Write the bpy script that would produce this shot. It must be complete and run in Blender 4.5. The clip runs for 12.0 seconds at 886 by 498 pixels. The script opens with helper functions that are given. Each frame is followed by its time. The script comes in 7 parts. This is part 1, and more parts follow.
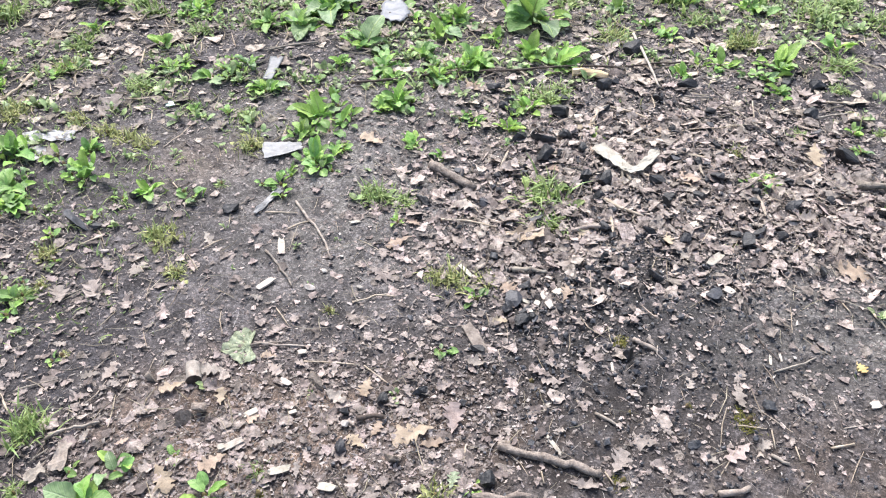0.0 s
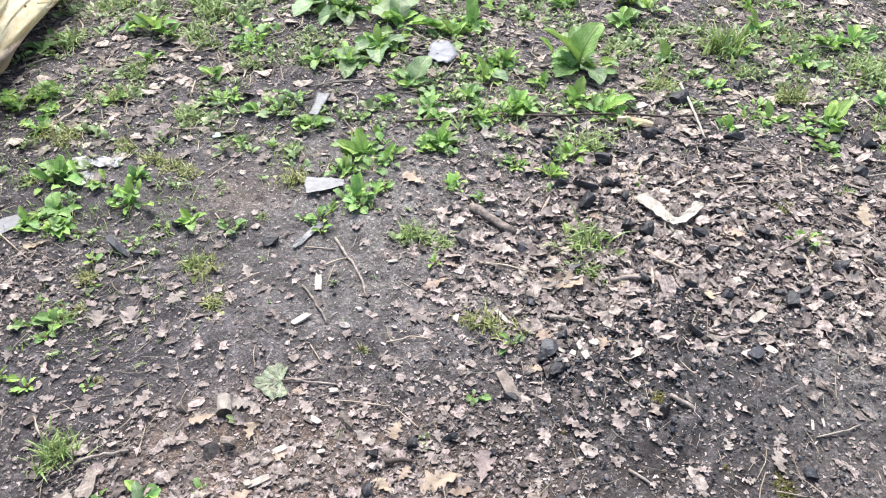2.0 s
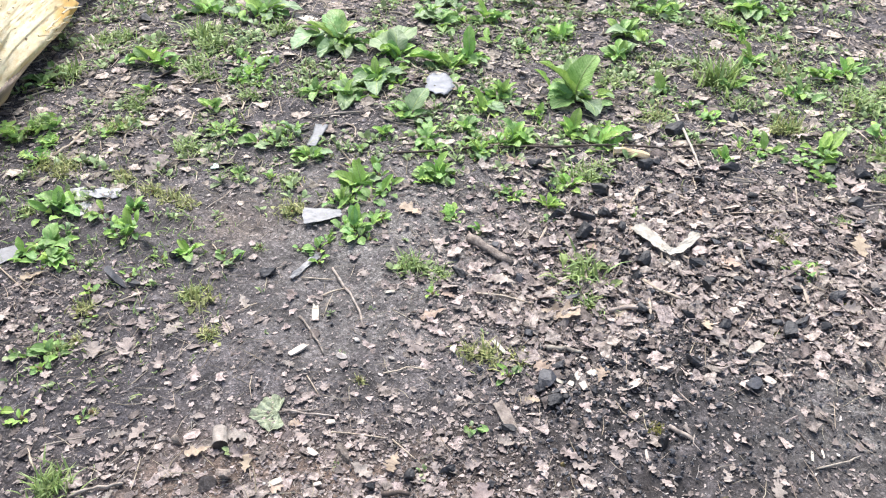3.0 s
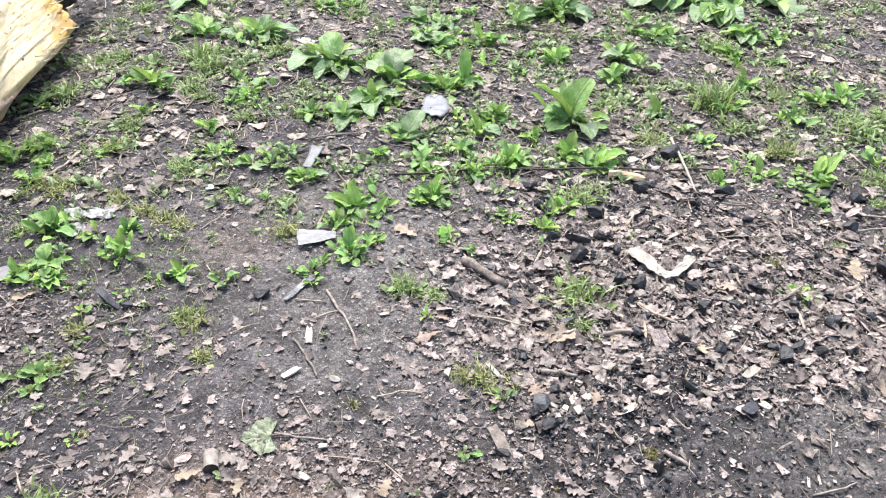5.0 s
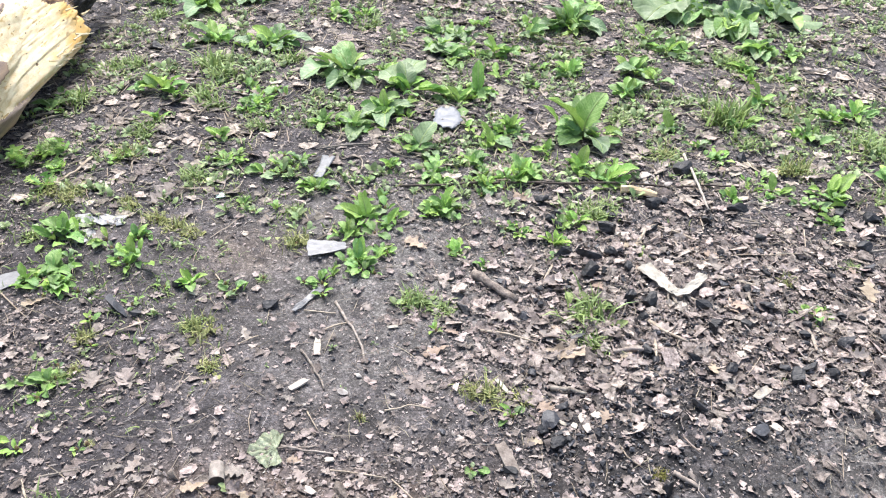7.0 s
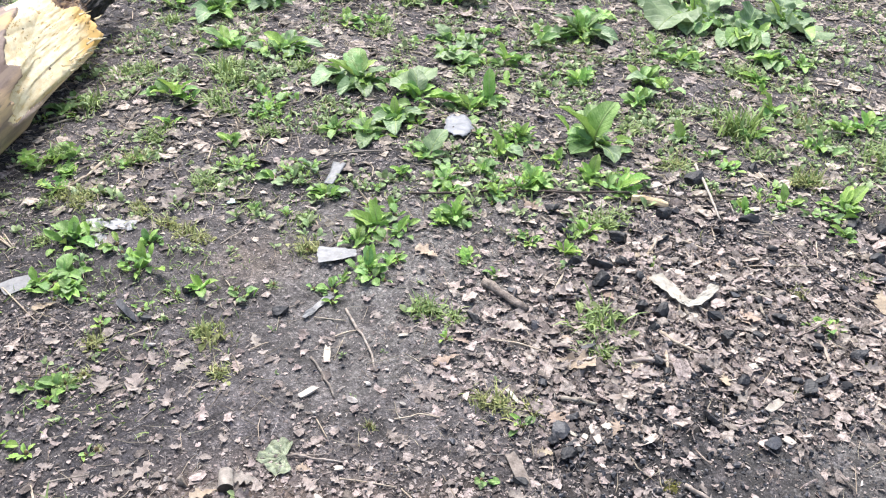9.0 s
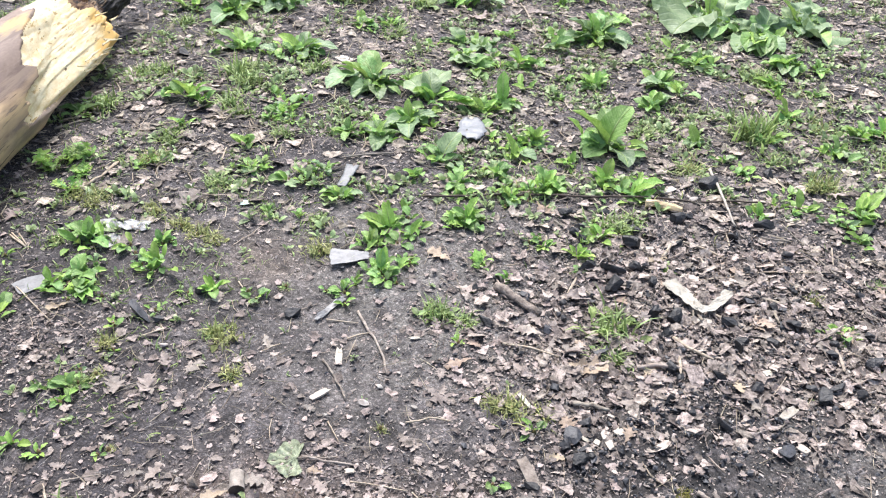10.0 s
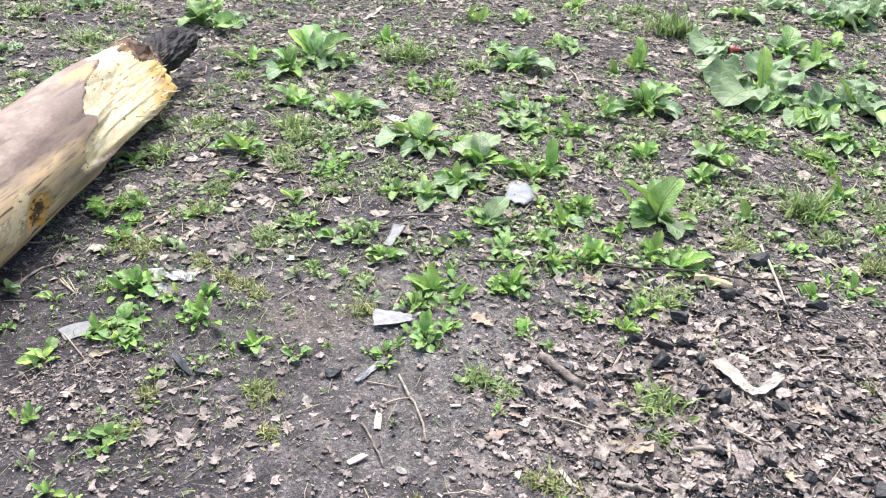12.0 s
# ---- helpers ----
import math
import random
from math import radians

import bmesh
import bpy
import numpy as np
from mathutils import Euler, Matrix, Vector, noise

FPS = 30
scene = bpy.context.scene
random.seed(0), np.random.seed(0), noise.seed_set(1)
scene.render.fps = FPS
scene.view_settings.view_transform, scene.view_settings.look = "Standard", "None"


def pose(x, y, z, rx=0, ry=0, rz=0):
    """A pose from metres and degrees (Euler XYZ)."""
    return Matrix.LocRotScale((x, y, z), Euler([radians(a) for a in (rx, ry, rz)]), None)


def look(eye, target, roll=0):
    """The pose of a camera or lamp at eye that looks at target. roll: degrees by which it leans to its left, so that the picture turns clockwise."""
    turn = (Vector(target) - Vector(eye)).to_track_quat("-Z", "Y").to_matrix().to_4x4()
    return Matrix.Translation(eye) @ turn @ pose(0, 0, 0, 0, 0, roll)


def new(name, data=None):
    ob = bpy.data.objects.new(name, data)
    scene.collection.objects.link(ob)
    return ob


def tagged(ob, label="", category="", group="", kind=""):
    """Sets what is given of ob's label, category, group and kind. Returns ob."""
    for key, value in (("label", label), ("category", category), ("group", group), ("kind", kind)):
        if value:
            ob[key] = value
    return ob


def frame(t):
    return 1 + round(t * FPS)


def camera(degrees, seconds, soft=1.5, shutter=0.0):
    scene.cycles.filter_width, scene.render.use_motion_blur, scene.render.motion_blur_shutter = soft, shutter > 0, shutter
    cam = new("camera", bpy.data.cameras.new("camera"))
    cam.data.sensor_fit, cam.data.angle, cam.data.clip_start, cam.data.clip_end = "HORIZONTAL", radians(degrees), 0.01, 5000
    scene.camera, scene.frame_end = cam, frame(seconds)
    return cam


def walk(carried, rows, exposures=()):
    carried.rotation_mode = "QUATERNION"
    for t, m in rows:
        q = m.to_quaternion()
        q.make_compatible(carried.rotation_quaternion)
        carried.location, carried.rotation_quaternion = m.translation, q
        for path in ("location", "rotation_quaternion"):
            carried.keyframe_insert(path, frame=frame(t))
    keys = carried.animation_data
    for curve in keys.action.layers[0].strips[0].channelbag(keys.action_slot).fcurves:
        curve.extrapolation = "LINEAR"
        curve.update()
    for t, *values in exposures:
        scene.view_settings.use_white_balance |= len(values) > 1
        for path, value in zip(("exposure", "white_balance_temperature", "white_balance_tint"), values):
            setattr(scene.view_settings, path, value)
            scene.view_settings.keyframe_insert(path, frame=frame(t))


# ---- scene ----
cam = camera(54.99, 12.0, soft=1.12)
PATH = [
    (0, (0.0000, -0.0000, 1.6000), (-0.0000, 1.4863, 0.2617), -0.29),
    (0.5, (-0.0054, 0.0084, 1.6029), (-0.0298, 1.5094, 0.2814), -0.19),
    (1, (-0.0072, 0.0152, 1.6024), (-0.0578, 1.5300, 0.2975), 0.02),
    (1.5, (-0.0086, 0.0160, 1.6018), (-0.0788, 1.5442, 0.3136), 0.20),
    (2, (-0.0089, 0.0222, 1.6036), (-0.0921, 1.5620, 0.3300), 0.42),
    (2.5, (-0.0076, 0.0232, 1.6045), (-0.0931, 1.5853, 0.3585), 0.49),
    (3, (-0.0085, 0.0207, 1.6047), (-0.0886, 1.6055, 0.3874), 0.50),
    (5, (-0.0042, 0.0299, 1.6040), (-0.0779, 1.6442, 0.4257), 0.94),
    (5.5, (-0.0117, 0.0379, 1.6066), (-0.0815, 1.6505, 0.4255), 1.14),
    (6, (-0.0147, 0.0467, 1.6057), (-0.0917, 1.6605, 0.4269), 1.37),
    (6.5, (-0.0116, 0.0472, 1.6095), (-0.0998, 1.6656, 0.4378), 1.45),
    (8.5, (-0.0249, 0.0544, 1.6108), (-0.1254, 1.6877, 0.4609), 1.83),
    (9, (-0.0274, 0.0553, 1.6110), (-0.1357, 1.6867, 0.4592), 1.86),
    (9.5, (-0.0297, 0.0614, 1.6109), (-0.1510, 1.6889, 0.4548), 1.89),
    (10, (-0.0323, 0.0602, 1.6096), (-0.1672, 1.6926, 0.4620), 1.85),
    (10.5, (-0.0346, 0.0598, 1.6122), (-0.1718, 1.6964, 0.4708), 1.90),
    (11, (-0.0448, 0.0695, 1.6132), (-0.1905, 1.7084, 0.4762), 2.37),
    (11.5, (-0.0557, 0.0815, 1.6161), (-0.2395, 1.7420, 0.5166), 2.71),
    (12, (-0.0671, 0.0898, 1.6230), (-0.2988, 1.7808, 0.5804), 2.87),
]
walk(cam, [(t, look(eye, target, roll)) for t, eye, target, roll in PATH],
     [(0.0, 1.62), (3.0, 1.62), (5.0, 1.67), (6.5, 1.66), (8.5, 1.61), (10.5, 1.60), (11.5, 1.61), (12.0, 1.65)])

# ---- light: bright overcast, a broad soft sun behind thin cloud ----
SUN_UP, SUN_TURN = 58, -15
world = bpy.data.worlds.new("overcast_sky")
scene.world = world
world.use_nodes = True
wn = world.node_tree
sky = wn.nodes.new("ShaderNodeTexSky")
sky.sky_type, sky.sun_disc = "NISHITA", False
sky.sun_elevation, sky.sun_rotation = radians(SUN_UP), radians(SUN_TURN)
sky.air_density, sky.dust_density, sky.ozone_density = 1.0, 4.0, 1.0
wn.links.new(sky.outputs[0], wn.nodes["Background"].inputs[0])
wn.nodes["Background"].inputs[1].default_value = 0.088
lamp = bpy.data.lights.new("sun", "SUN")
lamp.energy, lamp.angle, lamp.color = 1.9, radians(36), (0.955, 0.965, 1.0)
sun = new("sun", lamp)
a, e = radians(SUN_TURN), radians(SUN_UP)
sun.matrix_world = look((0, 0, 0), (-math.sin(a) * math.cos(e), -math.cos(a) * math.cos(e), -math.sin(e)))


# ---- materials ----
def mat(name, c1, c2, scale=25.0, rough=0.85, bump=0.3, fine=220.0, vary=0.35, by="object", thin=0.0, spec=0.3, stretch=None):
    """Two colours mixed by broad and fine noise, varied from piece to piece, with fine relief."""
    m = bpy.data.materials.new(name)
    m.use_nodes = True
    t = m.node_tree
    n, ln = t.nodes, t.links.new
    bsdf = n["Principled BSDF"]
    geo = n.new("ShaderNodeNewGeometry")
    src = geo.outputs["Position"]
    if stretch:
        tc = n.new("ShaderNodeTexCoord")
        mp = n.new("ShaderNodeMapping")
        mp.inputs["Scale"].default_value = stretch
        ln(tc.outputs["Object"], mp.inputs["Vector"])
        src = mp.outputs[0]
    big, small = n.new("ShaderNodeTexNoise"), n.new("ShaderNodeTexNoise")
    big.inputs["Scale"].default_value, small.inputs["Scale"].default_value = scale, fine
    big.inputs["Detail"].default_value, small.inputs["Detail"].default_value = 5, 3
    ln(src, big.inputs["Vector"]), ln(src, small.inputs["Vector"])
    add = n.new("ShaderNodeMath")
    add.operation = "MULTIPLY_ADD"
    ln(small.outputs["Fac"], add.inputs[0])
    add.inputs[1].default_value = 0.5
    ln(big.outputs["Fac"], add.inputs[2])
    ramp = n.new("ShaderNodeMapRange")
    ramp.inputs["From Min"].default_value, ramp.inputs["From Max"].default_value = 0.52, 0.98
    ln(add.outputs[0], ramp.inputs["Value"])
    mix = n.new("ShaderNodeMix")
    mix.data_type = "RGBA"
    mix.inputs["A"].default_value, mix.inputs["B"].default_value = (*c1, 1), (*c2, 1)
    ln(ramp.outputs[0], mix.inputs["Factor"])
    out = mix.outputs["Result"]
    if vary:
        if by == "object":
            rnd = n.new("ShaderNodeObjectInfo").outputs["Random"]
        else:
            rnd = geo.outputs["Random Per Island"]
        val = n.new("ShaderNodeMapRange")
        val.inputs["To Min"].default_value, val.inputs["To Max"].default_value = 1 - vary, 1 + vary
        ln(rnd, val.inputs["Value"])
        mul = n.new("ShaderNodeMath")
        mul.operation = "MULTIPLY"
        mul.inputs[1].default_value = 7.31
        ln(rnd, mul.inputs[0])
        frac = n.new("ShaderNodeMath")
        frac.operation = "FRACT"
        ln(mul.outputs[0], frac.inputs[0])
        hue = n.new("ShaderNodeMapRange")
        hue.inputs["To Min"].default_value, hue.inputs["To Max"].default_value = 0.485, 0.515
        ln(frac.outputs[0], hue.inputs["Value"])
        hsv = n.new("ShaderNodeHueSaturation")
        ln(hue.outputs[0], hsv.inputs["Hue"])
        ln(val.outputs[0], hsv.inputs["Value"])
        ln(out, hsv.inputs["Color"])
        out = hsv.outputs["Color"]
    ln(out, bsdf.inputs["Base Color"])
    bsdf.inputs["Roughness"].default_value = rough
    bsdf.inputs["Specular IOR Level"].default_value = spec
    if bump:
        b = n.new("ShaderNodeBump")
        b.inputs["Strength"].default_value, b.inputs["Distance"].default_value = bump, 0.003
        ln(add.outputs[0], b.inputs["Height"])
        ln(b.outputs[0], bsdf.inputs["Normal"])
    if thin:
        tr = n.new("ShaderNodeBsdfTranslucent")
        ln(out, tr.inputs["Color"])
        sh = n.new("ShaderNodeMixShader")
        sh.inputs[0].default_value = thin
        ln(bsdf.outputs[0], sh.inputs[1]), ln(tr.outputs[0], sh.inputs[2])
        ln(sh.outputs[0], n["Material Output"].inputs["Surface"])
    return m


def film_material():
    """Thin dull plastic film that lets some of the ground show through."""
    m = mat("thin_plastic_film", (0.24, 0.24, 0.24), (0.42, 0.42, 0.42), 50, 0.35, 0.5, 140, 0.05, spec=0.6)
    n, ln = m.node_tree.nodes, m.node_tree.links.new
    clear, sh = n.new("ShaderNodeBsdfTransparent"), n.new("ShaderNodeMixShader")
    streak = n.new("ShaderNodeTexNoise")
    streak.inputs["Scale"].default_value, streak.inputs["Detail"].default_value = 35, 6
    ln(n["Geometry"].outputs["Position"], streak.inputs["Vector"])
    much = n.new("ShaderNodeMapRange")
    much.inputs["From Min"].default_value, much.inputs["From Max"].default_value = 0.38, 0.62
    much.inputs["To Min"].default_value, much.inputs["To Max"].default_value = 0.05, 0.60
    ln(streak.outputs["Fac"], much.inputs["Value"]), ln(much.outputs[0], sh.inputs[0])
    ln(n["Principled BSDF"].outputs[0], sh.inputs[1]), ln(clear.outputs[0], sh.inputs[2])
    ln(sh.outputs[0], n["Material Output"].inputs["Surface"])
    return m


def overlay(m, base, layers):
    """Lays stains over a colour; a layer: stretch, scale, from, to, colour, and the point attribute that confines it."""
    n, ln = m.node_tree.nodes, m.node_tree.links.new
    tc = n.new("ShaderNodeTexCoord")
    for stretch, scale, low, high, colour, key in layers:
        mp = n.new("ShaderNodeMapping")
        mp.inputs["Scale"].default_value = stretch
        mp.inputs["Location"].default_value = (scale, 2 * scale, 0)
        ln(tc.outputs["Object"], mp.inputs["Vector"])
        tex = n.new("ShaderNodeTexNoise")
        tex.inputs["Scale"].default_value, tex.inputs["Detail"].default_value, tex.inputs["Roughness"].default_value = scale, 7, 0.62
        ln(mp.outputs[0], tex.inputs["Vector"])
        amount = tex.outputs["Fac"]
        if key:
            at = n.new("ShaderNodeAttribute")
            at.attribute_name = key
            add = n.new("ShaderNodeMath")
            add.operation = "ADD"
            ln(amount, add.inputs[0]), ln(at.outputs["Fac"], add.inputs[1])
            amount = add.outputs[0]
        edge = n.new("ShaderNodeMapRange")
        edge.inputs["From Min"].default_value, edge.inputs["From Max"].default_value = low, high
        ln(amount, edge.inputs["Value"])
        mix = n.new("ShaderNodeMix")
        mix.data_type = "RGBA"
        ln(edge.outputs[0], mix.inputs["Factor"])
        ln(base, mix.inputs["A"])
        mix.inputs["B"].default_value = (*colour, 1)
        base = mix.outputs["Result"]
    return base


def trunk_material():
    """Smooth trunk: rosy-brown inner bark, a tan streaky flank, peeled cream spots and ochre rot."""
    m = mat("stripped_trunk", (0.155, 0.108, 0.088), (0.26, 0.195, 0.158), 4, 0.6, 0.35, 70, 0, stretch=(2, 0.7, 2))
    bsdf = m.node_tree.nodes["Principled BSDF"]
    base = bsdf.inputs["Base Color"].links[0].from_socket
    base = overlay(m, base, (
        ((1.6, 0.8, 1.6), 3.0, 0.47, 0.63, (0.42, 0.325, 0.265), ""),
        ((2.5, 0.45, 2.5), 4.0, 0.53, 0.58, (0.15, 0.105, 0.085), ""),
        ((3, 0.5, 3), 4.0, 0.74, 1.02, (0.60, 0.43, 0.25), "flank"),
        ((3, 0.5, 3), 7.0, 1.05, 1.11, (0.38, 0.28, 0.18), "flank"),
        ((11, 0.5, 11), 5.0, 0.56, 0.62, (0.24, 0.18, 0.135), ""),
        ((13, 0.35, 13), 4.0, 1.05, 1.12, (0.085, 0.06, 0.042), "flank"),
        ((4, 1.0, 4), 5.0, 0.95, 1.15, (0.52, 0.345, 0.152), "shoulder"),
        ((9, 5.0, 9), 6.0, 0.95, 0.99, (0.66, 0.53, 0.33), "peeled"),
        ((6, 3.5, 6), 6.0, 0.98, 1.10, (0.54, 0.30, 0.085), "rotten"),
        ((9, 5, 9), 9.0, 1.20, 1.28, (0.10, 0.055, 0.025), "rotten")))
    m.node_tree.links.new(base, bsdf.inputs["Base Color"])
    return m


def torn_material():
    """Fresh torn wood: cream fibres, ochre towards the broken rim, a few dark specks."""
    m = mat("torn_fresh_wood", (0.66, 0.51, 0.28), (0.86, 0.77, 0.56), 7, 0.75, 0.35, 40, 0.0, stretch=(6, 2.2, 6))
    bsdf = m.node_tree.nodes["Principled BSDF"]
    base = bsdf.inputs["Base Color"].links[0].from_socket
    base = overlay(m, base, (
        ((3, 1.2, 3), 3.2, 0.54, 0.70, (0.72, 0.54, 0.27), ""),
        ((6, 1.2, 6), 4.0, 0.80, 1.15, (0.62, 0.40, 0.14), "rim"),
        ((9, 2.0, 9), 5.0, 0.60, 0.65, (0.50, 0.34, 0.15), ""),
        ((10, 4, 10), 6.0, 0.64, 0.67, (0.13, 0.08, 0.04), "")))
    m.node_tree.links.new(base, bsdf.inputs["Base Color"])
    return m


def veined(m, pale, strength=0.35):
    """Adds a pale midrib and slanting side veins to a leaf's colour and relief; a leaf is 1 long along y."""
    n, ln = m.node_tree.nodes, m.node_tree.links.new
    bsdf = n["Principled BSDF"]
    base = bsdf.inputs["Base Color"].links[0].from_socket
    tc, sep = n.new("ShaderNodeTexCoord"), n.new("ShaderNodeSeparateXYZ")
    ln(tc.outputs["Object"], sep.inputs[0])

    def calc(kind, a, b=None):
        node = n.new("ShaderNodeMath")
        node.operation = kind
        for slot, value in enumerate((a, b)):
            if value is None:
                continue
            if isinstance(value, (int, float)):
                node.inputs[slot].default_value = value
            else:
                ln(value, node.inputs[slot])
        return node.outputs[0]

    side = calc("ABSOLUTE", sep.outputs[0])
    slant = calc("SUBTRACT", calc("MULTIPLY", sep.outputs[1], 62), calc("MULTIPLY", side, 75))
    wave = calc("MULTIPLY_ADD", calc("SINE", slant), 0.5)
    wave.node.inputs[2].default_value = 0.5
    vein = calc("POWER", wave, 7)
    mid = n.new("ShaderNodeMapRange")
    mid.inputs["From Min"].default_value, mid.inputs["From Max"].default_value = 0.022, 0.006
    ln(side, mid.inputs["Value"])
    both = calc("MINIMUM", calc("ADD", calc("MULTIPLY", vein, 0.5), mid.outputs[0]), 1.0)
    mix = n.new("ShaderNodeMix")
    mix.data_type = "RGBA"
    ln(calc("MULTIPLY", both, strength), mix.inputs["Factor"])
    ln(base, mix.inputs["A"])
    mix.inputs["B"].default_value = (*pale, 1)
    ln(mix.outputs["Result"], bsdf.inputs["Base Color"])
    b = n.new("ShaderNodeBump")
    b.inputs["Strength"].default_value, b.inputs["Distance"].default_value = 0.5, 0.004
    b.invert = True
    ln(both, b.inputs["Height"])
    if bsdf.inputs["Normal"].links:
        ln(bsdf.inputs["Normal"].links[0].from_socket, b.inputs["Normal"])
    ln(b.outputs[0], bsdf.inputs["Normal"])
    return m


GREEN = veined(mat("dock_green", (0.145, 0.285, 0.07), (0.29, 0.45, 0.155), 40, 0.45, 0.3, 160, 0.3, thin=0.22, spec=0.38), (0.42, 0.55, 0.25))
YOUNG = veined(mat("young_green", (0.235, 0.42, 0.07), (0.40, 0.59, 0.17), 40, 0.45, 0.2, 160, 0.25, thin=0.25, spec=0.38), (0.5, 0.62, 0.25))
# greyish tone: the leaf's own, plus some sky sheen painted into the colour
GREY_GREEN = veined(mat("burdock_green", (0.145, 0.245, 0.10), (0.295, 0.395, 0.205), 30, 0.45, 0.6, 110, 0.2, thin=0.2, spec=0.4), (0.48, 0.56, 0.38))
GRASS = mat("grass_green", (0.175, 0.26, 0.075), (0.33, 0.42, 0.16), 25, 0.5, 0, 100, 0.4, "island", thin=0.3, spec=0.5)
YOUNGSTUFF = mat("weed_green", (0.175, 0.26, 0.10), (0.38, 0.465, 0.225), 40, 0.5, 0, 160, 0.45, "island", thin=0.24, spec=0.5)
OLIVE = mat("withered_grass", (0.17, 0.20, 0.06), (0.38, 0.39, 0.17), 25, 0.6, 0, 100, 0.45, "island", thin=0.2)
MOSS = mat("moss", (0.095, 0.098, 0.022), (0.20, 0.19, 0.05), 60, 0.9, 0, 200, 0.4, "island", thin=0.2)
LEAF = mat("dead_oak_leaf", (0.16, 0.134, 0.117), (0.40, 0.345, 0.305), 45, 0.7, 0.5, 300, 0.18, thin=0.1)
TAN = mat("tan_oak_leaf", (0.25, 0.188, 0.135), (0.45, 0.355, 0.27), 45, 0.7, 0.4, 300, 0.15, thin=0.1)
ROSE = mat("rosy_dead_leaf", (0.23, 0.18, 0.155), (0.45, 0.375, 0.335), 45, 0.7, 0.4, 300, 0.2, thin=0.1)
YELLOW = mat("yellow_leaf", (0.42, 0.31, 0.10), (0.55, 0.43, 0.19), 60, 0.6, 0.2, 300, 0.15, thin=0.2)
PALE = mat("withered_grey_green_leaf", (0.11, 0.13, 0.07), (0.38, 0.42, 0.295), 70, 0.7, 0.9, 260, 0.1, thin=0.1)
LITTER = mat("leaf_litter", (0.085, 0.070, 0.060), (0.39, 0.322, 0.292), 60, 0.8, 0.4, 300, 0.6, "island", thin=0.06)
HEAP = mat("pale_heap_leaf", (0.056, 0.044, 0.038), (0.49, 0.412, 0.362), 60, 0.8, 0.4, 300, 0.55, "island", thin=0.06)
FARLIT = mat("pale_far_leaf", (0.10, 0.082, 0.068), (0.48, 0.41, 0.34), 60, 0.8, 0.4, 300, 0.6, "island", thin=0.06)
DEBRIS = mat("dull_debris", (0.045, 0.040, 0.038), (0.36, 0.312, 0.285), 60, 0.85, 0.3, 300, 0.65, "island")
CRUMB = mat("soil_crumb", (0.045, 0.040, 0.037), (0.19, 0.172, 0.158), 60, 0.9, 0.4, 300, 0.6, "island")
COALBIT = mat("charcoal_crumb", (0.010, 0.010, 0.012), (0.085, 0.086, 0.095), 60, 0.6, 0.4, 300, 0.5, "island", spec=0.5)
STRAW = mat("dry_straw", (0.24, 0.19, 0.13), (0.50, 0.43, 0.33), 40, 0.7, 0.2, 300, 0.4, "island")
CHIPS = mat("pale_splinters", (0.24, 0.215, 0.19), (0.52, 0.48, 0.44), 60, 0.75, 0.2, 300, 0.35, "island")
COAL = mat("charcoal", (0.008, 0.008, 0.009), (0.032, 0.032, 0.036), 60, 0.55, 1.0, 200, 0.4, spec=0.5)
SLATE = mat("grey_charcoal", (0.018, 0.019, 0.022), (0.060, 0.062, 0.072), 60, 0.5, 0.8, 200, 0.2, spec=0.5)
CHIP = mat("fresh_wood_chip", (0.34, 0.295, 0.235), (0.54, 0.49, 0.42), 60, 0.7, 0.4, 300, 0.2)
WOOD = mat("tan_wood", (0.42, 0.30, 0.17), (0.66, 0.52, 0.34), 30, 0.75, 0.5, 200, 0.2)
BARK = mat("brown_bark", (0.10, 0.081, 0.067), (0.31, 0.262, 0.22), 60, 0.85, 1.0, 240, 0.2)
GREYWOOD = mat("weathered_wood", (0.16, 0.132, 0.11), (0.37, 0.32, 0.27), 50, 0.85, 0.8, 220, 0.2)
DARKTWIG = mat("dark_twig", (0.05, 0.04, 0.033), (0.14, 0.11, 0.09), 60, 0.85, 0.6, 220, 0.2)
PEEL = mat("white_peel", (0.27, 0.24, 0.195), (0.43, 0.40, 0.345), 30, 0.6, 0.5, 150, 0.05)
PLASTIC = mat("dull_plastic_film", (0.13, 0.13, 0.131), (0.26, 0.26, 0.262), 35, 0.35, 0.5, 120, 0.08, thin=0.1, spec=0.5)
WHITE = mat("white_plastic_film", (0.22, 0.228, 0.245), (0.33, 0.34, 0.36), 35, 0.4, 0.3, 120, 0.0, thin=0.2, spec=0.5)
GREYPLAST = mat("grey_plastic", (0.12, 0.122, 0.125), (0.21, 0.214, 0.22), 35, 0.4, 0.3, 120, 0.08, spec=0.5)
FILM = film_material()
STONE = mat("pale_stone", (0.26, 0.23, 0.205), (0.48, 0.44, 0.40), 50, 0.85, 0.6, 220, 0.25)
BRANCH = mat("pale_weathered_branch", (0.21, 0.18, 0.155), (0.42, 0.375, 0.325), 50, 0.85, 0.7, 220, 0.0)
RED = mat("red_plastic", (0.40, 0.05, 0.05), (0.60, 0.12, 0.11), 40, 0.35, 0.1, 150, 0.0, spec=0.5)
MINT = mat("mint_plastic", (0.45, 0.60, 0.52), (0.6, 0.75, 0.66), 40, 0.4, 0.2, 150, 0.0, spec=0.5)
SKIN = trunk_material()
TORN = torn_material()
CHAR = mat("charred_wood", (0.003, 0.003, 0.004), (0.022, 0.018, 0.019), 14, 0.6, 1.0, 70, 0.0, spec=0.2)
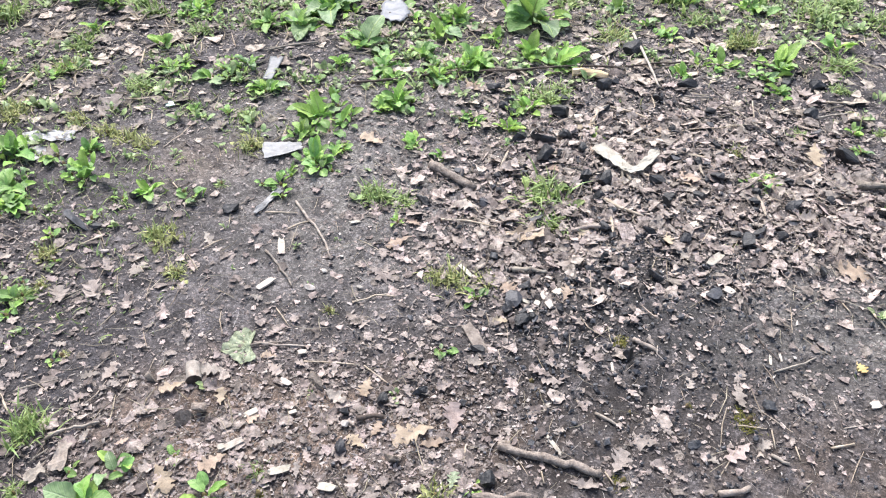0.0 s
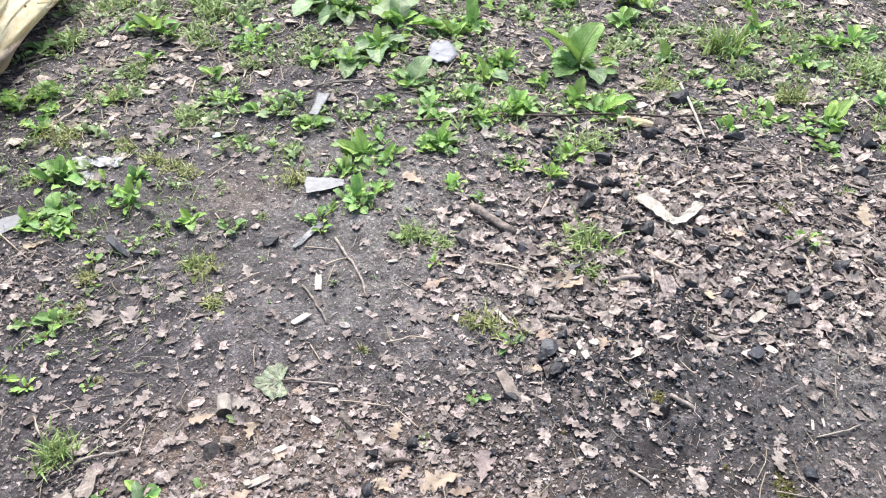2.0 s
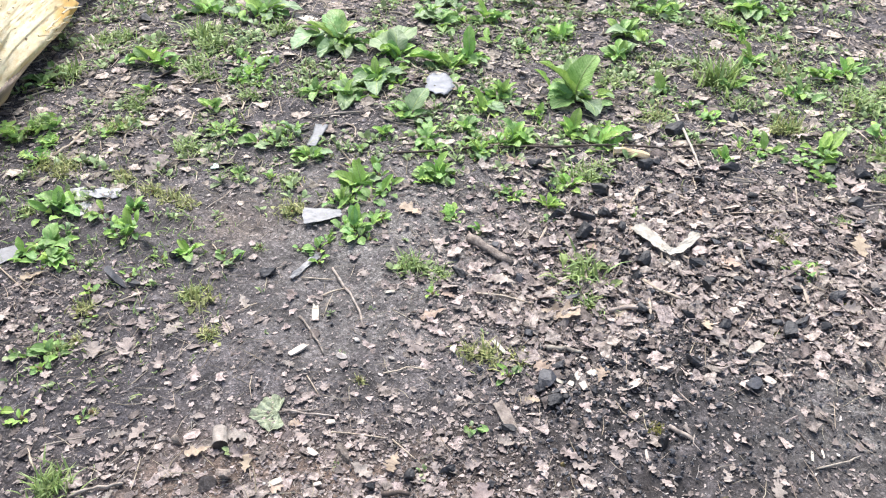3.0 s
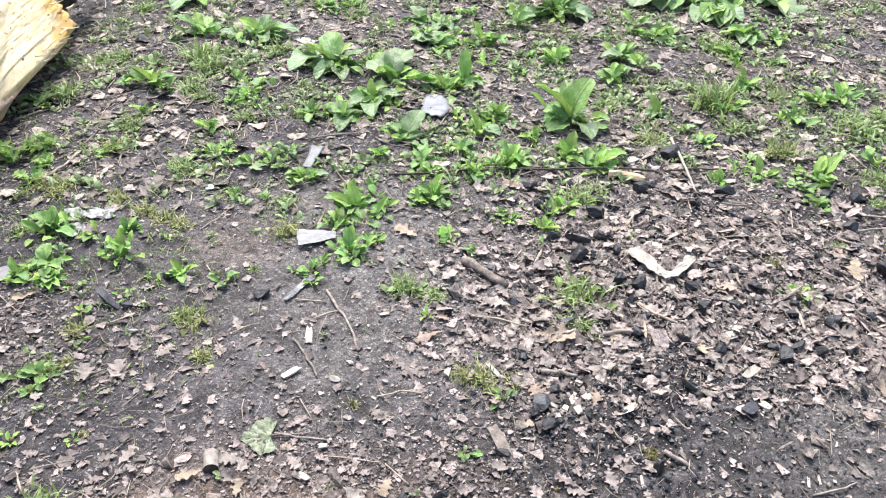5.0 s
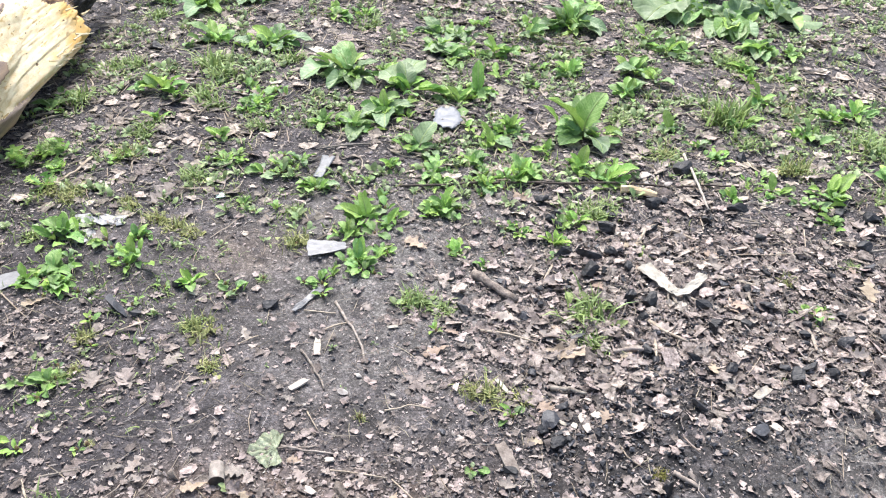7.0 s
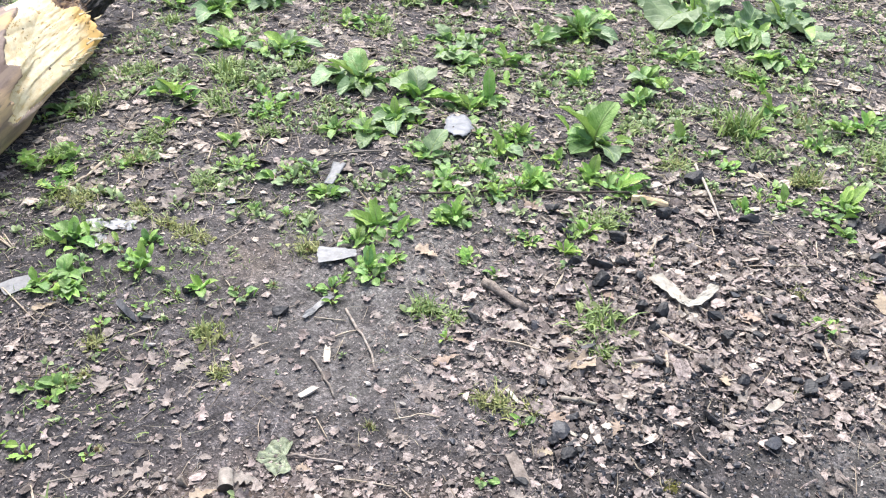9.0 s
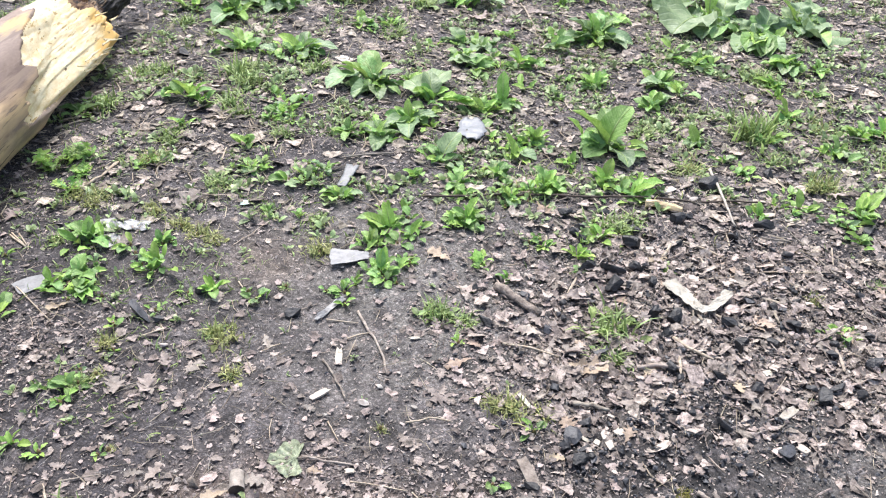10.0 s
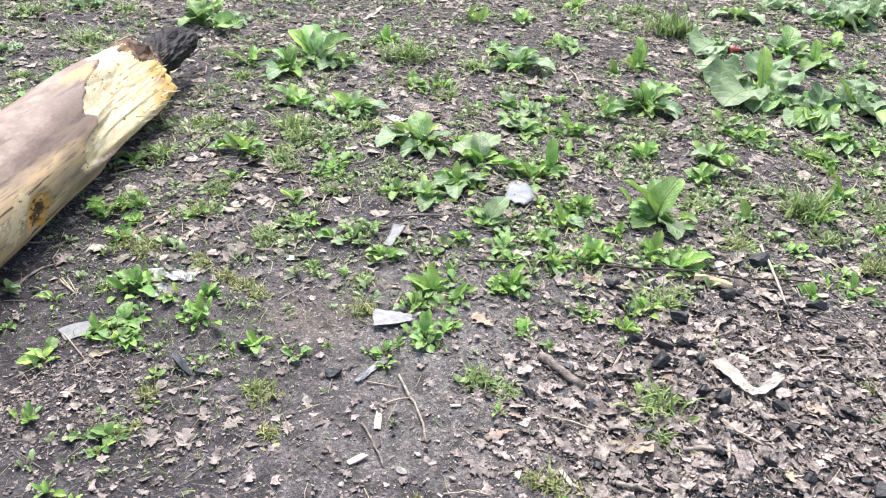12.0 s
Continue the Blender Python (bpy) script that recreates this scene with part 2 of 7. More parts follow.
CHAR.node_tree.links.new(overlay(CHAR, CHAR.node_tree.nodes["Principled BSDF"].inputs["Base Color"].links[0].from_socket, (
    ((6, 4, 6), 4.0, 0.95, 1.08, (0.24, 0.15, 0.08), "scorched"), ((5, 3, 5), 6.0, 1.02, 1.12, (0.07, 0.035, 0.025), "scorched"))), CHAR.node_tree.nodes["Principled BSDF"].inputs["Base Color"])


# ---- ground ----
def lattice(i, j, k):
    v = np.sin(i * 127.1 + j * 311.7 + k * 74.7) * 43758.5453
    return v - np.floor(v)


def vnoise(x, y, k=0):
    """Smooth value noise, 0 to 1."""
    x, y = np.asarray(x, float), np.asarray(y, float)
    i, j = np.floor(x), np.floor(y)
    u, v = x - i, y - j
    u, v = u * u * (3 - 2 * u), v * v * (3 - 2 * v)
    return ((1 - u) * (1 - v) * lattice(i, j, k) + u * (1 - v) * lattice(i + 1, j, k)
            + (1 - u) * v * lattice(i, j + 1, k) + u * v * lattice(i + 1, j + 1, k))


def blob(x, y, cx, cy, sx, sy, turn=0.0):
    """A soft patch of the ground, 1 at its middle."""
    c, s = math.cos(radians(turn)), math.sin(radians(turn))
    dx, dy = np.asarray(x, float) - cx, np.asarray(y, float) - cy
    return np.exp(-0.5 * (((c * dx + s * dy) / sx) ** 2 + ((c * dy - s * dx) / sy) ** 2))


def litter_at(x, y):
    """How thickly dead leaves lie."""
    d = 0.85 * blob(x, y, 0.80, 2.18, 0.36, 0.30) + 0.9 * blob(x, y, 0.42, 1.85, 0.22, 0.22) + 0.7 * blob(x, y, 1.15, 1.95, 0.3, 0.22)
    d = d + 0.55 * blob(x, y, 0.05, 1.75, 0.16, 0.3) + 0.7 * blob(x, y, -0.22, 1.15, 0.42, 0.17) + 0.10 * blob(x, y, 0.55, 1.25, 0.3, 0.25)
    d = d + 0.45 * blob(x, y, 0.15, 2.25, 0.25, 0.15) + 0.4 * blob(x, y, -1.0, 1.7, 0.3, 0.2) + 0.3 * blob(x, y, -0.6, 1.1, 0.4, 0.2) + 0.4 * blob(x, y, 0.2, 4.2, 0.9, 0.5)
    d = d * (1 - 0.85 * blob(x, y, 1.32, 2.58, 0.26, 0.15))
    return (d + 0.035) * (1 - 0.55 * np.clip(char_at(x, y), 0, 1) * (np.asarray(y) < 1.75))


def char_at(x, y):
    """How black with charcoal dust the soil is."""
    d = 1.2 * blob(x, y, 0.57, 1.48, 0.24, 0.15) + 1.15 * blob(x, y, 0.28, 1.26, 0.27, 0.17) + 0.8 * blob(x, y, 0.46, 1.66, 0.15, 0.08) + 0.75 * blob(x, y, 0.72, 2.1, 0.4, 0.3)
    d = d + 0.6 * blob(x, y, 0.0, 1.12, 0.2, 0.08) + 0.55 * blob(x, y, 0.90, 1.10, 0.30, 0.18)
    return np.clip(d, 0, 1)


def clay_at(x, y):
    """How brown the soil is."""
    return np.clip(0.4 * blob(x, y, 0.95, 1.0, 0.3, 0.17) + 1.2 * blob(x, y, -0.76, 2.22, 0.10, 0.09) + blob(x, y, -0.62, 1.12, 0.22, 0.12) + 0.6 * blob(x, y, -0.15, 1.15, 0.3, 0.15) + 0.5 * blob(x, y, -0.5, 1.2, 0.25, 0.1), 0, 1)


def dust_at(x, y):
    """Where the soil is dry and pale."""
    return np.clip(1.1 * blob(x, y, 1.05, 1.5, 0.22, 0.16) + 0.4 * blob(x, y, -0.35, 1.68, 0.2, 0.15) + 1.0 * blob(x, y, -0.30, 2.35, 0.45, 0.28) + 0.5 * blob(x, y, -0.2, 2.0, 0.3, 0.2), 0, 1)


def damp_at(x, y):
    """Where the soil is darker: wet patches, and the trunk's shade painted beside it."""
    # first blob: shade along the log's foot, put into the soil colour
    return np.clip(0.8 * blob(x, y, -1.6, 2.2, 0.15, 0.4) + 0.9 * blob(x, y, -0.95, 1.15, 0.12, 0.2) + 0.8 * blob(x, y, -0.98, 1.48, 0.22, 0.2) + 0.8 * blob(x, y, -1.45, 1.75, 0.25, 0.4) + 0.8 * blob(x, y, 1.35, 2.55, 0.28, 0.14) + 0.5 * blob(x, y, -1.0, 2.9, 0.5, 0.3), 0, 1)


def height(x, y):
    z = 0.020 * (vnoise(x * 3.1, y * 3.1, 1) - 0.5) + 0.012 * (vnoise(x * 9, y * 9, 2) - 0.5) + 0.007 * (vnoise(x * 27, y * 27, 3) - 0.5)
    z = z + 0.006 * (vnoise(x * 70, y * 70, 4) - 0.5) * (0.4 + 1.2 * vnoise(x * 4, y * 4, 9))
    z = z + 0.0045 * (vnoise(x * 130, y * 130, 6) - 0.5) * (0.3 + 1.4 * vnoise(x * 7, y * 7, 10))
    return z + 0.012 * blob(x, y, 0.80, 2.18, 0.36, 0.30)


def gz(x, y):
    return float(height(x, y))


def top(x, y):
    """The top of the litter that lies on the soil."""
    return gz(x, y) + 0.010 * min(1.0, float(litter_at(x, y)))


def mesh(name, verts, faces, material, smooth=False):
    me = bpy.data.meshes.new(name)
    me.from_pydata(np.asarray(verts).tolist(), [], [tuple(dict.fromkeys(f)) for f in np.asarray(faces).tolist()] if not isinstance(faces, list) else faces)
    me.materials.append(material)
    if smooth:
        me.polygons.foreach_set("use_smooth", [True] * len(me.polygons))
    me.update()
    return me


def soil_material():
    m = mat("dark_soil", (0.014, 0.0126, 0.0130), (0.138, 0.124, 0.124), 14, 0.9, 1.0, 190, 0)
    t = m.node_tree
    n, ln = t.nodes, t.links.new
    bsdf = n["Principled BSDF"]
    base = bsdf.inputs["Base Color"].links[0].from_socket
    for key, colour in (("charred", (0.020, 0.0195, 0.0205)), ("clay", (0.155, 0.113, 0.088)), ("dust", (0.158, 0.147, 0.136)), ("damp_and_shade", (0.040, 0.037, 0.040))):
        at = n.new("ShaderNodeAttribute")
        at.attribute_name = key
        spot = n.new("ShaderNodeTexNoise")
        spot.inputs["Scale"].default_value, spot.inputs["Detail"].default_value = 18, 6
        f = n.new("ShaderNodeMath")
        f.operation = "MULTIPLY"
        wide = n.new("ShaderNodeMapRange")
        wide.inputs["From Min"].default_value, wide.inputs["From Max"].default_value = 0.3, 0.6
        ln(n["Geometry"].outputs["Position"], spot.inputs["Vector"])
        ln(spot.outputs["Fac"], wide.inputs["Value"])
        ln(wide.outputs[0], f.inputs[0]), ln(at.outputs["Fac"], f.inputs[1])
        mix = n.new("ShaderNodeMix")
        mix.data_type = "RGBA"
        ln(f.outputs[0], mix.inputs["Factor"])
        ln(base, mix.inputs["A"])
        mix.inputs["B"].default_value = (*colour, 1)
        base = mix.outputs["Result"]
    # crumbly relief: lighter and darker lumps of the soil itself
    for scale, low, high in ((2.3, 0.72, 1.3), (8, 0.68, 1.35), (55, 0.62, 1.42), (160, 0.7, 1.35)):
        tex = n.new("ShaderNodeTexNoise")
        tex.inputs["Scale"].default_value, tex.inputs["Detail"].default_value, tex.inputs["Roughness"].default_value = scale, 6, 0.7
        ln(n["Geometry"].outputs["Position"], tex.inputs["Vector"])
        val = n.new("ShaderNodeMapRange")
        val.inputs["From Min"].default_value, val.inputs["From Max"].default_value = 0.3, 0.7
        val.inputs["To Min"].default_value, val.inputs["To Max"].default_value = low, high
        ln(tex.outputs["Fac"], val.inputs["Value"])
        hsv = n.new("ShaderNodeHueSaturation")
        ln(val.outputs[0], hsv.inputs["Value"])
        ln(base, hsv.inputs["Color"])
        base = hsv.outputs["Color"]
    # small crumbs and flecks of many shades pressed into the soil
    bend = n.new("ShaderNodeTexNoise")
    bend.inputs["Scale"].default_value, bend.inputs["Detail"].default_value = 90, 3
    ln(n["Geometry"].outputs["Position"], bend.inputs["Vector"])
    shift = n.new("ShaderNodeVectorMath")
    shift.operation = "MULTIPLY_ADD"
    ln(bend.outputs["Color"], shift.inputs[0])
    shift.inputs[1].default_value = (0.014, 0.014, 0.014)
    ln(n["Geometry"].outputs["Position"], shift.inputs[2])
    for scale, gain, share in ((150, 2.1, 0.62), (330, 1.7, 0.65)):
        vor = n.new("ShaderNodeTexVoronoi")
        vor.inputs["Scale"].default_value = scale
        ln(shift.outputs[0], vor.inputs["Vector"])
        grey = n.new("ShaderNodeSeparateColor")
        ln(vor.outputs["Color"], grey.inputs[0])
        few = n.new("ShaderNodeMath")
        few.operation = "POWER"
        few.inputs[1].default_value = 2.6
        ln(grey.outputs[0], few.inputs[0])
        val = n.new("ShaderNodeMapRange")
        val.inputs["To Min"].default_value, val.inputs["To Max"].default_value = 0.62, gain
        ln(few.outputs[0], val.inputs["Value"])
        hsv = n.new("ShaderNodeHueSaturation")
        hsv.inputs["Fac"].default_value = share
        ln(val.outputs[0], hsv.inputs["Value"])
        ln(base, hsv.inputs["Color"])
        base = hsv.outputs["Color"]
        lump_bump = n.new("ShaderNodeBump")
        lump_bump.inputs["Strength"].default_value, lump_bump.inputs["Distance"].default_value = 0.7, 0.5 / scale
        ln(few.outputs[0], lump_bump.inputs["Height"])
        ln(bsdf.inputs["Normal"].links[0].from_socket, lump_bump.inputs["Normal"])
        ln(lump_bump.outputs[0], bsdf.inputs["Normal"])
    # pale mineral grains and dark pores
    for scale, low, high, colour in ((420, 0.0, 0.22, (0.30, 0.28, 0.26)), (900, 0.0, 0.2, (0.018, 0.016, 0.015))):
        vor = n.new("ShaderNodeTexVoronoi")
        vor.inputs["Scale"].default_value = scale
        ln(n["Geometry"].outputs["Position"], vor.inputs["Vector"])
        spot = n.new("ShaderNodeMapRange")
        spot.inputs["From Min"].default_value, spot.inputs["From Max"].default_value = high, low
        ln(vor.outputs["Distance"], spot.inputs["Value"])
        some = n.new("ShaderNodeTexNoise")
        some.inputs["Scale"].default_value = 60
        ln(n["Geometry"].outputs["Position"], some.inputs["Vector"])
        part_of = n.new("ShaderNodeMath")
        part_of.operation = "MULTIPLY"
        ln(spot.outputs[0], part_of.inputs[0]), ln(some.outputs["Fac"], part_of.inputs[1])
        mix = n.new("ShaderNodeMix")
        mix.data_type = "RGBA"
        ln(part_of.outputs[0], mix.inputs["Factor"])
        ln(base, mix.inputs["A"])
        mix.inputs["B"].default_value = (*colour, 1)
        base = mix.outputs["Result"]
    ln(base, bsdf.inputs["Base Color"])
    return m


def build_ground():
    far = np.array([2.5, 6, 10, 20, 45, 100, 300])
    xs = np.r_[-far[::-1] - 3.0, np.arange(-5.0, -2.4, 0.03), np.arange(-2.4, 2.2, 0.0155), np.arange(2.2, 3.8, 0.03), far + 2.2]
    ys = np.r_[-far[::-1], np.arange(0.4, 3.2, 0.0125), np.arange(3.2, 5.2, 0.025), np.arange(5.2, 8.0, 0.03), far + 6]
    gx, gy = np.meshgrid(xs, ys)
    v = np.stack([gx, gy, height(gx, gy)], -1).reshape(-1, 3)
    w = len(xs)
    k = np.arange(w * len(ys)).reshape(len(ys), w)
    f = np.stack([k[:-1, :-1], k[:-1, 1:], k[1:, 1:], k[1:, :-1]], -1).reshape(-1, 4)
    me = mesh("ground", v, f, soil_material(), True)
    for key, fun in (("charred", char_at), ("clay", clay_at), ("dust", dust_at), ("damp_and_shade", damp_at)):
        at = me.attributes.new(key, "FLOAT", "POINT")
        at.data.foreach_set("value", fun(v[:, 0], v[:, 1]).astype(np.float32))
    tagged(new("ground", me), "bare dark trodden soil with charcoal dust and clay patches", "ground", kind="structure")


build_ground()
rng = np.random.default_rng(7)


# ---- shapes that are used again and again ----
def oak_shape(seed, curl, n=27, deep=0.27):
    """A deeply lobed dead leaf about 1 long: its points and faces."""
    r = np.random.default_rng(seed)
    t = np.linspace(0, 1, n)
    wide = 0.36 * np.sin(np.pi * np.clip(t * 0.97 + 0.005, 0, 1) ** 1.15) ** 0.75 * (0.45 + 0.65 * t)
    side = []
    count = r.uniform(3.2, 4.6)
    for s in (-1, 1):
        swing = np.cos(2 * np.pi * (count * t + r.uniform(-0.12, 0.25)))
        lobe = 1.0 - deep + deep * np.sign(swing) * np.abs(swing) ** 0.6 + r.normal(0, 0.04, n)
        torn = 1 - 0.5 * (r.uniform() < 0.35) * np.exp(-((t - r.uniform(0.3, 0.9)) / 0.1) ** 2)
        side.append(s * wide * np.clip(lobe, 0.22, 1.1) * torn + 0.008 * s)
    x = np.stack([side[0], side[0] * 0.5, np.zeros(n), side[1] * 0.5, side[1]], 1)
    y = np.repeat(t[:, None] - 0.5, 5, 1) + np.abs(x) * 0.22
    z = curl * (1.1 * x ** 2 + 0.3 * (y - r.uniform(-0.2, 0.2)) ** 2 + 0.25 * x * np.sin(5 * y + r.uniform(0, 6)))
    z = z + 0.03 * np.sin(9 * y + 7 * x + r.uniform(0, 6)) + r.normal(0, 0.008, z.shape) + 0.03
    k = np.arange(n * 5).reshape(n, 5)
    a = np.stack([k[:-1, :-1], k[:-1, 1:], k[1:, 1:], k[1:, :-1]], -1).reshape(-1, 4)
    return np.stack([x + 0.06 * np.sin(2.5 * y + r.uniform(0, 6)), y, z], -1).reshape(-1, 3), a


def frag_shape(seed):
    """A torn piece of a lobed leaf, about 1 long."""
    r = np.random.default_rng(seed)
    v, _ = oak_shape(seed + 900, r.uniform(-0.7, 0.7), 15, 0.11)
    rows = int(r.integers(6, 10))
    first = int(r.integers(1, 14 - rows))
    keep = v.reshape(15, 5, 3)[first:first + rows][:, [0, 2, 4] if r.uniform() < 0.65 else [2, 3, 4]]
    keep = (keep - keep.reshape(-1, 3).mean(0)) * (1.15, 1, 0.8) * 14 / rows * 0.8
    keep[:, :, 2] += 0.06
    keep[[0, -1], :, 1] += r.normal(0, 0.09, (2, 3))
    k = np.arange(rows * 3).reshape(rows, 3)
    f = np.stack([k[:-1, :-1], k[:-1, 1:], k[1:, 1:], k[1:, :-1]], -1).reshape(-1, 4)
    return keep.reshape(-1, 3), f


def scrap_shape(seed):
    """A torn bit of leaf about 1 across."""
    r = np.random.default_rng(seed)
    n = 8
    ang = np.arange(n) * 2 * np.pi / n + r.uniform(-0.35, 0.35, n)
    rad = r.uniform(0.14, 0.60, n)
    x, y = rad * np.cos(ang), rad * np.sin(ang) * r.uniform(0.2, 0.85)
    c = r.uniform(0.1, 0.7)
    z = c * x * x * r.choice([-1, 1]) + 0.5 * c * x * y + 0.06
    v = np.vstack([[0, 0, 0.05], np.stack([x, y, z], 1)])
    return v, np.array([(0, i + 1, (i + 1) % n + 1) for i in range(n)])


def fleck_shape(seed):
    """A tiny bent four-cornered shred about 1 long."""
    r = np.random.default_rng(seed)
    w = r.uniform(0.10, 0.34)
    v = np.array([(-w * r.uniform(0.3, 1), -0.5, 0.03), (w * r.uniform(0.4, 1), -0.35, 0.08), (w * r.uniform(0.2, 1), 0.5, 0.03), (-w, r.uniform(-0.1, 0.4), 0.12)])
    return v, np.array([(0, 1, 3), (1, 2, 3)])


def clod_shape(seed, flat=0.7):
    """An angular crumb about 1 across."""
    r = np.random.default_rng(seed)
    v = np.array([(1, 0, 0), (-1, 0, 0), (0, 1, 0), (0, -1, 0), (0, 0, 1), (0, 0, -1)], float) * 0.5
    v = (v * r.uniform(0.7, 1.2, (6, 1)) + r.uniform(-0.15, 0.15, (6, 3))) * (1, r.uniform(0.6, 1), flat)
    return v, np.array([(0, 2, 4), (2, 1, 4), (1, 3, 4), (3, 0, 4), (2, 0, 5), (1, 2, 5), (3, 1, 5), (0, 3, 5)])


def straw_shape(seed):
    """A thin dry stalk 1 long, with three sides."""
    r = np.random.default_rng(seed)
    t = np.array([-0.5, r.uniform(-0.15, 0.15), 0.5])
    cx, w = np.array([0, r.uniform(-0.1, 0.1), 0]), np.array([0.009, 0.014, 0.005]) * r.uniform(0.7, 1.5)
    v = [(cx[i] + dx * w[i], t[i], dz * w[i] + 0.02) for i in range(3) for dx, dz in ((-1, -0.4), (0, 0.9), (1, -0.4))]
    f = [(3 * i + j, 3 * i + (j + 1) % 3, 3 * i + 3 + (j + 1) % 3, 3 * i + 3 + j) for i in range(2) for j in range(3)]
    return np.array(v), np.array(f)


def green_shape(seed, broad=0.3, petiole=0.2, bend=0.9, wave=0.03, n=11, ragged=0.05, foot=0.6, tip=0.8):
    """A leaf of a weed, 1 long from its foot at the origin along y, bending over; foot, tip: small is blunt, large is drawn out."""
    r = np.random.default_rng(seed)
    t = np.linspace(0, 1, n)
    b = np.clip((t - petiole) / (1 - petiole), 0, 1)
    form = b ** foot * (1 - b) ** tip
    w = np.where(t < petiole, 0.016, broad * form / form.max() + 0.006)
    w[-1] = 0.003
    ang = bend * (t - 0.3) * r.uniform(0.6, 1.3)
    step = np.r_[0, np.diff(t)]
    cy, cz = np.cumsum(step * np.cos(ang)), np.cumsum(-step * np.sin(ang))
    q = np.array([-1, -0.55, 0, 0.55, 1])
    x = w[:, None] * q * (1 + r.normal(0, ragged, (n, 5)))
    lift = (np.abs(q) ** 1.2)[None] * w[:, None] * r.uniform(0.2, 0.7)
    ripple = wave * np.sin(t[:, None] * r.uniform(14, 20) + q * 1.5 + r.uniform(0, 6)) * np.abs(q) * (w[:, None] / broad)
    y = np.repeat(cy[:, None], 5, 1) + lift * np.sin(ang)[:, None]
    z = cz[:, None] + lift * np.cos(ang)[:, None] + ripple
    k = np.arange(n * 5).reshape(n, 5)
    f = np.stack([k[:-1, :-1], k[:-1, 1:], k[1:, 1:], k[1:, :-1]], -1).reshape(-1, 4)
    return np.stack([x + r.uniform(-0.12, 0.12) * t[:, None] ** 2, y, z], -1).reshape(-1, 3), f


def blade_shape(seed, lean):
    """A blade of grass 1 long."""
    r = np.random.default_rng(seed)
    t = np.linspace(0, 1, 4)
    ang = lean * t * 1.6
    st = np.r_[0, np.diff(t)]
    y, z = np.cumsum(st * np.sin(ang)), np.cumsum(st * np.cos(ang))
    w = 0.03 * (1 - t ** 1.6) + 0.002
    v = np.stack([np.r_[-w, w], np.r_[y, y], np.r_[z, z]], 1)
    return v, np.array([(i, 4 + i, 5 + i, i + 1) for i in range(3)])


def spread(shapes, x, y, z, size, turn, tilt=0.5):
    """Many small pieces in one mesh: its points and faces."""
    vs, fs, at = [], [], 0
    pick = rng.integers(0, len(shapes), len(x))
    p, q = rng.normal(0, tilt, (2, len(x)))
    for k, (v, f) in enumerate(shapes):
        w = np.where(pick == k)[0]
        c, s, cp, sp, cq, sq = np.cos(turn[w]), np.sin(turn[w]), np.cos(p[w]), np.sin(p[w]), np.cos(q[w]), np.sin(q[w])
        ux, uy, uz = v[:, 0][None], v[:, 1][None], v[:, 2][None]
        ty, tz = uy * cp[:, None] - uz * sp[:, None], uy * sp[:, None] + uz * cp[:, None]
        tx, tz = ux * cq[:, None] + tz * sq[:, None], tz * cq[:, None] - ux * sq[:, None]
        b = size[w][:, None]
        vs.append(np.stack([x[w][:, None] + b * (tx * c[:, None] - ty * s[:, None]), y[w][:, None] + b * (tx * s[:, None] + ty * c[:, None]), z[w][:, None] + b * tz], -1).reshape(-1, 3))
        fs.append((f[None] + at + len(v) * np.arange(len(w))[:, None, None]).reshape(-1, f.shape[1]))
        at += len(v) * len(w)
    return np.vstack(vs), np.vstack(fs)


def sprinkle(count, density, x0, x1, y0, y1):
    """Random places, thicker where density is high."""
    px, py = [], []
    while len(px) < count:
        x, y = rng.uniform(x0, x1, 4000), rng.uniform(y0, y1, 4000)
        keep = rng.uniform(0, 1, 4000) < density(x, y)
        px += x[keep].tolist()
        py += y[keep].tolist()
    return np.array(px[:count]), np.array(py[:count])


def stuff(name, shapes, count, density, area, low, high, material, label, category, tilt=0.4, lift=0.0, power=2.0, smooth=False):
    x, y = sprinkle(count, density, *area)
    size = low + (high - low) * rng.uniform(0, 1, count) ** power
    v, f = spread(shapes, x, y, height(x, y) + lift * rng.uniform(0, 1, count), size, rng.uniform(0, 6.283, count), tilt)
    tagged(new(name, mesh(name, v, f, material, smooth)), label, category, kind="stuff")


SCRAPS = [scrap_shape(s) for s in range(14)]
FLECKS = [fleck_shape(60 + s) for s in range(12)]
CLODS = [clod_shape(50 + s) for s in range(8)]
STRAWS = [straw_shape(90 + s) for s in range(10)]
FRAGS = [frag_shape(s) for s in range(16)]
OAKS = [oak_shape(120 + s, c) for s, c in enumerate((0.3, 0.7, -0.4, 1.1, 0.2, -0.6, 0.5, 1.5))]


# ---- things ----
def part(name, data, parent, m=None, label=""):
    """One mesh object under a thing or under a part."""
    ob = new(name, data)
    ob.parent = parent
    if m is not None:
        ob.matrix_basis = m
    return tagged(ob, label) if label else ob


def bm_mesh(name, bm, material, smooth=False):
    me = bpy.data.meshes.new(name)
    bm.to_mesh(me)
    bm.free()
    me.materials.append(material)
    if smooth:
        me.polygons.foreach_set("use_smooth", [True] * len(me.polygons))
    return me


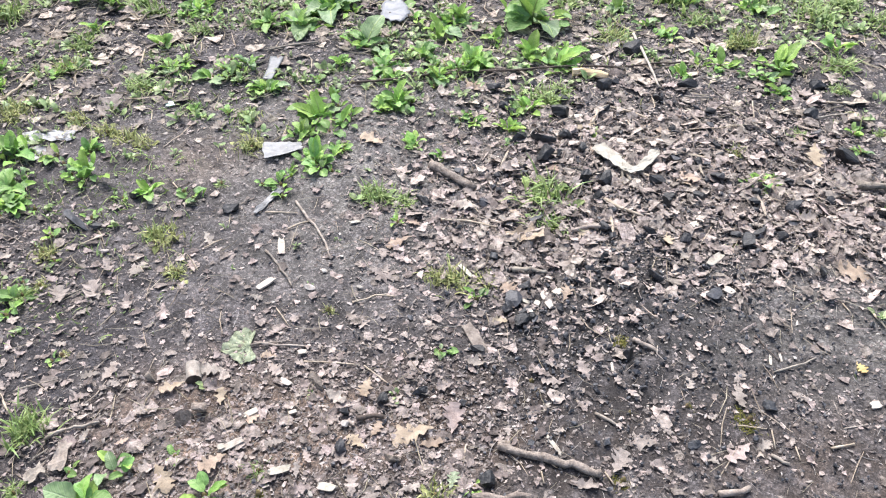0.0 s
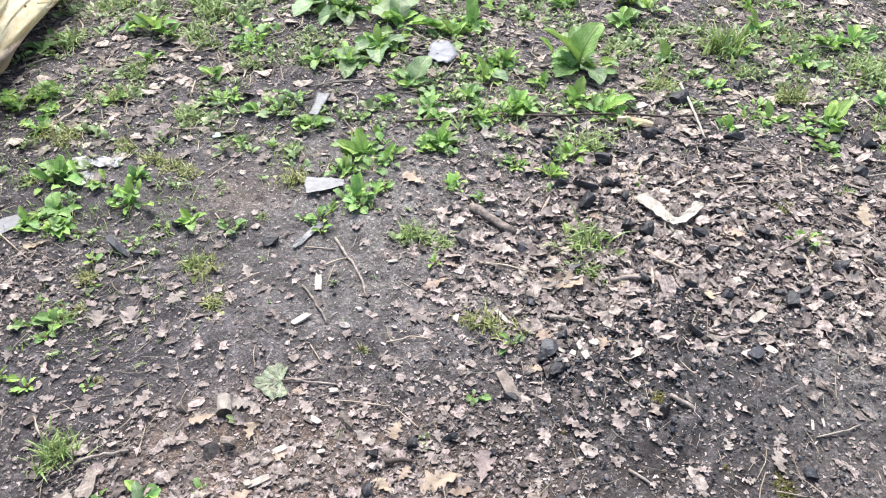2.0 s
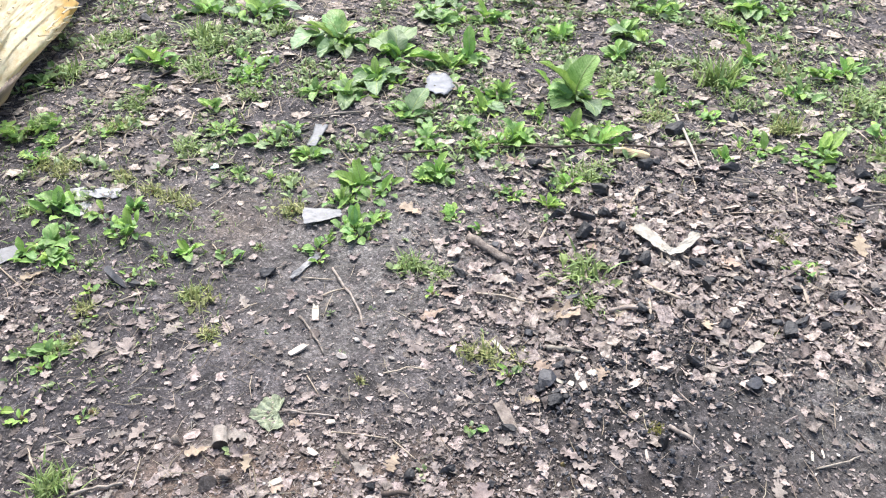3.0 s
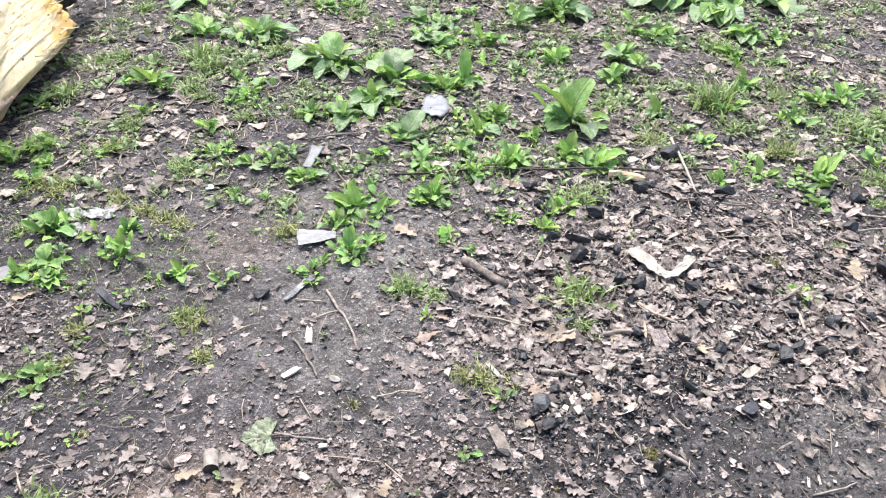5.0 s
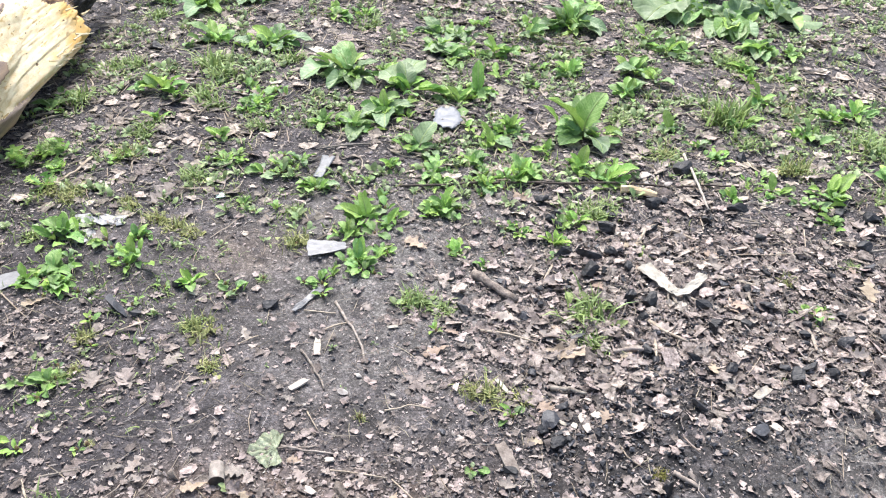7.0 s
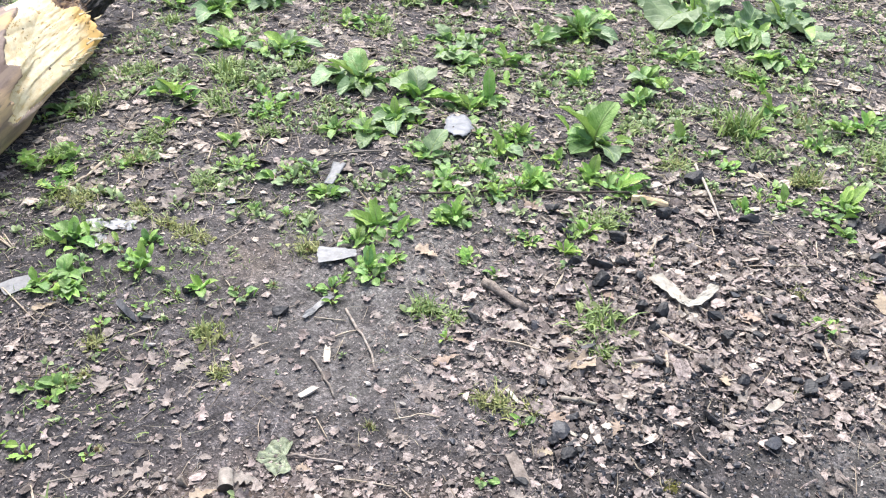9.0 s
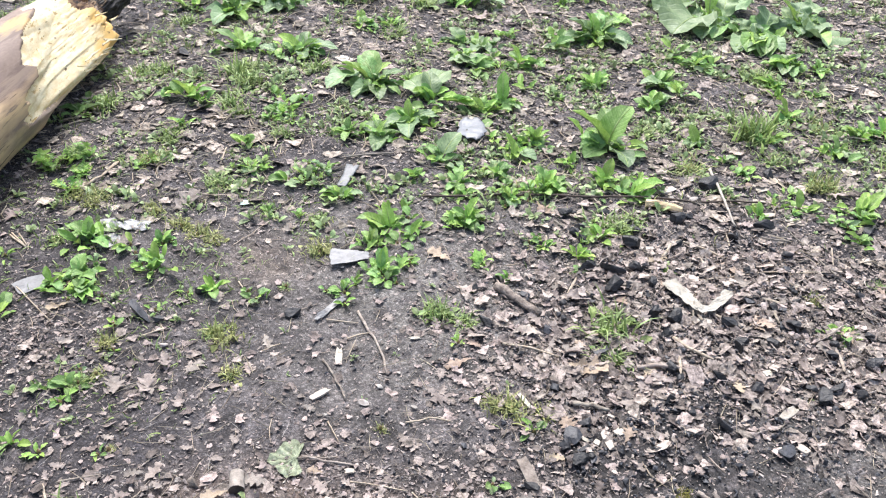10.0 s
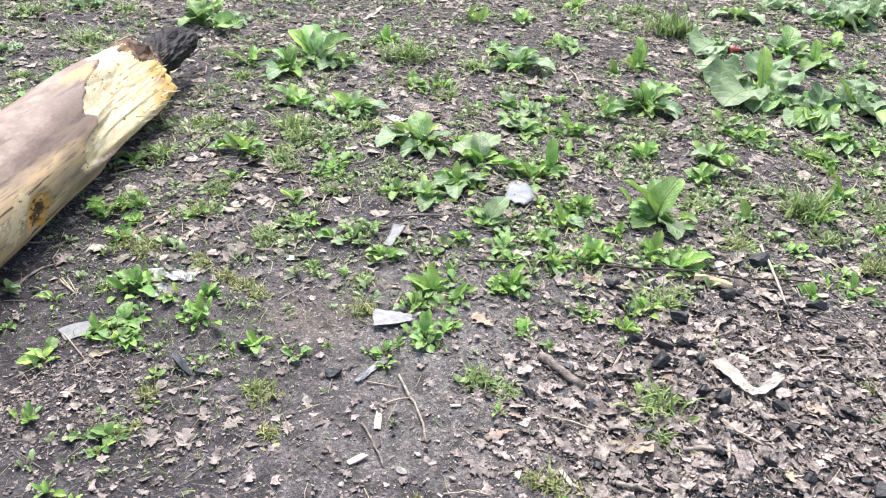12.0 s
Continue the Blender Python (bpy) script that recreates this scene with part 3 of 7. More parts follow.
def tube(points, radii, sides=8, rough=0.08, seed=0):
    """A knobbly tube along points: its vertices and faces, its ends closed."""
    r = np.random.default_rng(seed)
    pts = [Vector(p) for p in points]
    vs, fs = [], []
    for i, p in enumerate(pts):
        d = (pts[min(i + 1, len(pts) - 1)] - pts[max(i - 1, 0)]).normalized()
        a = d.cross(Vector((0, 0, 1))).normalized()
        b = a.cross(d)
        for k in range(sides):
            q = 2 * math.pi * k / sides
            vs.append(p + radii[i] * (1 + r.normal(0, rough)) * (math.cos(q) * a + math.sin(q) * b))
    n = len(pts)
    for i in range(n - 1):
        for k in range(sides):
            fs.append((i * sides + k, i * sides + (k + 1) % sides, (i + 1) * sides + (k + 1) % sides, (i + 1) * sides + k))
    fs.append(tuple(range(sides - 1, -1, -1)))
    fs.append(tuple(range((n - 1) * sides, n * sides)))
    return [tuple(v) for v in vs], fs


RIB = mat("pale_midrib", (0.20, 0.30, 0.09), (0.34, 0.42, 0.18), 40, 0.55, 0, 160, 0.2)
CROWN = mat("root_crown", (0.10, 0.09, 0.03), (0.20, 0.14, 0.07), 60, 0.7, 0.3, 200, 0.2)


def rib_mesh(seed, arg):
    """The pale midrib and stalk of a leaf, along its middle."""
    v, _ = green_shape(seed, **arg)
    mid = v.reshape(-1, 5, 3)[:, 2]
    sv, sf = tube([(p[0], p[1], p[2] + 0.003) for p in mid], [0.016 * (1 - 0.75 * i / len(mid)) for i in range(len(mid))], 5, 0.0)
    return mesh("midrib", sv, sf, RIB, True)


def crown_mesh():
    pts = [(0, 0, -0.004), (0, 0, 0.003), (0.001, 0, 0.009), (0, 0.001, 0.015)]
    sv, sf = tube([(p[0] + 0.0001 * i, p[1], p[2]) for i, p in enumerate(pts)], [0.006, 0.0065, 0.005, 0.002], 7, 0.1, 4)
    return mesh("root_crown", sv, sf, CROWN, True)


LEAVES, RIBS = {}, {}
for key, material, arg in (("dock", GREEN, dict(broad=0.205, petiole=0.2, bend=1.1, wave=0.035, tip=0.66)), ("young", YOUNG, dict(broad=0.17, petiole=0.12, bend=0.7, foot=0.7)),
                           ("broad", GREY_GREEN, dict(broad=0.30, petiole=0.22, bend=0.75, wave=0.085, n=19, ragged=0.06, foot=0.38, tip=0.5)), ("round", GREEN, dict(broad=0.23, petiole=0.35, bend=0.9, wave=0.03, foot=0.5, tip=0.6)),
                           ("sage", GREY_GREEN, dict(broad=0.23, petiole=0.22, bend=0.9, wave=0.05, foot=0.5))):
    RIBS[key] = [rib_mesh(300 + 10 * len(LEAVES) + s, arg) for s in range(5)]
    LEAVES[key] = [mesh("leaf", *green_shape(300 + 10 * len(LEAVES) + s, **arg), material, True) for s in range(5)]
LEAVES["cut"] = []
for s in range(5):
    cut_points, cut_faces = oak_shape(360 + s, 0.4, 27, 0.36)
    LEAVES["cut"].append(mesh("leaf", cut_points * (1.25, 1, 1.5) + (0, 0.5, 0), cut_faces, YOUNG if s % 2 else GREEN, True))
CROWN_MESH = crown_mesh()
LABELS = {"dock": "low green dock plant with oblong leaves", "young": "young bright green seedling with upright leaves",
          "broad": "grey-green burdock plant with broad wavy leaves", "round": "green weed with rounded stalked leaves", "cut": "low green weed with lobed cut leaves",
          "sage": "flat grey-green weed with oval pale leaves"}


def plant(kind, x, y, long, n, up):
    """A weed: a loose rosette of n leaves; up: from lying on the soil, 0, to upright, 1."""
    base = tagged(new(kind + "_weed" if kind != "young" else "seedling"), LABELS[kind] + " on soil", "plant", "green weeds on the soil")
    base.matrix_basis = pose(x, y, gz(x, y) - 0.004)
    turn = rng.uniform(0, 360)
    long *= 0.80 if kind == "broad" else 0.87
    n = n + n // 2
    for i in range(n):
        inner = i / max(1, n - 1)
        elev = (6 if kind == "broad" else 20) + (50 if kind == "broad" else 62) * up * (0.3 + 0.7 * inner) + rng.normal(0, 11)
        size = long * (1.0 - 0.3 * inner) * rng.uniform(0.6, 1.1)
        if kind == "broad":
            pool = str(rng.choice(["broad", "broad", "broad", "sage"]))
        elif kind == "cut":
            pool = "cut"
        elif kind == "dock":
            pool = str(rng.choice(["young", "young", "dock"] if inner > 0.6 else ["dock", "dock", "sage", "round"]))
        elif kind == "round":
            pool = str(rng.choice(["round", "round", "dock", "young", "sage"]))
        else:
            pool = str(rng.choice(["young", "young", "young", "dock"]))
        if pool == "sage" and kind == "broad":
            elev += 25
        apart = 0.14
        m = pose(rng.normal(0, apart) * long, rng.normal(0, apart) * long, 0.004, 0, 0, turn + 137.5 * i + rng.normal(0, 30)) @ pose(0, 0.004, 0, max(6, min(82, elev)), rng.normal(0, 16), 0)
        which = int(rng.integers(0, 5))
        leaf = part("leaf", LEAVES[pool][which], base, m @ Matrix.Diagonal((size * rng.uniform(0.85, 1.35), size, size, 1)))
        if size > 0.10 and pool in RIBS:
            part("midrib", RIBS[pool][which], leaf)
    part("root_crown", CROWN_MESH, base)
    return base


def leafy(kind, x, y, leaves):
    """A weed with leaves of its own; a leaf: where its foot stands off the root, its turn and rise in degrees, its length, how much wider than usual, its sort."""
    name = {"sage": "sage_weed", "young": "seedling"}.get(kind, kind + "_weed")
    base = tagged(new(name), LABELS[kind] + " on soil", "plant", "green weeds on the soil")
    base.matrix_basis = pose(x, y, gz(x, y) - 0.003)
    for dx, dy, turn, rise, long, wide, pool in leaves:
        which = int(rng.integers(0, 5))
        data = LEAVES[pool][which]
        end = data.vertices[len(data.vertices) - 3].co
        size = 0.98 * long / math.hypot(end.y, end.z)
        m = pose(dx, dy, 0.006, 0, 0, turn) @ pose(0, 0, 0, rise - math.degrees(math.atan2(end.z, end.y)), rng.normal(0, 9), 0)
        leaf = part("leaf", data, base, m @ Matrix.Diagonal((size * (0.14 + 0.84 * wide), size, size, 1)))
        if size > 0.09:
            part("midrib", RIBS[pool][which], leaf)
        if math.hypot(dx, dy) > 0.05:
            sv, sf = tube([Vector((0, 0, 0.004)), Vector((dx * 0.5, dy * 0.5, 0.025)), Vector((dx, dy, 0.010))], [0.006, 0.005, 0.004], 6, 0.05, which)
            part("leaf_stalk", mesh("leaf_stalk", sv, sf, YOUNG, True), base)
    usual = sum(row[4] for row in leaves) / len(leaves)
    for i in range(8 + 2 * len(leaves)):
        which, pool = int(rng.integers(0, 5)), str(rng.choice(["young", "dock", "sage" if kind in ("broad", "sage") else "young", "dock"]))
        size = min(usual, 0.12) * rng.uniform(0.4, 0.95)
        foot = leaves[int(rng.integers(0, len(leaves)))]
        m = pose(foot[0] + rng.normal(0, 0.3) * usual, foot[1] + rng.normal(0, 0.3) * usual, 0.005, 0, 0, rng.uniform(0, 360)) @ pose(0, 0, 0, rng.uniform(10, 60), rng.normal(0, 14), 0)
        part("leaf", LEAVES[pool][which], base, m @ Matrix.Diagonal((size * rng.uniform(0.9, 1.4), size, size, 1)))
    part("root_crown", CROWN_MESH, base)
    return base


def tuft_mesh(material, seed, count, lean, width=1.0, leaflets=0, short=1.0):
    """A loose tuft about 1 across: arching blades, and here and there a small leaf."""
    r = np.random.default_rng(seed)
    vs, fs, at = [], [], 0
    for i in range(count + leaflets):
        c, s = math.cos(a := r.uniform(0, 6.283)), math.sin(a)
        if i < count:
            v, f = blade_shape(seed * 50 + i, r.uniform(0.1, lean))
            v = v * (1.9 * width * r.uniform(0.7, 1.4), 1, 1) * short * r.uniform(0.35, 0.95)
        else:
            v, f = green_shape(seed * 50 + i, 0.22, 0.3, 0.9, 0.03, 6)
            tip = math.radians(r.uniform(15, 60))
            v = np.stack([v[:, 0], v[:, 1] * math.cos(tip) - v[:, 2] * math.sin(tip), v[:, 1] * math.sin(tip) + v[:, 2] * math.cos(tip)], 1) * r.uniform(0.3, 0.55)
        v = v @ np.array([[c, s, 0], [-s, c, 0], [0, 0, 1]]) + (r.normal(0, 0.27), r.normal(0, 0.27), 0)
        vs.append(v), fs.append(f + at)
        at += len(v)
    return mesh("grass", np.vstack(vs), np.vstack(fs), material)


TUFTS = {"grass": [tuft_mesh(GRASS, s, 85, 1.3, 0.7, 20) for s in range(5)], "olive": [tuft_mesh(OLIVE, 10 + s, 75, 1.4, 0.6, 12) for s in range(4)],
         "fine": [tuft_mesh(GRASS, 20 + s, 190, 1.1, 0.7) for s in range(2)], "moss": [tuft_mesh(MOSS, 30 + s, 900, 1.2, 1.2, 0, 0.3) for s in range(2)]}
TUFT_LABELS = {"grass": "sparse tuft of short green grass", "olive": "thin tuft of half withered grass", "fine": "dense tuft of fine green blades",
               "moss": "small yellow-green moss cushion"}


def tuft(kind, x, y, long):
    name = "moss_cushion" if kind == "moss" else "grass_tuft"
    base = tagged(new(name), TUFT_LABELS[kind] + " on soil", "moss" if kind == "moss" else "grass", "moss cushions" if kind == "moss" else "grass tufts")
    base.matrix_basis = pose(x, y, gz(x, y) - 0.003, 0, 0, rng.uniform(0, 360))
    long *= 0.75 if kind == "moss" else 1.0
    flat = 0.5 if kind == "moss" else rng.uniform(0.6, 0.9)
    blades = part("moss" if kind == "moss" else "grass", TUFTS[kind][rng.integers(0, len(TUFTS[kind]))], base, Matrix.Diagonal((long, long, long * flat, 1)))
    tagged(blades, kind="stuff")
    part("root_crown", CROWN_MESH, base)


OAK_MESH = {key: [mesh("oak_leaf", v, f, material, True) for v, f in OAKS] for key, material in
            (("grey", LEAF), ("tan", TAN), ("rose", ROSE), ("yellow", YELLOW), ("pale", PALE))}
OAK_LABELS = {"grey": "dry grey-brown lobed oak leaf", "tan": "dry tan lobed oak leaf", "rose": "dry rosy-brown curled oak leaf", "yellow": "fallen yellow leaf",
              "pale": "withered pale green crumpled leaf"}


def oak_leaf(kind, x, y, long, turn=None):
    ob = tagged(new("oak_leaf", OAK_MESH[kind][rng.integers(0, len(OAKS))]), OAK_LABELS[kind] + " lying on soil", "leaf", "fallen leaves")
    ob.matrix_basis = pose(x, y, top(x, y) + 0.003, rng.normal(0, 5), rng.normal(0, 5), rng.uniform(0, 360) if turn is None else turn) @ Matrix.Diagonal((long * rng.uniform(0.9, 1.2), long, long, 1))


def withered_leaf(x, y, long, turn):
    """A large withered leaf with a pleated, ragged fan-shaped blade, lying flat, and its stalk."""
    base = tagged(new("withered_leaf"), "large withered grey-green crumpled leaf lying on soil", "leaf")
    base.matrix_basis = pose(x, y, gz(x, y) + 0.004, 0, 0, turn) @ Matrix.Diagonal((long, long, long, 1))
    rows, cols = 12, 73
    u, a = np.meshgrid(np.linspace(0.03, 1, rows), np.radians(np.linspace(-108, 108, cols)), indexing="ij")
    edge = 0.60 * (1 + 0.10 * np.cos(a * 5) + 0.12 * (vnoise(a * 9, a * 0, 4) - 0.5)) * (1 - 0.10 * np.abs(a) ** 2 / 4)
    px, py = 0.9 * edge * u * np.sin(a), edge * u * np.cos(a) - 0.25
    pz = 0.07 * u * np.abs(np.sin(a * 7.5)) + 0.09 * (vnoise(px * 6, py * 6, 3) - 0.3) + 0.03 * (vnoise(px * 22, py * 22, 8) - 0.5)
    k = np.arange(rows * cols).reshape(rows, cols)
    f = np.stack([k[:-1, :-1], k[1:, :-1], k[1:, 1:], k[:-1, 1:]], -1).reshape(-1, 4)
    part("blade", mesh("blade", np.stack([px, py, pz], -1).reshape(-1, 3), f, PALE, True), base)
    v, g = tube([(0, -0.27, 0.05), (0.02, -0.55, 0.05), (-0.03, -0.9, 0.05), (0.02, -1.3, 0.04)], [0.028, 0.022, 0.02, 0.012], 6, 0.05, 2)
    part("stalk", mesh("stalk", v, g, GREYWOOD, True), base, label="thin brown leaf stalk")


def lump_mesh(seed, material, rough=0.14, cuts=9):
    """A broken lump about 1 across, with flat breaks and a pitted face."""
    r = np.random.default_rng(seed)
    bm = bmesh.new()
    bmesh.ops.create_icosphere(bm, subdivisions=3, radius=0.5)
    planes = [(Vector(p).normalized(), r.uniform(0.13, 0.33)) for p in r.normal(0, 1, (cuts, 3))]
    for v in bm.verts:
        for n, d in planes:
            over = v.co.dot(n) - d
            if over > 0:
                v.co -= n * over * 0.97
        w = v.co * 5 + Vector((seed, 0, 0))
        v.co *= 1.15 + rough * (noise.noise(w) + 0.5 * noise.noise(w * 2.7))
        v.co.z *= 0.72
        v.co.y *= 0.85
    return bm_mesh("lump", bm, material)


LUMPS = {"coal": [lump_mesh(400 + s, COAL) for s in range(7)], "slate": [lump_mesh(420 + s, SLATE) for s in range(3)], "stone": [lump_mesh(440 + s, STONE, 0.06, 4) for s in range(4)],
         "clod": [lump_mesh(460 + s, BARK) for s in range(3)]}
LUMP_NAMES = {"coal": ("charcoal_lump", "angular black charcoal lump lying among dead leaves", "charcoal", "charcoal lumps"),
              "slate": ("charcoal_lump", "grey-black charcoal lump with a dull sheen on soil", "charcoal", "charcoal lumps"),
              "stone": ("pebble", "pale rounded pebble on the soil", "pebble", "pebbles"), "clod": ("bark_chunk", "brown crumbling chunk of bark on soil", "bark", "bark chunks")}


def lump(kind, x, y, size):
    name, label, category, group = LUMP_NAMES[kind]
    ob = tagged(new(name, LUMPS[kind][rng.integers(0, len(LUMPS[kind]))]), label, category, group)
    size *= 0.8 if kind == "stone" else 1.04
    ob.matrix_basis = pose(x, y, 0.5 * gz(x, y) + 0.5 * top(x, y) + size * 0.16 + 0.004, rng.normal(0, 14), rng.normal(0, 14), rng.uniform(0, 360)) @ Matrix.Diagonal((size * rng.uniform(1, 1.25), size * rng.uniform(0.75, 1), size * rng.uniform(0.7, 1) * (0.6 if kind == "stone" else 1), 1))


STICK_KINDS = {"bark": (BARK, "brown bark-covered stick on the soil"), "grey": (GREYWOOD, "grey weathered stick on the soil"), "dark": (DARKTWIG, "thin dark twig lying on the soil"),
               "straw": (STRAW, "pale dry straw stalk on the soil"), "stalk": (CHIP, "straight pale dry stalk lying over twigs"), "wood": (WOOD, "bare tan piece of wood among leaves"), "red": (RED, "small red plastic tube among burdock leaves")}


def stick(kind, wide, *ends):
    """A stick from point to point of the ground; ends: x, y pairs."""
    if kind in ("grey", "straw", "dark") and wide < 0.022:
        wide *= 0.68
    seed = int(1000 * abs(ends[0]) + 100 * abs(ends[1])) % 9999
    r = np.random.default_rng(seed)
    pts = []
    for i in range(len(ends) // 2 - 1):
        a, b = Vector(ends[2 * i:2 * i + 2]), Vector(ends[2 * i + 2:2 * i + 4])
        n = max(3, int((b - a).length / 0.03))
        for k in range(n if i < len(ends) // 2 - 2 else n + 1):
            pts.append(a.lerp(b, k / n))
    if kind == "stalk":
        lie_up = 0.014
    elif kind == "dark" and len(ends) > 8:
        lie_up = 0.009
    else:
        lie_up = 0.0
    jig = min(0.006, wide * (0.12 if kind in ("straw", "stalk") else 0.35))
    lie = [top(p.x, p.y) for p in pts]
    z = [max(lie[max(0, i - 2):i + 3]) + wide * 0.42 + lie_up for i in range(len(pts))]
    path = [(p.x + r.normal(0, jig * 0.5), p.y + r.normal(0, jig * 0.5), z[i]) for i, p in enumerate(pts)]
    rad = [0.5 * wide * (1.08 - 0.3 * i / len(path) + r.normal(0, 0.05)) for i in range(len(path))]
    material, label = STICK_KINDS[kind]
    if wide > 0.018:
        rad = [q * (1 + 0.22 * float(r.uniform() < 0.2) + 0.10 * math.sin(1.7 * i)) for i, q in enumerate(rad)]
    v, f = tube(path, rad, 12 if wide > 0.018 else 7 if wide > 0.008 else 5, 0.09 if wide > 0.008 else 0.03, seed)
    name = {"straw": "straw", "stalk": "dry_stalk", "wood": "wood_piece", "dark": "twig", "red": "plastic_tube"}.get(kind, "stick")
    return tagged(new(name, mesh(name, v, f, material, kind != "wood")), label, "plastic scrap" if kind == "red" else "stick", "" if kind == "red" else "sticks and twigs")


def chip_mesh(seed, material):
    """A flat split chip with ragged ends, 1 by 1 by 1."""
    r = np.random.default_rng(seed)
    bm = bmesh.new()
    bmesh.ops.create_cube(bm, size=1)
    bmesh.ops.subdivide_edges(bm, edges=[e for e in bm.edges if abs((e.verts[0].co - e.verts[1].co).y) > 0.5], cuts=2)
    bmesh.ops.subdivide_edges(bm, edges=[e for e in bm.edges if abs((e.verts[0].co - e.verts[1].co).x) > 0.5], cuts=1)
    bow = r.uniform(-0.5, 0.5)
    for v in bm.verts:
        end = abs(v.co.y) > 0.45
        v.co.z += bow * v.co.y ** 2 * 2 + r.normal(0, 0.05)
        v.co.y += r.normal(0, 0.07) if end else 0
        v.co.x *= (0.8 if end else 1.0) + r.normal(0, 0.07)
    bmesh.ops.bevel(bm, geom=bm.edges[:], offset=0.035, segments=1, affect="EDGES")
    return bm_mesh("chip", bm, material)


CHIP_MESH = [chip_mesh(500 + s, CHIP) for s in range(5)]


OLD_CHIP_MESH = [chip_mesh(520 + s, GREYWOOD) for s in range(2)]


def chip(wide, x0, y0, x1, y1, old=False):
    """A flat fresh wood chip from end to end."""
    long, turn = math.hypot(x1 - x0, y1 - y0), math.degrees(math.atan2(y1 - y0, x1 - x0)) - 90
    thick = min(0.005, wide * 0.24)
    x, y = (x0 + x1) / 2, (y0 + y1) / 2
    data, label = (OLD_CHIP_MESH[rng.integers(0, 2)], "flat grey weathered piece of wood on dark soil") if old else (CHIP_MESH[rng.integers(0, 5)], "small pale fresh-cut wood chip on dark soil")
    ob = tagged(new("wood_chip", data), label, "wood chip", "wood chips")
    ob.matrix_basis = pose(x, y, top(x, y) + thick * 0.5 + 0.002, rng.normal(0, 4), rng.normal(0, 4), turn) @ Matrix.Diagonal((wide, long, thick, 1))


def sheet(name, label, category, material, wide, crumple, *ends, taper=1.0, ragged=0.0):
    """A crumpled thin strip along points of the ground, with a real thickness."""
    seed = int(1000 * abs(ends[0])) % 999
    r = np.random.default_rng(seed)
    pts = [Vector(ends[i:i + 2]) for i in range(0, len(ends), 2)]
    line = []
    for a, b in zip(pts[:-1], pts[1:]):
        n = max(4, int((b - a).length / 0.012))
        line += [a.lerp(b, k / n) for k in range(n)]
    line.append(pts[-1])
    cols = 7
    flat = sum(top(p.x, p.y) for p in line) / len(line)
    points = []
    for i, p in enumerate(line):
        d = (line[min(i + 1, len(line) - 1)] - line[max(i - 1, 0)]).normalized()
        side = Vector((d.y, -d.x))
        far_end = i / (len(line) - 1)
        w = wide * (0.62 + 0.65 * float(vnoise(i * 0.45, seed, 5)))
        if name in ("white_scrap", "paper_scrap", "plastic_scrap", "plastic_strip", "bark_peel"):
            end = abs(2 * i / (len(line) - 1) - 1)
            w = wide * (0.90 + 0.2 * float(vnoise(i * 0.3, seed, 5))) * (1 - {"bark_peel": 0.0, "paper_scrap": 0.0, "plastic_strip": 0.0, "white_scrap": 0.55}.get(name, 0.2) * end ** 3)
        w *= 1 + (taper - 1) * far_end
        for j in range(cols):
            q = p + side * w * (j / (cols - 1) - 0.5) + d * r.normal(0, 0.002)
            if ragged and (j in (0, cols - 1) or i in (0, len(line) - 1)):
                q = q + side * r.normal(0, ragged) + d * r.normal(0, ragged)
            lift = 0.55 * crumple * (float(vnoise(q.x * 45, q.y * 45, seed)) + 0.6 * float(vnoise(q.x * 66, q.y * 66, seed + 1)))
            rest = flat if name in ("paper_scrap", "plastic_scrap", "plastic_strip") else top(q.x, q.y)
            points.append((q.x, q.y, rest + (0.004 if name == "film_scrap" else 0.020 if name in ("bark_peel", "white_scrap") else 0.014 if name in ("paper_scrap", "plastic_strip") else 0.006) + lift))
    n, m = len(line), cols
    v = np.array(points)
    k = np.arange(n * m).reshape(n, m)
    f = [tuple(t) for t in np.stack([k[:-1, :-1], k[1:, :-1], k[1:, 1:], k[:-1, 1:]], -1).reshape(-1, 4).tolist()]
    me = mesh(name, v, f, material, name in ("white_scrap", "plastic_strip"))
    ob = tagged(new(name, me), label, category)
    s = ob.modifiers.new("thickness", "SOLIDIFY")
    s.thickness = 0.0012
    return ob


def stump(x0, y0, x1, y1, wide):
    """A short sawn piece of branch lying on the soil."""
    base = tagged(new("branch_piece"), "short sawn piece of grey branch lying on the soil", "wood", "")
    z = gz((x0 + x1) / 2, (y0 + y1) / 2) + wide * 0.45
    n = 6
    path = [(x0 + (x1 - x0) * i / n, y0 + (y1 - y0) * i / n, z) for i in range(n + 1)]
    v, f = tube(path, [wide * 0.5 * (1 - 0.02 * (i % 2)) for i in range(n + 1)], 16, 0.03, 3)
    part("bark", mesh("bark", v, f[:-2], BRANCH, True), base)
    part("cut_end", mesh("cut_end", v, [f[-2]], DARKTWIG), base, label="dark sawn end of the branch")
    part("cut_end", mesh("cut_end", v, [f[-1]], DARKTWIG), base, label="dark sawn end of the branch")


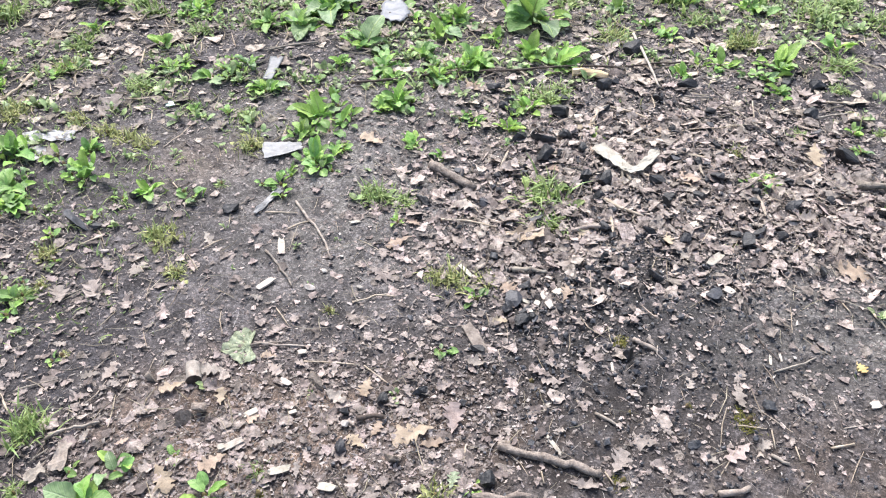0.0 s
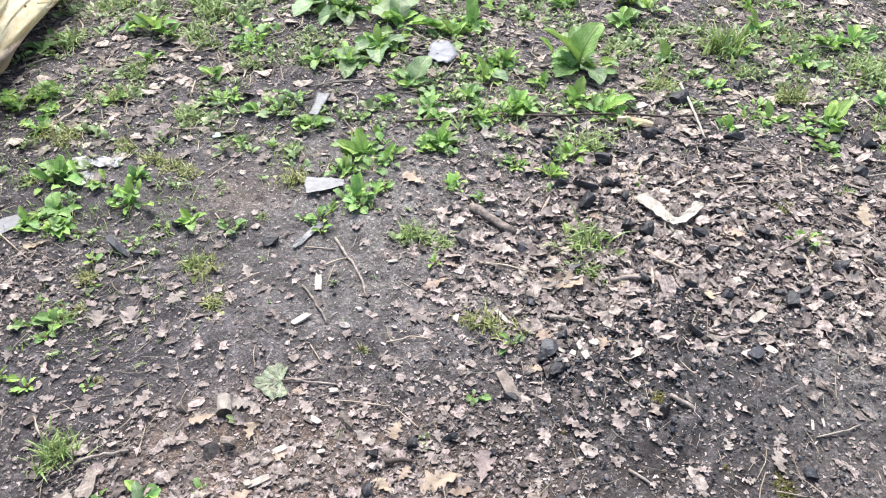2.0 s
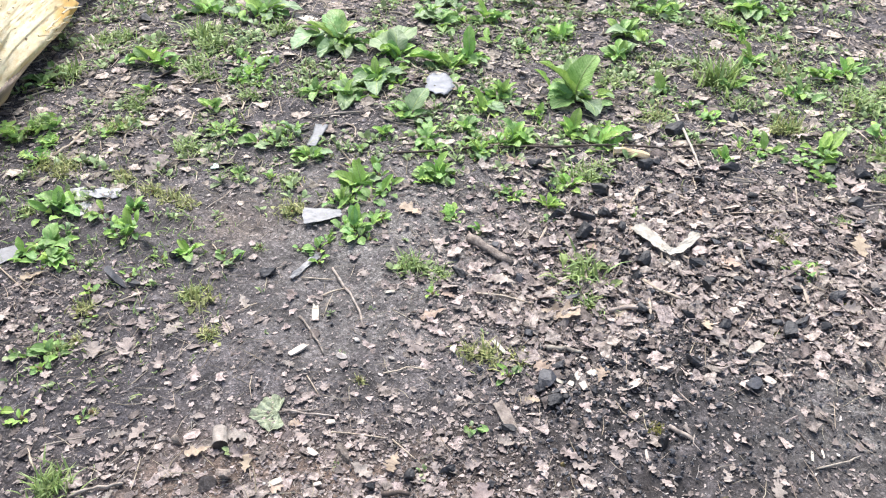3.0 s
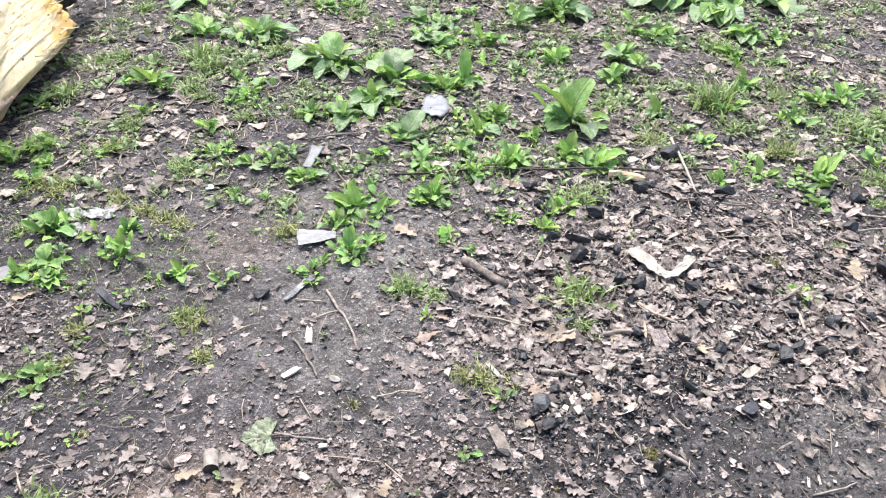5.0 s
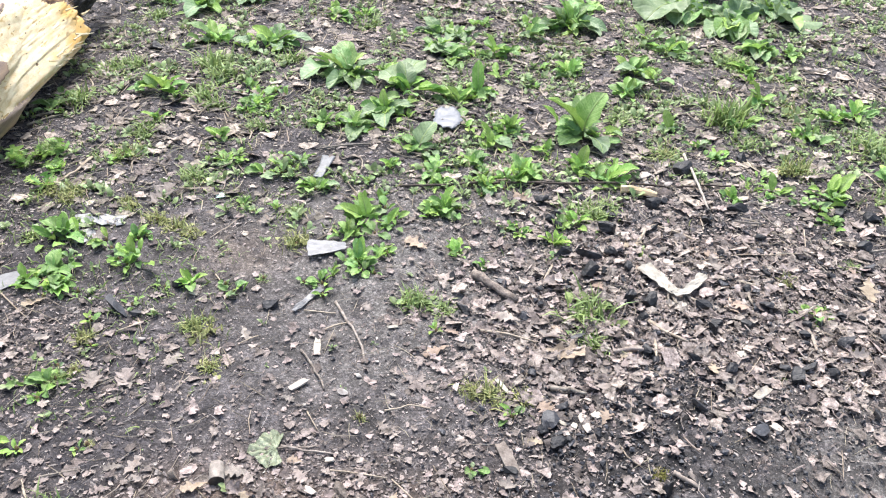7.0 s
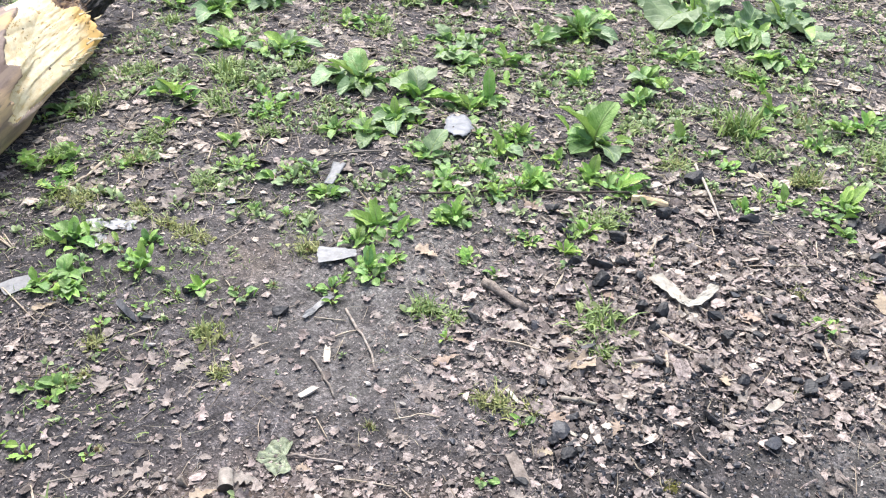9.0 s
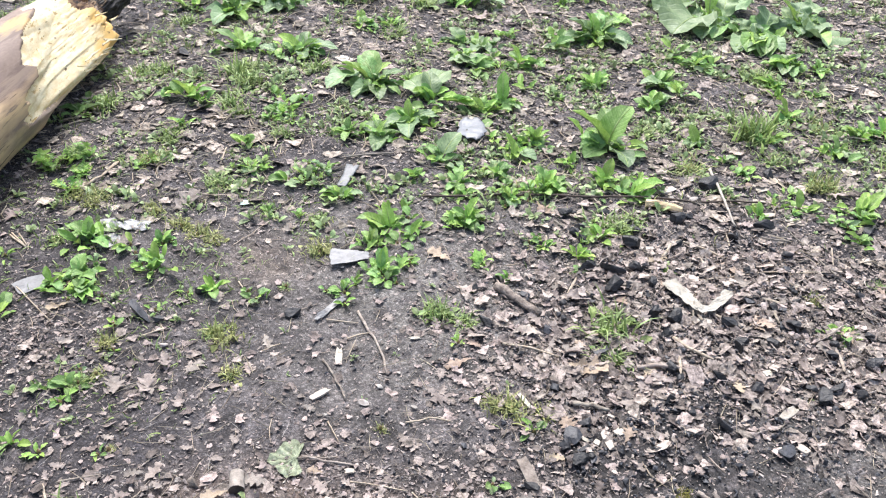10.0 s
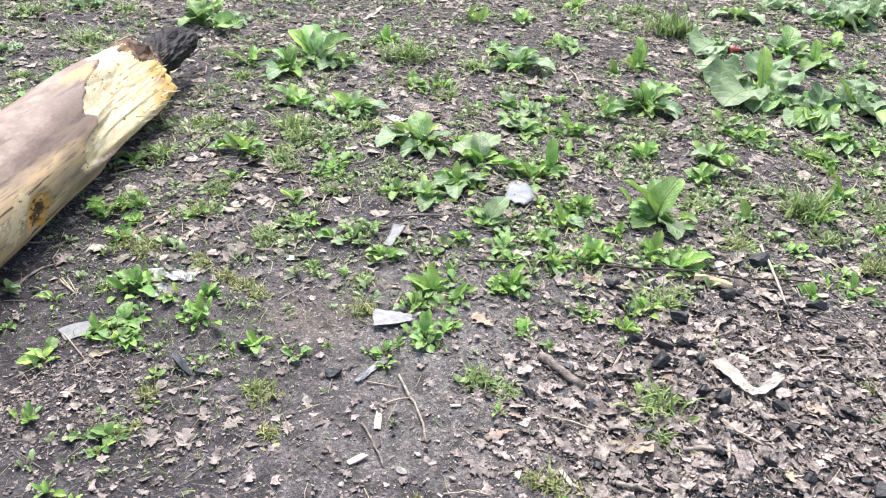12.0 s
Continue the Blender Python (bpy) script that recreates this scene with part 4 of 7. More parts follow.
def fallen_log():
    """A trunk lying away from the path: stripped skin, a torn slanting break and a charred tip."""
    base = tagged(new("fallen_log"), "fallen tree trunk, stripped of bark, torn and charred at its end", "log")
    base.matrix_basis = pose(-1.97, 2.9, 0)
    rows, cols = 520, 250
    ys = np.linspace(0.6, 4.36, rows)
    q = np.linspace(0, 2 * np.pi, cols, endpoint=False)
    yy, qq = np.meshgrid(ys, q, indexing="ij")
    thin = np.clip((yy - 3.1) / 0.6, 0, 1)
    tip = np.clip((yy - 3.60 - 0.10 * (vnoise(9 * np.cos(qq) + 4, 9 * np.sin(qq) + 4, 38) - 0.3) - 0.05 * (vnoise(30 * qq, yy * 0, 39) - 0.5)) / 0.06, 0, 1)
    tip = tip * tip * (3 - 2 * tip)
    end = np.clip((yy - 4.02) / 0.24, 0, 1)
    cx = -1.852 - 0.0436 * yy
    bumps = 0.010 * (vnoise(yy * 3, 3 * np.cos(qq) + 9, 21) - 0.5) + 0.012 * (vnoise(3 * np.sin(qq) + 5, yy * 2 + 2 * np.cos(qq), 22) - 0.5)
    rad = (0.199 - 0.013 * thin) * (1 + 4 * bumps)
    burnt = 0.082 + 0.045 * (vnoise(yy * 6, 2 * np.cos(qq) + 7, 23) - 0.5) + 0.016 * (vnoise(yy * 20 + 4 * np.cos(qq), 7 * np.sin(qq) + 20, 24) - 0.5) + 0.006 * (vnoise(yy * 60, 20 * qq, 33) - 0.5)
    burnt = burnt * np.sqrt(np.clip(1 - end ** 2, 0.02, 1))
    cz = (0.198 - 0.016 * thin) * (1 - tip) + 0.196 * tip
    dx, dz = np.cos(qq), np.sin(qq)
    deg = np.degrees((qq + np.pi) % (2 * np.pi) - np.pi)
    # where the torn wood begins along the trunk, by the angle round it
    wander = deg + 5 * (vnoise(yy * 5, yy * 0, 25) - 0.5) + 2 * (vnoise(yy * 23, yy * 0, 26) - 0.5)
    begin = np.interp(wander, [-180, -23, -20, -15, -5, 6, 14, 22, 40, 55, 68, 77, 86, 100, 180], [3.5, 3.5, 2.78, 2.70, 2.69, 2.72, 2.73, 2.82, 2.88, 2.91, 2.99, 3.13, 3.20, 3.28, 3.5])
    even = begin
    begin = begin + np.clip((deg + 16) / 10, 0, 1) * (0.10 * (vnoise(4 * qq, yy * 1.5, 25) - 0.5) + 0.04 * (vnoise(13 * qq, yy * 3, 26) - 0.5) + 0.02 * (vnoise(45 * qq, yy * 6, 27) - 0.5))
    cut = (yy > begin) & (tip < 0.9)
    deep = np.clip((yy - begin) / 0.10, 0, 1)
    fibre = 0.0018 * (vnoise(yy * 5, qq * 22, 28) - 0.5) + 0.0007 * (vnoise(yy * 22, qq * 46, 29) - 0.5) - 0.005 * np.clip(vnoise(yy * 26, qq * 34, 37) - 0.80, 0, 1) / 0.20 + 0.010 * (vnoise(yy * 2.5, qq * 4, 30) - 0.5) + 0.002 * (vnoise(yy * 9, qq * 9, 31) - 0.5)
    # stains: the tan flank, an ochre shoulder, a rotten hollow and peeled spots low on the near side
    flank = 0.5 * np.clip((48 - deg) / 22, 0, 1) * np.clip((deg + 60) / 20, 0, 1) * np.clip(1 - 0.4 * blob(deg, yy, -8, 2.78, 22, 0.14), 0, 1)
    shoulder = blob(deg, yy, 84, 3.08, 16, 0.14) * 0.7
    rim = np.clip((yy - 3.3) / 0.3, 0, 1) * 0.6 + np.clip((-deg + 14) / 30, 0, 1) * 0.4
    scorched = np.clip((3.92 - yy) / 0.22, 0, 1) * 0.56
    spot = blob(deg, yy, -8, 2.37, 18, 0.07) * 0.9 * ~cut
    peel = (0.52 * blob(deg, yy, 14, 2.29, 13, 0.06) + 0.52 * blob(deg, yy, -10, 2.20, 15, 0.06) + 0.5 * blob(deg, yy, 18, 2.10, 12, 0.05) + 0.4 * blob(deg, yy, 62, 2.30, 10, 0.06)) * ~cut
    rad = rad - 0.016 * np.clip((spot - 0.35) * 3, 0, 1) * (0.4 + vnoise(yy * 40, qq * 30, 36))
    # the tear is a slanting plane that takes off the upper near side of the round trunk; below it the trunk is hollowed
    chord = 0.199 * math.cos(radians(55)) / np.cos(np.radians(np.clip(deg - 40, -55, 58)))
    slant = 0.8 * np.clip((yy - even + 0.03) / 0.32, 0, 1)
    rad = np.where(cut, rad * (1 - slant) + np.minimum(rad, chord) * slant, rad)
    rad = rad - 0.06 * np.clip((yy - 2.86) / 0.2, 0, 1) * np.clip((-22 - deg) / 18, 0, 1) * np.clip((deg + 130) / 30, 0, 1)
    rad = np.where(cut, rad - 0.005 - 0.009 * deep + fibre * deep, rad)
    rad = rad * (1 - tip) + burnt * tip
    v = np.stack([cx + rad * dx + 1.97, yy - 2.9, np.maximum(cz + rad * dz, 0.002)], -1).reshape(-1, 3)
    black = np.interp(deg, [-180, -40, 10, 40, 62, 85, 115, 150, 180], [3.66, 3.70, 3.70, 3.66, 3.56, 3.47, 3.44, 3.5, 3.66]) + 0.14 * (vnoise(yy * 9, qq * 7, 5) - 0.5) + 0.06 * (vnoise(yy * 30, qq * 25, 6) - 0.5)
    k = np.arange(rows * cols).reshape(rows, cols)
    groups = {"trunk_skin": [], "torn_wood": [], "charred_end": []}
    for i in range(rows - 1):
        for j in range(cols):
            j2 = (j + 1) % cols
            key = "charred_end" if yy[i, j] >= black[i, j] else "torn_wood" if cut[i, j] and cut[i + 1, j2] else "trunk_skin"
            groups[key].append((k[i, j], k[i + 1, j], k[i + 1, j2], k[i, j2]))
    groups["charred_end"].append(tuple(k[-1]))
    groups["trunk_skin"].append(tuple(k[0]))
    for (key, faces), material, label in zip(groups.items(), (SKIN, TORN, CHAR), ("smooth brown and beige trunk without bark", "torn fibrous yellow wood", "black charred knobbly end")):
        me = mesh(key, v, [tuple(int(c) for c in f) for f in faces], material, True)
        for tag, values in (("rotten", spot), ("peeled", peel), ("flank", flank), ("shoulder", shoulder), ("rim", rim), ("scorched", scorched)):
            at = me.attributes.new(tag, "FLOAT", "POINT")
            at.data.foreach_set("value", values.ravel().astype(np.float32))
        bm = bmesh.new()
        bm.from_mesh(me)
        bmesh.ops.delete(bm, geom=[p for p in bm.verts if not p.link_faces], context="VERTS")
        bm.to_mesh(me)
        bm.free()
        part(key, me, base, label=label)
    r = np.random.default_rng(5)
    for i in range(16):
        y = 3.22 + 0.024 * i + r.normal(0, 0.02)
        q = radians(r.uniform(-14, 30) if i > 12 else r.uniform(-16, -2))
        reach = 0.197 - 0.09 * max(0.0, math.sin(q))
        at = Vector((-1.852 - 0.0436 * y + reach * math.cos(q) + 1.955, y - 2.9, 0.190 + reach * math.sin(q)))
        way = Vector((r.uniform(0.05, 0.5), r.uniform(0.6, 1), r.uniform(-0.25, 0.25))).normalized()
        long = r.uniform(0.025, 0.075)
        pts = [at - way * 0.02, at + way * long * 0.4, at + way * long + Vector((0, 0, r.normal(0, 0.006)))]
        sv, sf = tube(pts, [0.0045, 0.003, 0.0007], 5, 0.1, i)
        part("splinter", mesh("splinter", sv, sf, TORN), base)


fallen_log()


# ---- loose litter ----
AROUND = (-8.0, 7.5, -3.0, 12.0)
NEAR = (-2.6, 2.5, 0.35, 3.7)
WIDE = (-3.0, 3.0, 0.3, 6.6)
FAR = (-5.0, 4.2, 2.2, 8.0)


def bits_at(x, y):
    return np.clip((0.25 + 0.6 * vnoise(x * 3, y * 3, 12)) * (1 - 0.75 * blob(x, y, 1.0, 1.05, 0.35, 0.25)), 0, 1)


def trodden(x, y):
    """1 in the wedge of ground the camera sees, softly falling to 0 outside it."""
    # the slanting sides are fitted to the camera's field of view
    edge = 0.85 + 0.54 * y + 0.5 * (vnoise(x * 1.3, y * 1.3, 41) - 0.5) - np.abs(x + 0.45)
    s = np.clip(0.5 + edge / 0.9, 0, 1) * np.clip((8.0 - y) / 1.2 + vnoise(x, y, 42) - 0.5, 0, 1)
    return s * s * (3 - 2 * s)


def outer_at(x, y):
    """The thinner cover of the ground all round, outside the camera's wedge."""
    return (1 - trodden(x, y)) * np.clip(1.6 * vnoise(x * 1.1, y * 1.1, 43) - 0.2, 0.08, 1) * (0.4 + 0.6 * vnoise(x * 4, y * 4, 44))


def weeds_at(x, y):
    """How thickly small weeds grow."""
    far = np.clip((y - 2.35) / 0.7, 0, 1) * (0.35 + 0.35 * vnoise(x * 1.5, y * 1.5, 31))
    d = far * (1 - 0.5 * blob(x, y, -1.7, 2.9, 0.6, 0.5)) * (1 - 0.75 * np.clip(blob(x, y, 1.2, 2.75, 0.35, 0.35), 0, 1)) + 0.5 * blob(x, y, -0.6, 3.4, 1.0, 0.5) + 0.7 * blob(x, y, 0.1, 3.7, 0.9, 0.5) + 0.4 * blob(x, y, -1.15, 2.2, 0.3, 0.55) + 0.1 * blob(x, y, 1.3, 3.2, 0.5, 0.4)
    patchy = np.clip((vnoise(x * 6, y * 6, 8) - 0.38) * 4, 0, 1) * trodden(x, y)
    return np.clip(d, 0, 1) * patchy * (1 - np.clip(blob(x, y, 0.8, 2.2, 0.4, 0.35) * 1.5, 0, 1))


def fleck_at(x, y):
    """How thickly crushed litter lies: little on the trodden bare spots."""
    bare = 1.1 * blob(x, y, -0.5, 1.72, 0.36, 0.26) + 1.3 * blob(x, y, 1.05, 1.12, 0.36, 0.3) + 0.6 * blob(x, y, 0.5, 1.42, 0.25, 0.15) + 0.5 * blob(x, y, 1.2, 2.75, 0.4, 0.2) + 0.7 * blob(x, y, -1.1, 1.4, 0.3, 0.25) + 0.7 * blob(x, y, -0.9, 2.1, 0.35, 0.2)
    return np.clip((0.12 + 0.75 * vnoise(x * 5, y * 5, 14) ** 1.4 + 0.5 * litter_at(x, y)) * (1 - 0.70 * np.clip(bare, 0, 1)), 0, 1)


def far_at(x, y):
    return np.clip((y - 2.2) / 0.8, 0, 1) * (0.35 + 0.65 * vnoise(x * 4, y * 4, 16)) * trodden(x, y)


def heap_at(x, y):
    """The heap of leaves and bark round the fire site."""
    return blob(x, y, 0.72, 2.13, 0.36, 0.26) * 0.8 + 0.5 * blob(x, y, 0.3, 1.82, 0.16, 0.14) + 0.5 * blob(x, y, 1.1, 1.88, 0.2, 0.15)


def clump_shape(seed):
    """A small weed of five leaves, about 1 high."""
    r = np.random.default_rng(seed)
    vs, fs, at = [], [], 0
    for i in range(6):
        w = r.uniform(0.14, 0.36)
        v = np.array([(-0.02, 0, 0), (0.02, 0, 0), (-w, 0.5, 0.1), (0, 0.5, 0.04), (w, 0.5, 0.1), (-0.8 * w, 0.8, 0.03), (0, 0.82, -0.02), (0.8 * w, 0.8, 0.03), (0, 1, -0.12)])
        f = np.array([(0, 1, 3, 2), (1, 4, 3, 3), (2, 3, 6, 5), (3, 4, 7, 6), (5, 6, 8, 8), (6, 7, 8, 8)])
        m = np.array((pose(0, 0, 0, 0, 0, 60 * i + r.uniform(-35, 35)) @ pose(0, 0, 0, r.uniform(20, 65))).to_3x3())
        vs.append(v @ m.T * r.uniform(0.4, 1.0) + (r.normal(0, 0.25), r.normal(0, 0.25), 0)), fs.append(f + at)
        at += len(v)
    return np.vstack(vs), np.vstack(fs)


stuff("soil_crumbs", CLODS, 15000, bits_at, NEAR, 0.002, 0.011, CRUMB, "small dark crumbs of soil strewn over the ground", "soil", 0.6, 0.0, 2.5)
stuff("charcoal_crumbs", CLODS, 6500, lambda x, y: char_at(x, y) ** 0.8 * 0.9 + 0.02, NEAR, 0.003, 0.017, COALBIT, "black charcoal crumbs scattered over the fire site", "charcoal", 0.6, 0.008, 3)
stuff("dull_debris", FLECKS, 70000, fleck_at, NEAR, 0.004, 0.020, DEBRIS, "fine dull shreds of leaves and bark trodden into the soil", "debris", 0.3, 0.003, 2.0)
stuff("crushed_litter", SCRAPS, 14000, fleck_at, NEAR, 0.004, 0.016, LITTER, "crushed pale flecks of dead leaves and wood on the soil", "leaf litter", 0.2, 0.002, 2.0)
stuff("chaff", FRAGS, 12000, lambda x, y: np.clip((0.6 * fleck_at(x, y) + 0.25 * litter_at(x, y)) * np.clip(2.4 * vnoise(x * 4, y * 4, 51) - 0.6, 0.1, 1.3), 0, 1), (-1.5, 1.5, 0.8, 2.0), 0.004, 0.016, LITTER, "fine pale chaff of broken leaves on the soil", "leaf litter", 0.3, 0.005, 1.6)
stuff("far_debris", FLECKS, 40000, far_at, FAR, 0.010, 0.035, DEBRIS, "dull shreds of leaves and bark between the weeds", "debris", 0.3, 0.004, 2.0)
stuff("pale_flecks", FLECKS, 13000, fleck_at, NEAR, 0.0025, 0.010, CHIPS, "tiny pale flecks of wood on the soil", "leaf litter", 0.2, 0.002, 2.0)
stuff("leaf_litter", FRAGS, 9000, litter_at, WIDE, 0.008, 0.038, LITTER, "torn grey-brown bits of dead leaves covering the soil", "leaf litter", 0.09, 0.007, 1.5)
stuff("leaf_crumbs", SCRAPS, 15000, litter_at, WIDE, 0.004, 0.016, LITTER, "small torn crumbs of dead leaves on the soil", "leaf litter", 0.15, 0.007, 1.7)
stuff("leaf_litter_heap", OAKS, 300, lambda x, y: np.clip(litter_at(x, y) - 0.1, 0, 1), WIDE, 0.030, 0.070, LITTER, "heap of dry lobed oak leaves with torn edges", "leaf litter", 0.12, 0.010, 1.0, True)
stuff("far_litter", FRAGS, 10500, far_at, FAR, 0.015, 0.075, FARLIT, "torn bits of dead leaves between the weeds", "leaf litter", 0.2, 0.008, 1.6)
stuff("far_crumbs", SCRAPS, 17000, far_at, FAR, 0.008, 0.035, FARLIT, "small torn crumbs of dead leaves between the weeds", "leaf litter", 0.2, 0.006, 1.8)
stuff("far_dead_leaves", OAKS, 900, far_at, FAR, 0.04, 0.11, HEAP, "dry lobed leaves lying between the weeds", "leaf litter", 0.2, 0.008, 1.0, True)
stuff("heap_crumbs", SCRAPS, 7000, heap_at, NEAR, 0.006, 0.022, HEAP, "small torn crumbs of leaves and bark in a heap", "leaf litter", 0.45, 0.016, 1.6)
stuff("heap_scraps", FRAGS, 2300, heap_at, NEAR, 0.014, 0.055, HEAP, "pale torn bits of dry leaves and bark in a heap", "leaf litter", 0.32, 0.016, 1.4)
stuff("heap_splinters", [(v * (2.6, 1, 1.6), f) for v, f in STRAWS], 700, lambda x, y: blob(x, y, 0.72, 2.13, 0.36, 0.26), NEAR, 0.02, 0.08, HEAP, "dry bark strips and splinters in a heap", "splinters", 0.12, 0.018, 2)
stuff("pale_splinters", STRAWS, 13000, lambda x, y: 0.12 + 0.8 * np.clip(litter_at(x, y), 0, 1) + 0.35 * blob(x, y, -1.1, 1.75, 0.4, 0.45) * vnoise(x * 5, y * 5, 52), WIDE, 0.008, 0.045, CHIPS, "pale thin splinters of wood on the soil", "splinters", 0.12, 0.008, 2)
stuff("dry_straw", STRAWS, 7500, lambda x, y: 0.10 + 0.6 * np.clip(litter_at(x, y), 0, 1) + 0.3 * blob(x, y, -1.2, 1.9, 0.4, 0.45) * vnoise(x * 5, y * 5, 53), WIDE, 0.02, 0.10, STRAW, "dry straw stalks and thin twigs strewn over the soil", "straw", 0.08, 0.010, 2)
stuff("far_straw", [(v * (1.7, 1, 1.5), f) for v, f in STRAWS], 13500, far_at, FAR, 0.02, 0.13, STRAW, "dry straw stalks lying between the weeds", "straw", 0.10, 0.012, 1.7)
stuff("charcoal_bits", CLODS, 1700, lambda x, y: char_at(x, y) * np.clip(blob(x, y, 0.7, 2.15, 0.35, 0.3) + 0.3 * blob(x, y, 0.35, 1.5, 0.2, 0.15), 0, 1), NEAR, 0.008, 0.025, COALBIT, "broken bits of charcoal among the dead leaves", "charcoal", 0.5, 0.010, 1.6)
stuff("pebbles", CLODS, 3500, bits_at, NEAR, 0.003, 0.011, LITTER, "small pale pebbles and crumbs on the soil", "pebbles", 0.4, 0.0, 3)
WEEDS = [clump_shape(s) for s in range(7)]
stuff("small_weeds", WEEDS, 6200, weeds_at, FAR, 0.014, 0.05, YOUNGSTUFF, "small green seedlings covering the soil", "weeds", 0.2, 0.0, 1.5, True)
stuff("near_weeds", WEEDS, 700, lambda x, y: np.clip(weeds_at(x, y) * 0.6 + 0.02 * (y > np.where(x > 0.1, 2.3, 1.2)), 0, 1), NEAR, 0.012, 0.035, YOUNGSTUFF, "tiny green seedlings on the bare soil", "weeds", 0.2, 0.0, 1.5, True)
BLADES = [(v * (1.6, 1, 1), f) for v, f in (blade_shape(800 + s, 1.1) for s in range(6))]
stuff("thin_grass", BLADES, 7000, weeds_at, FAR, 0.02, 0.06, OLIVE, "thin short withered grass between the weeds", "grass", 0.5, 0.0, 1.2)
stuff("green_grass", BLADES, 9000, weeds_at, FAR, 0.02, 0.06, GRASS, "short green grass blades between the weeds", "grass", 0.5, 0.0, 1.2)
stuff("side_grass", BLADES, 1000, weeds_at, (-2.2, -0.7, 1.0, 2.6), 0.015, 0.05, GRASS, "short sparse grass blades on bare soil", "grass", 0.6, 0.0, 1.2)

stuff("outer_litter", SCRAPS, 14000, outer_at, AROUND, 0.02, 0.08, FARLIT, "dead leaves strewn over the ground further off", "leaf litter", 0.25, 0.008, 1.6)
stuff("outer_weeds", WEEDS, 2400, outer_at, AROUND, 0.03, 0.10, YOUNGSTUFF, "low green weeds on the ground further off", "weeds", 0.2, 0.0, 1.5, True)
stuff("outer_grass", BLADES, 9000, outer_at, AROUND, 0.03, 0.09, GRASS, "short grass on the ground further off", "grass", 0.5, 0.0, 1.2)
stuff("outer_straw", STRAWS, 2500, outer_at, AROUND, 0.04, 0.16, STRAW, "dry stalks on the ground further off", "straw", 0.1, 0.01, 1.6)

# ---- the single leaves that lie on top ----
HEAPED = sprinkle(80, lambda x, y: blob(x, y, 0.72, 2.13, 0.4, 0.28) + 0.7 * blob(x, y, 0.3, 1.82, 0.2, 0.18), *NEAR)
for leaf_x, leaf_y in zip(*HEAPED):
    oak_leaf(str(rng.choice(["grey", "grey", "rose", "tan"])), leaf_x, leaf_y, rng.uniform(0.035, 0.078))
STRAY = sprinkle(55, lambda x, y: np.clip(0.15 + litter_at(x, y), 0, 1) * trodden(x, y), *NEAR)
for leaf_x, leaf_y in zip(*STRAY):
    oak_leaf(str(rng.choice(["grey", "grey", "rose"])), leaf_x, leaf_y, rng.uniform(0.025, 0.06))

PALEBARK = mat("pale_dry_bark", (0.20, 0.16, 0.125), (0.46, 0.385, 0.31), 50, 0.8, 0.8, 240, 0.3)


def strip_mesh(seed, material):
    """A dry curled strip of bark, 1 long, hollow underneath and torn at both ends."""
    r = np.random.default_rng(seed)
    rows, wide, bow = 9, r.uniform(0.06, 0.15), r.uniform(-0.25, 0.25)
    vs = []
    for i in range(rows):
        t = i / (rows - 1) - 0.5
        w = wide * (1 - 0.55 * abs(2 * t) ** 3) * r.uniform(0.8, 1.15)
        for q in (-1, -0.4, 0.3, 1, 0.3, -0.4):
            under = len(vs) % 6 > 3
            vs.append((bow * (t * t - 0.1) + w * q * 0.5, t + (r.normal(0, 0.03) if abs(t) > 0.49 else 0), 0.05 * (1 - q * q) - (0.025 if under else 0) + 0.12 * bow * t + 0.02))
    fs = [(6 * i + j, 6 * i + (j + 1) % 6, 6 * i + 6 + (j + 1) % 6, 6 * i + 6 + j) for i in range(rows - 1) for j in range(6)]
    return mesh("bark_strip", vs, fs + [(5, 4, 3, 2, 1, 0), tuple(range(6 * rows - 6, 6 * rows))], material)


STRIPS = [strip_mesh(700 + s, m) for s, m in enumerate((PALEBARK, PALEBARK, BARK, GREYWOOD, PALEBARK, GREYWOOD, BARK, STRAW))]
for strip_x, strip_y in zip(*sprinkle(70, lambda x, y: blob(x, y, 0.72, 2.2, 0.32, 0.24) + 0.35 * heap_at(x, y), *NEAR)):
    strip = tagged(new("bark_strip", STRIPS[int(rng.integers(0, len(STRIPS)))]), "dry torn strip of bark lying on dead leaves", "bark", "bark strips in the leaf heap")
    strip_long = rng.uniform(0.03, 0.095)
    strip.matrix_basis = pose(strip_x, strip_y, top(strip_x, strip_y) + 0.008, rng.normal(0, 6), rng.normal(0, 12), rng.uniform(0, 360)) @ Matrix.Diagonal((strip_long, strip_long, strip_long, 1))
for coal_x, coal_y in zip(*sprinkle(70, lambda x, y: np.clip(1.2 * blob(x, y, 0.62, 2.02, 0.34, 0.22) + 0.5 * blob(x, y, 0.3, 2.35, 0.16, 0.12) + 0.5 * blob(x, y, 0.22, 1.53, 0.12, 0.08), 0, 1), *NEAR)):
    if math.hypot(coal_x - 0.575, coal_y - 2.14) < 0.125:
        continue
    lump(str(rng.choice(["coal", "coal", "coal", "slate"])), coal_x, coal_y, rng.uniform(0.018, 0.045))

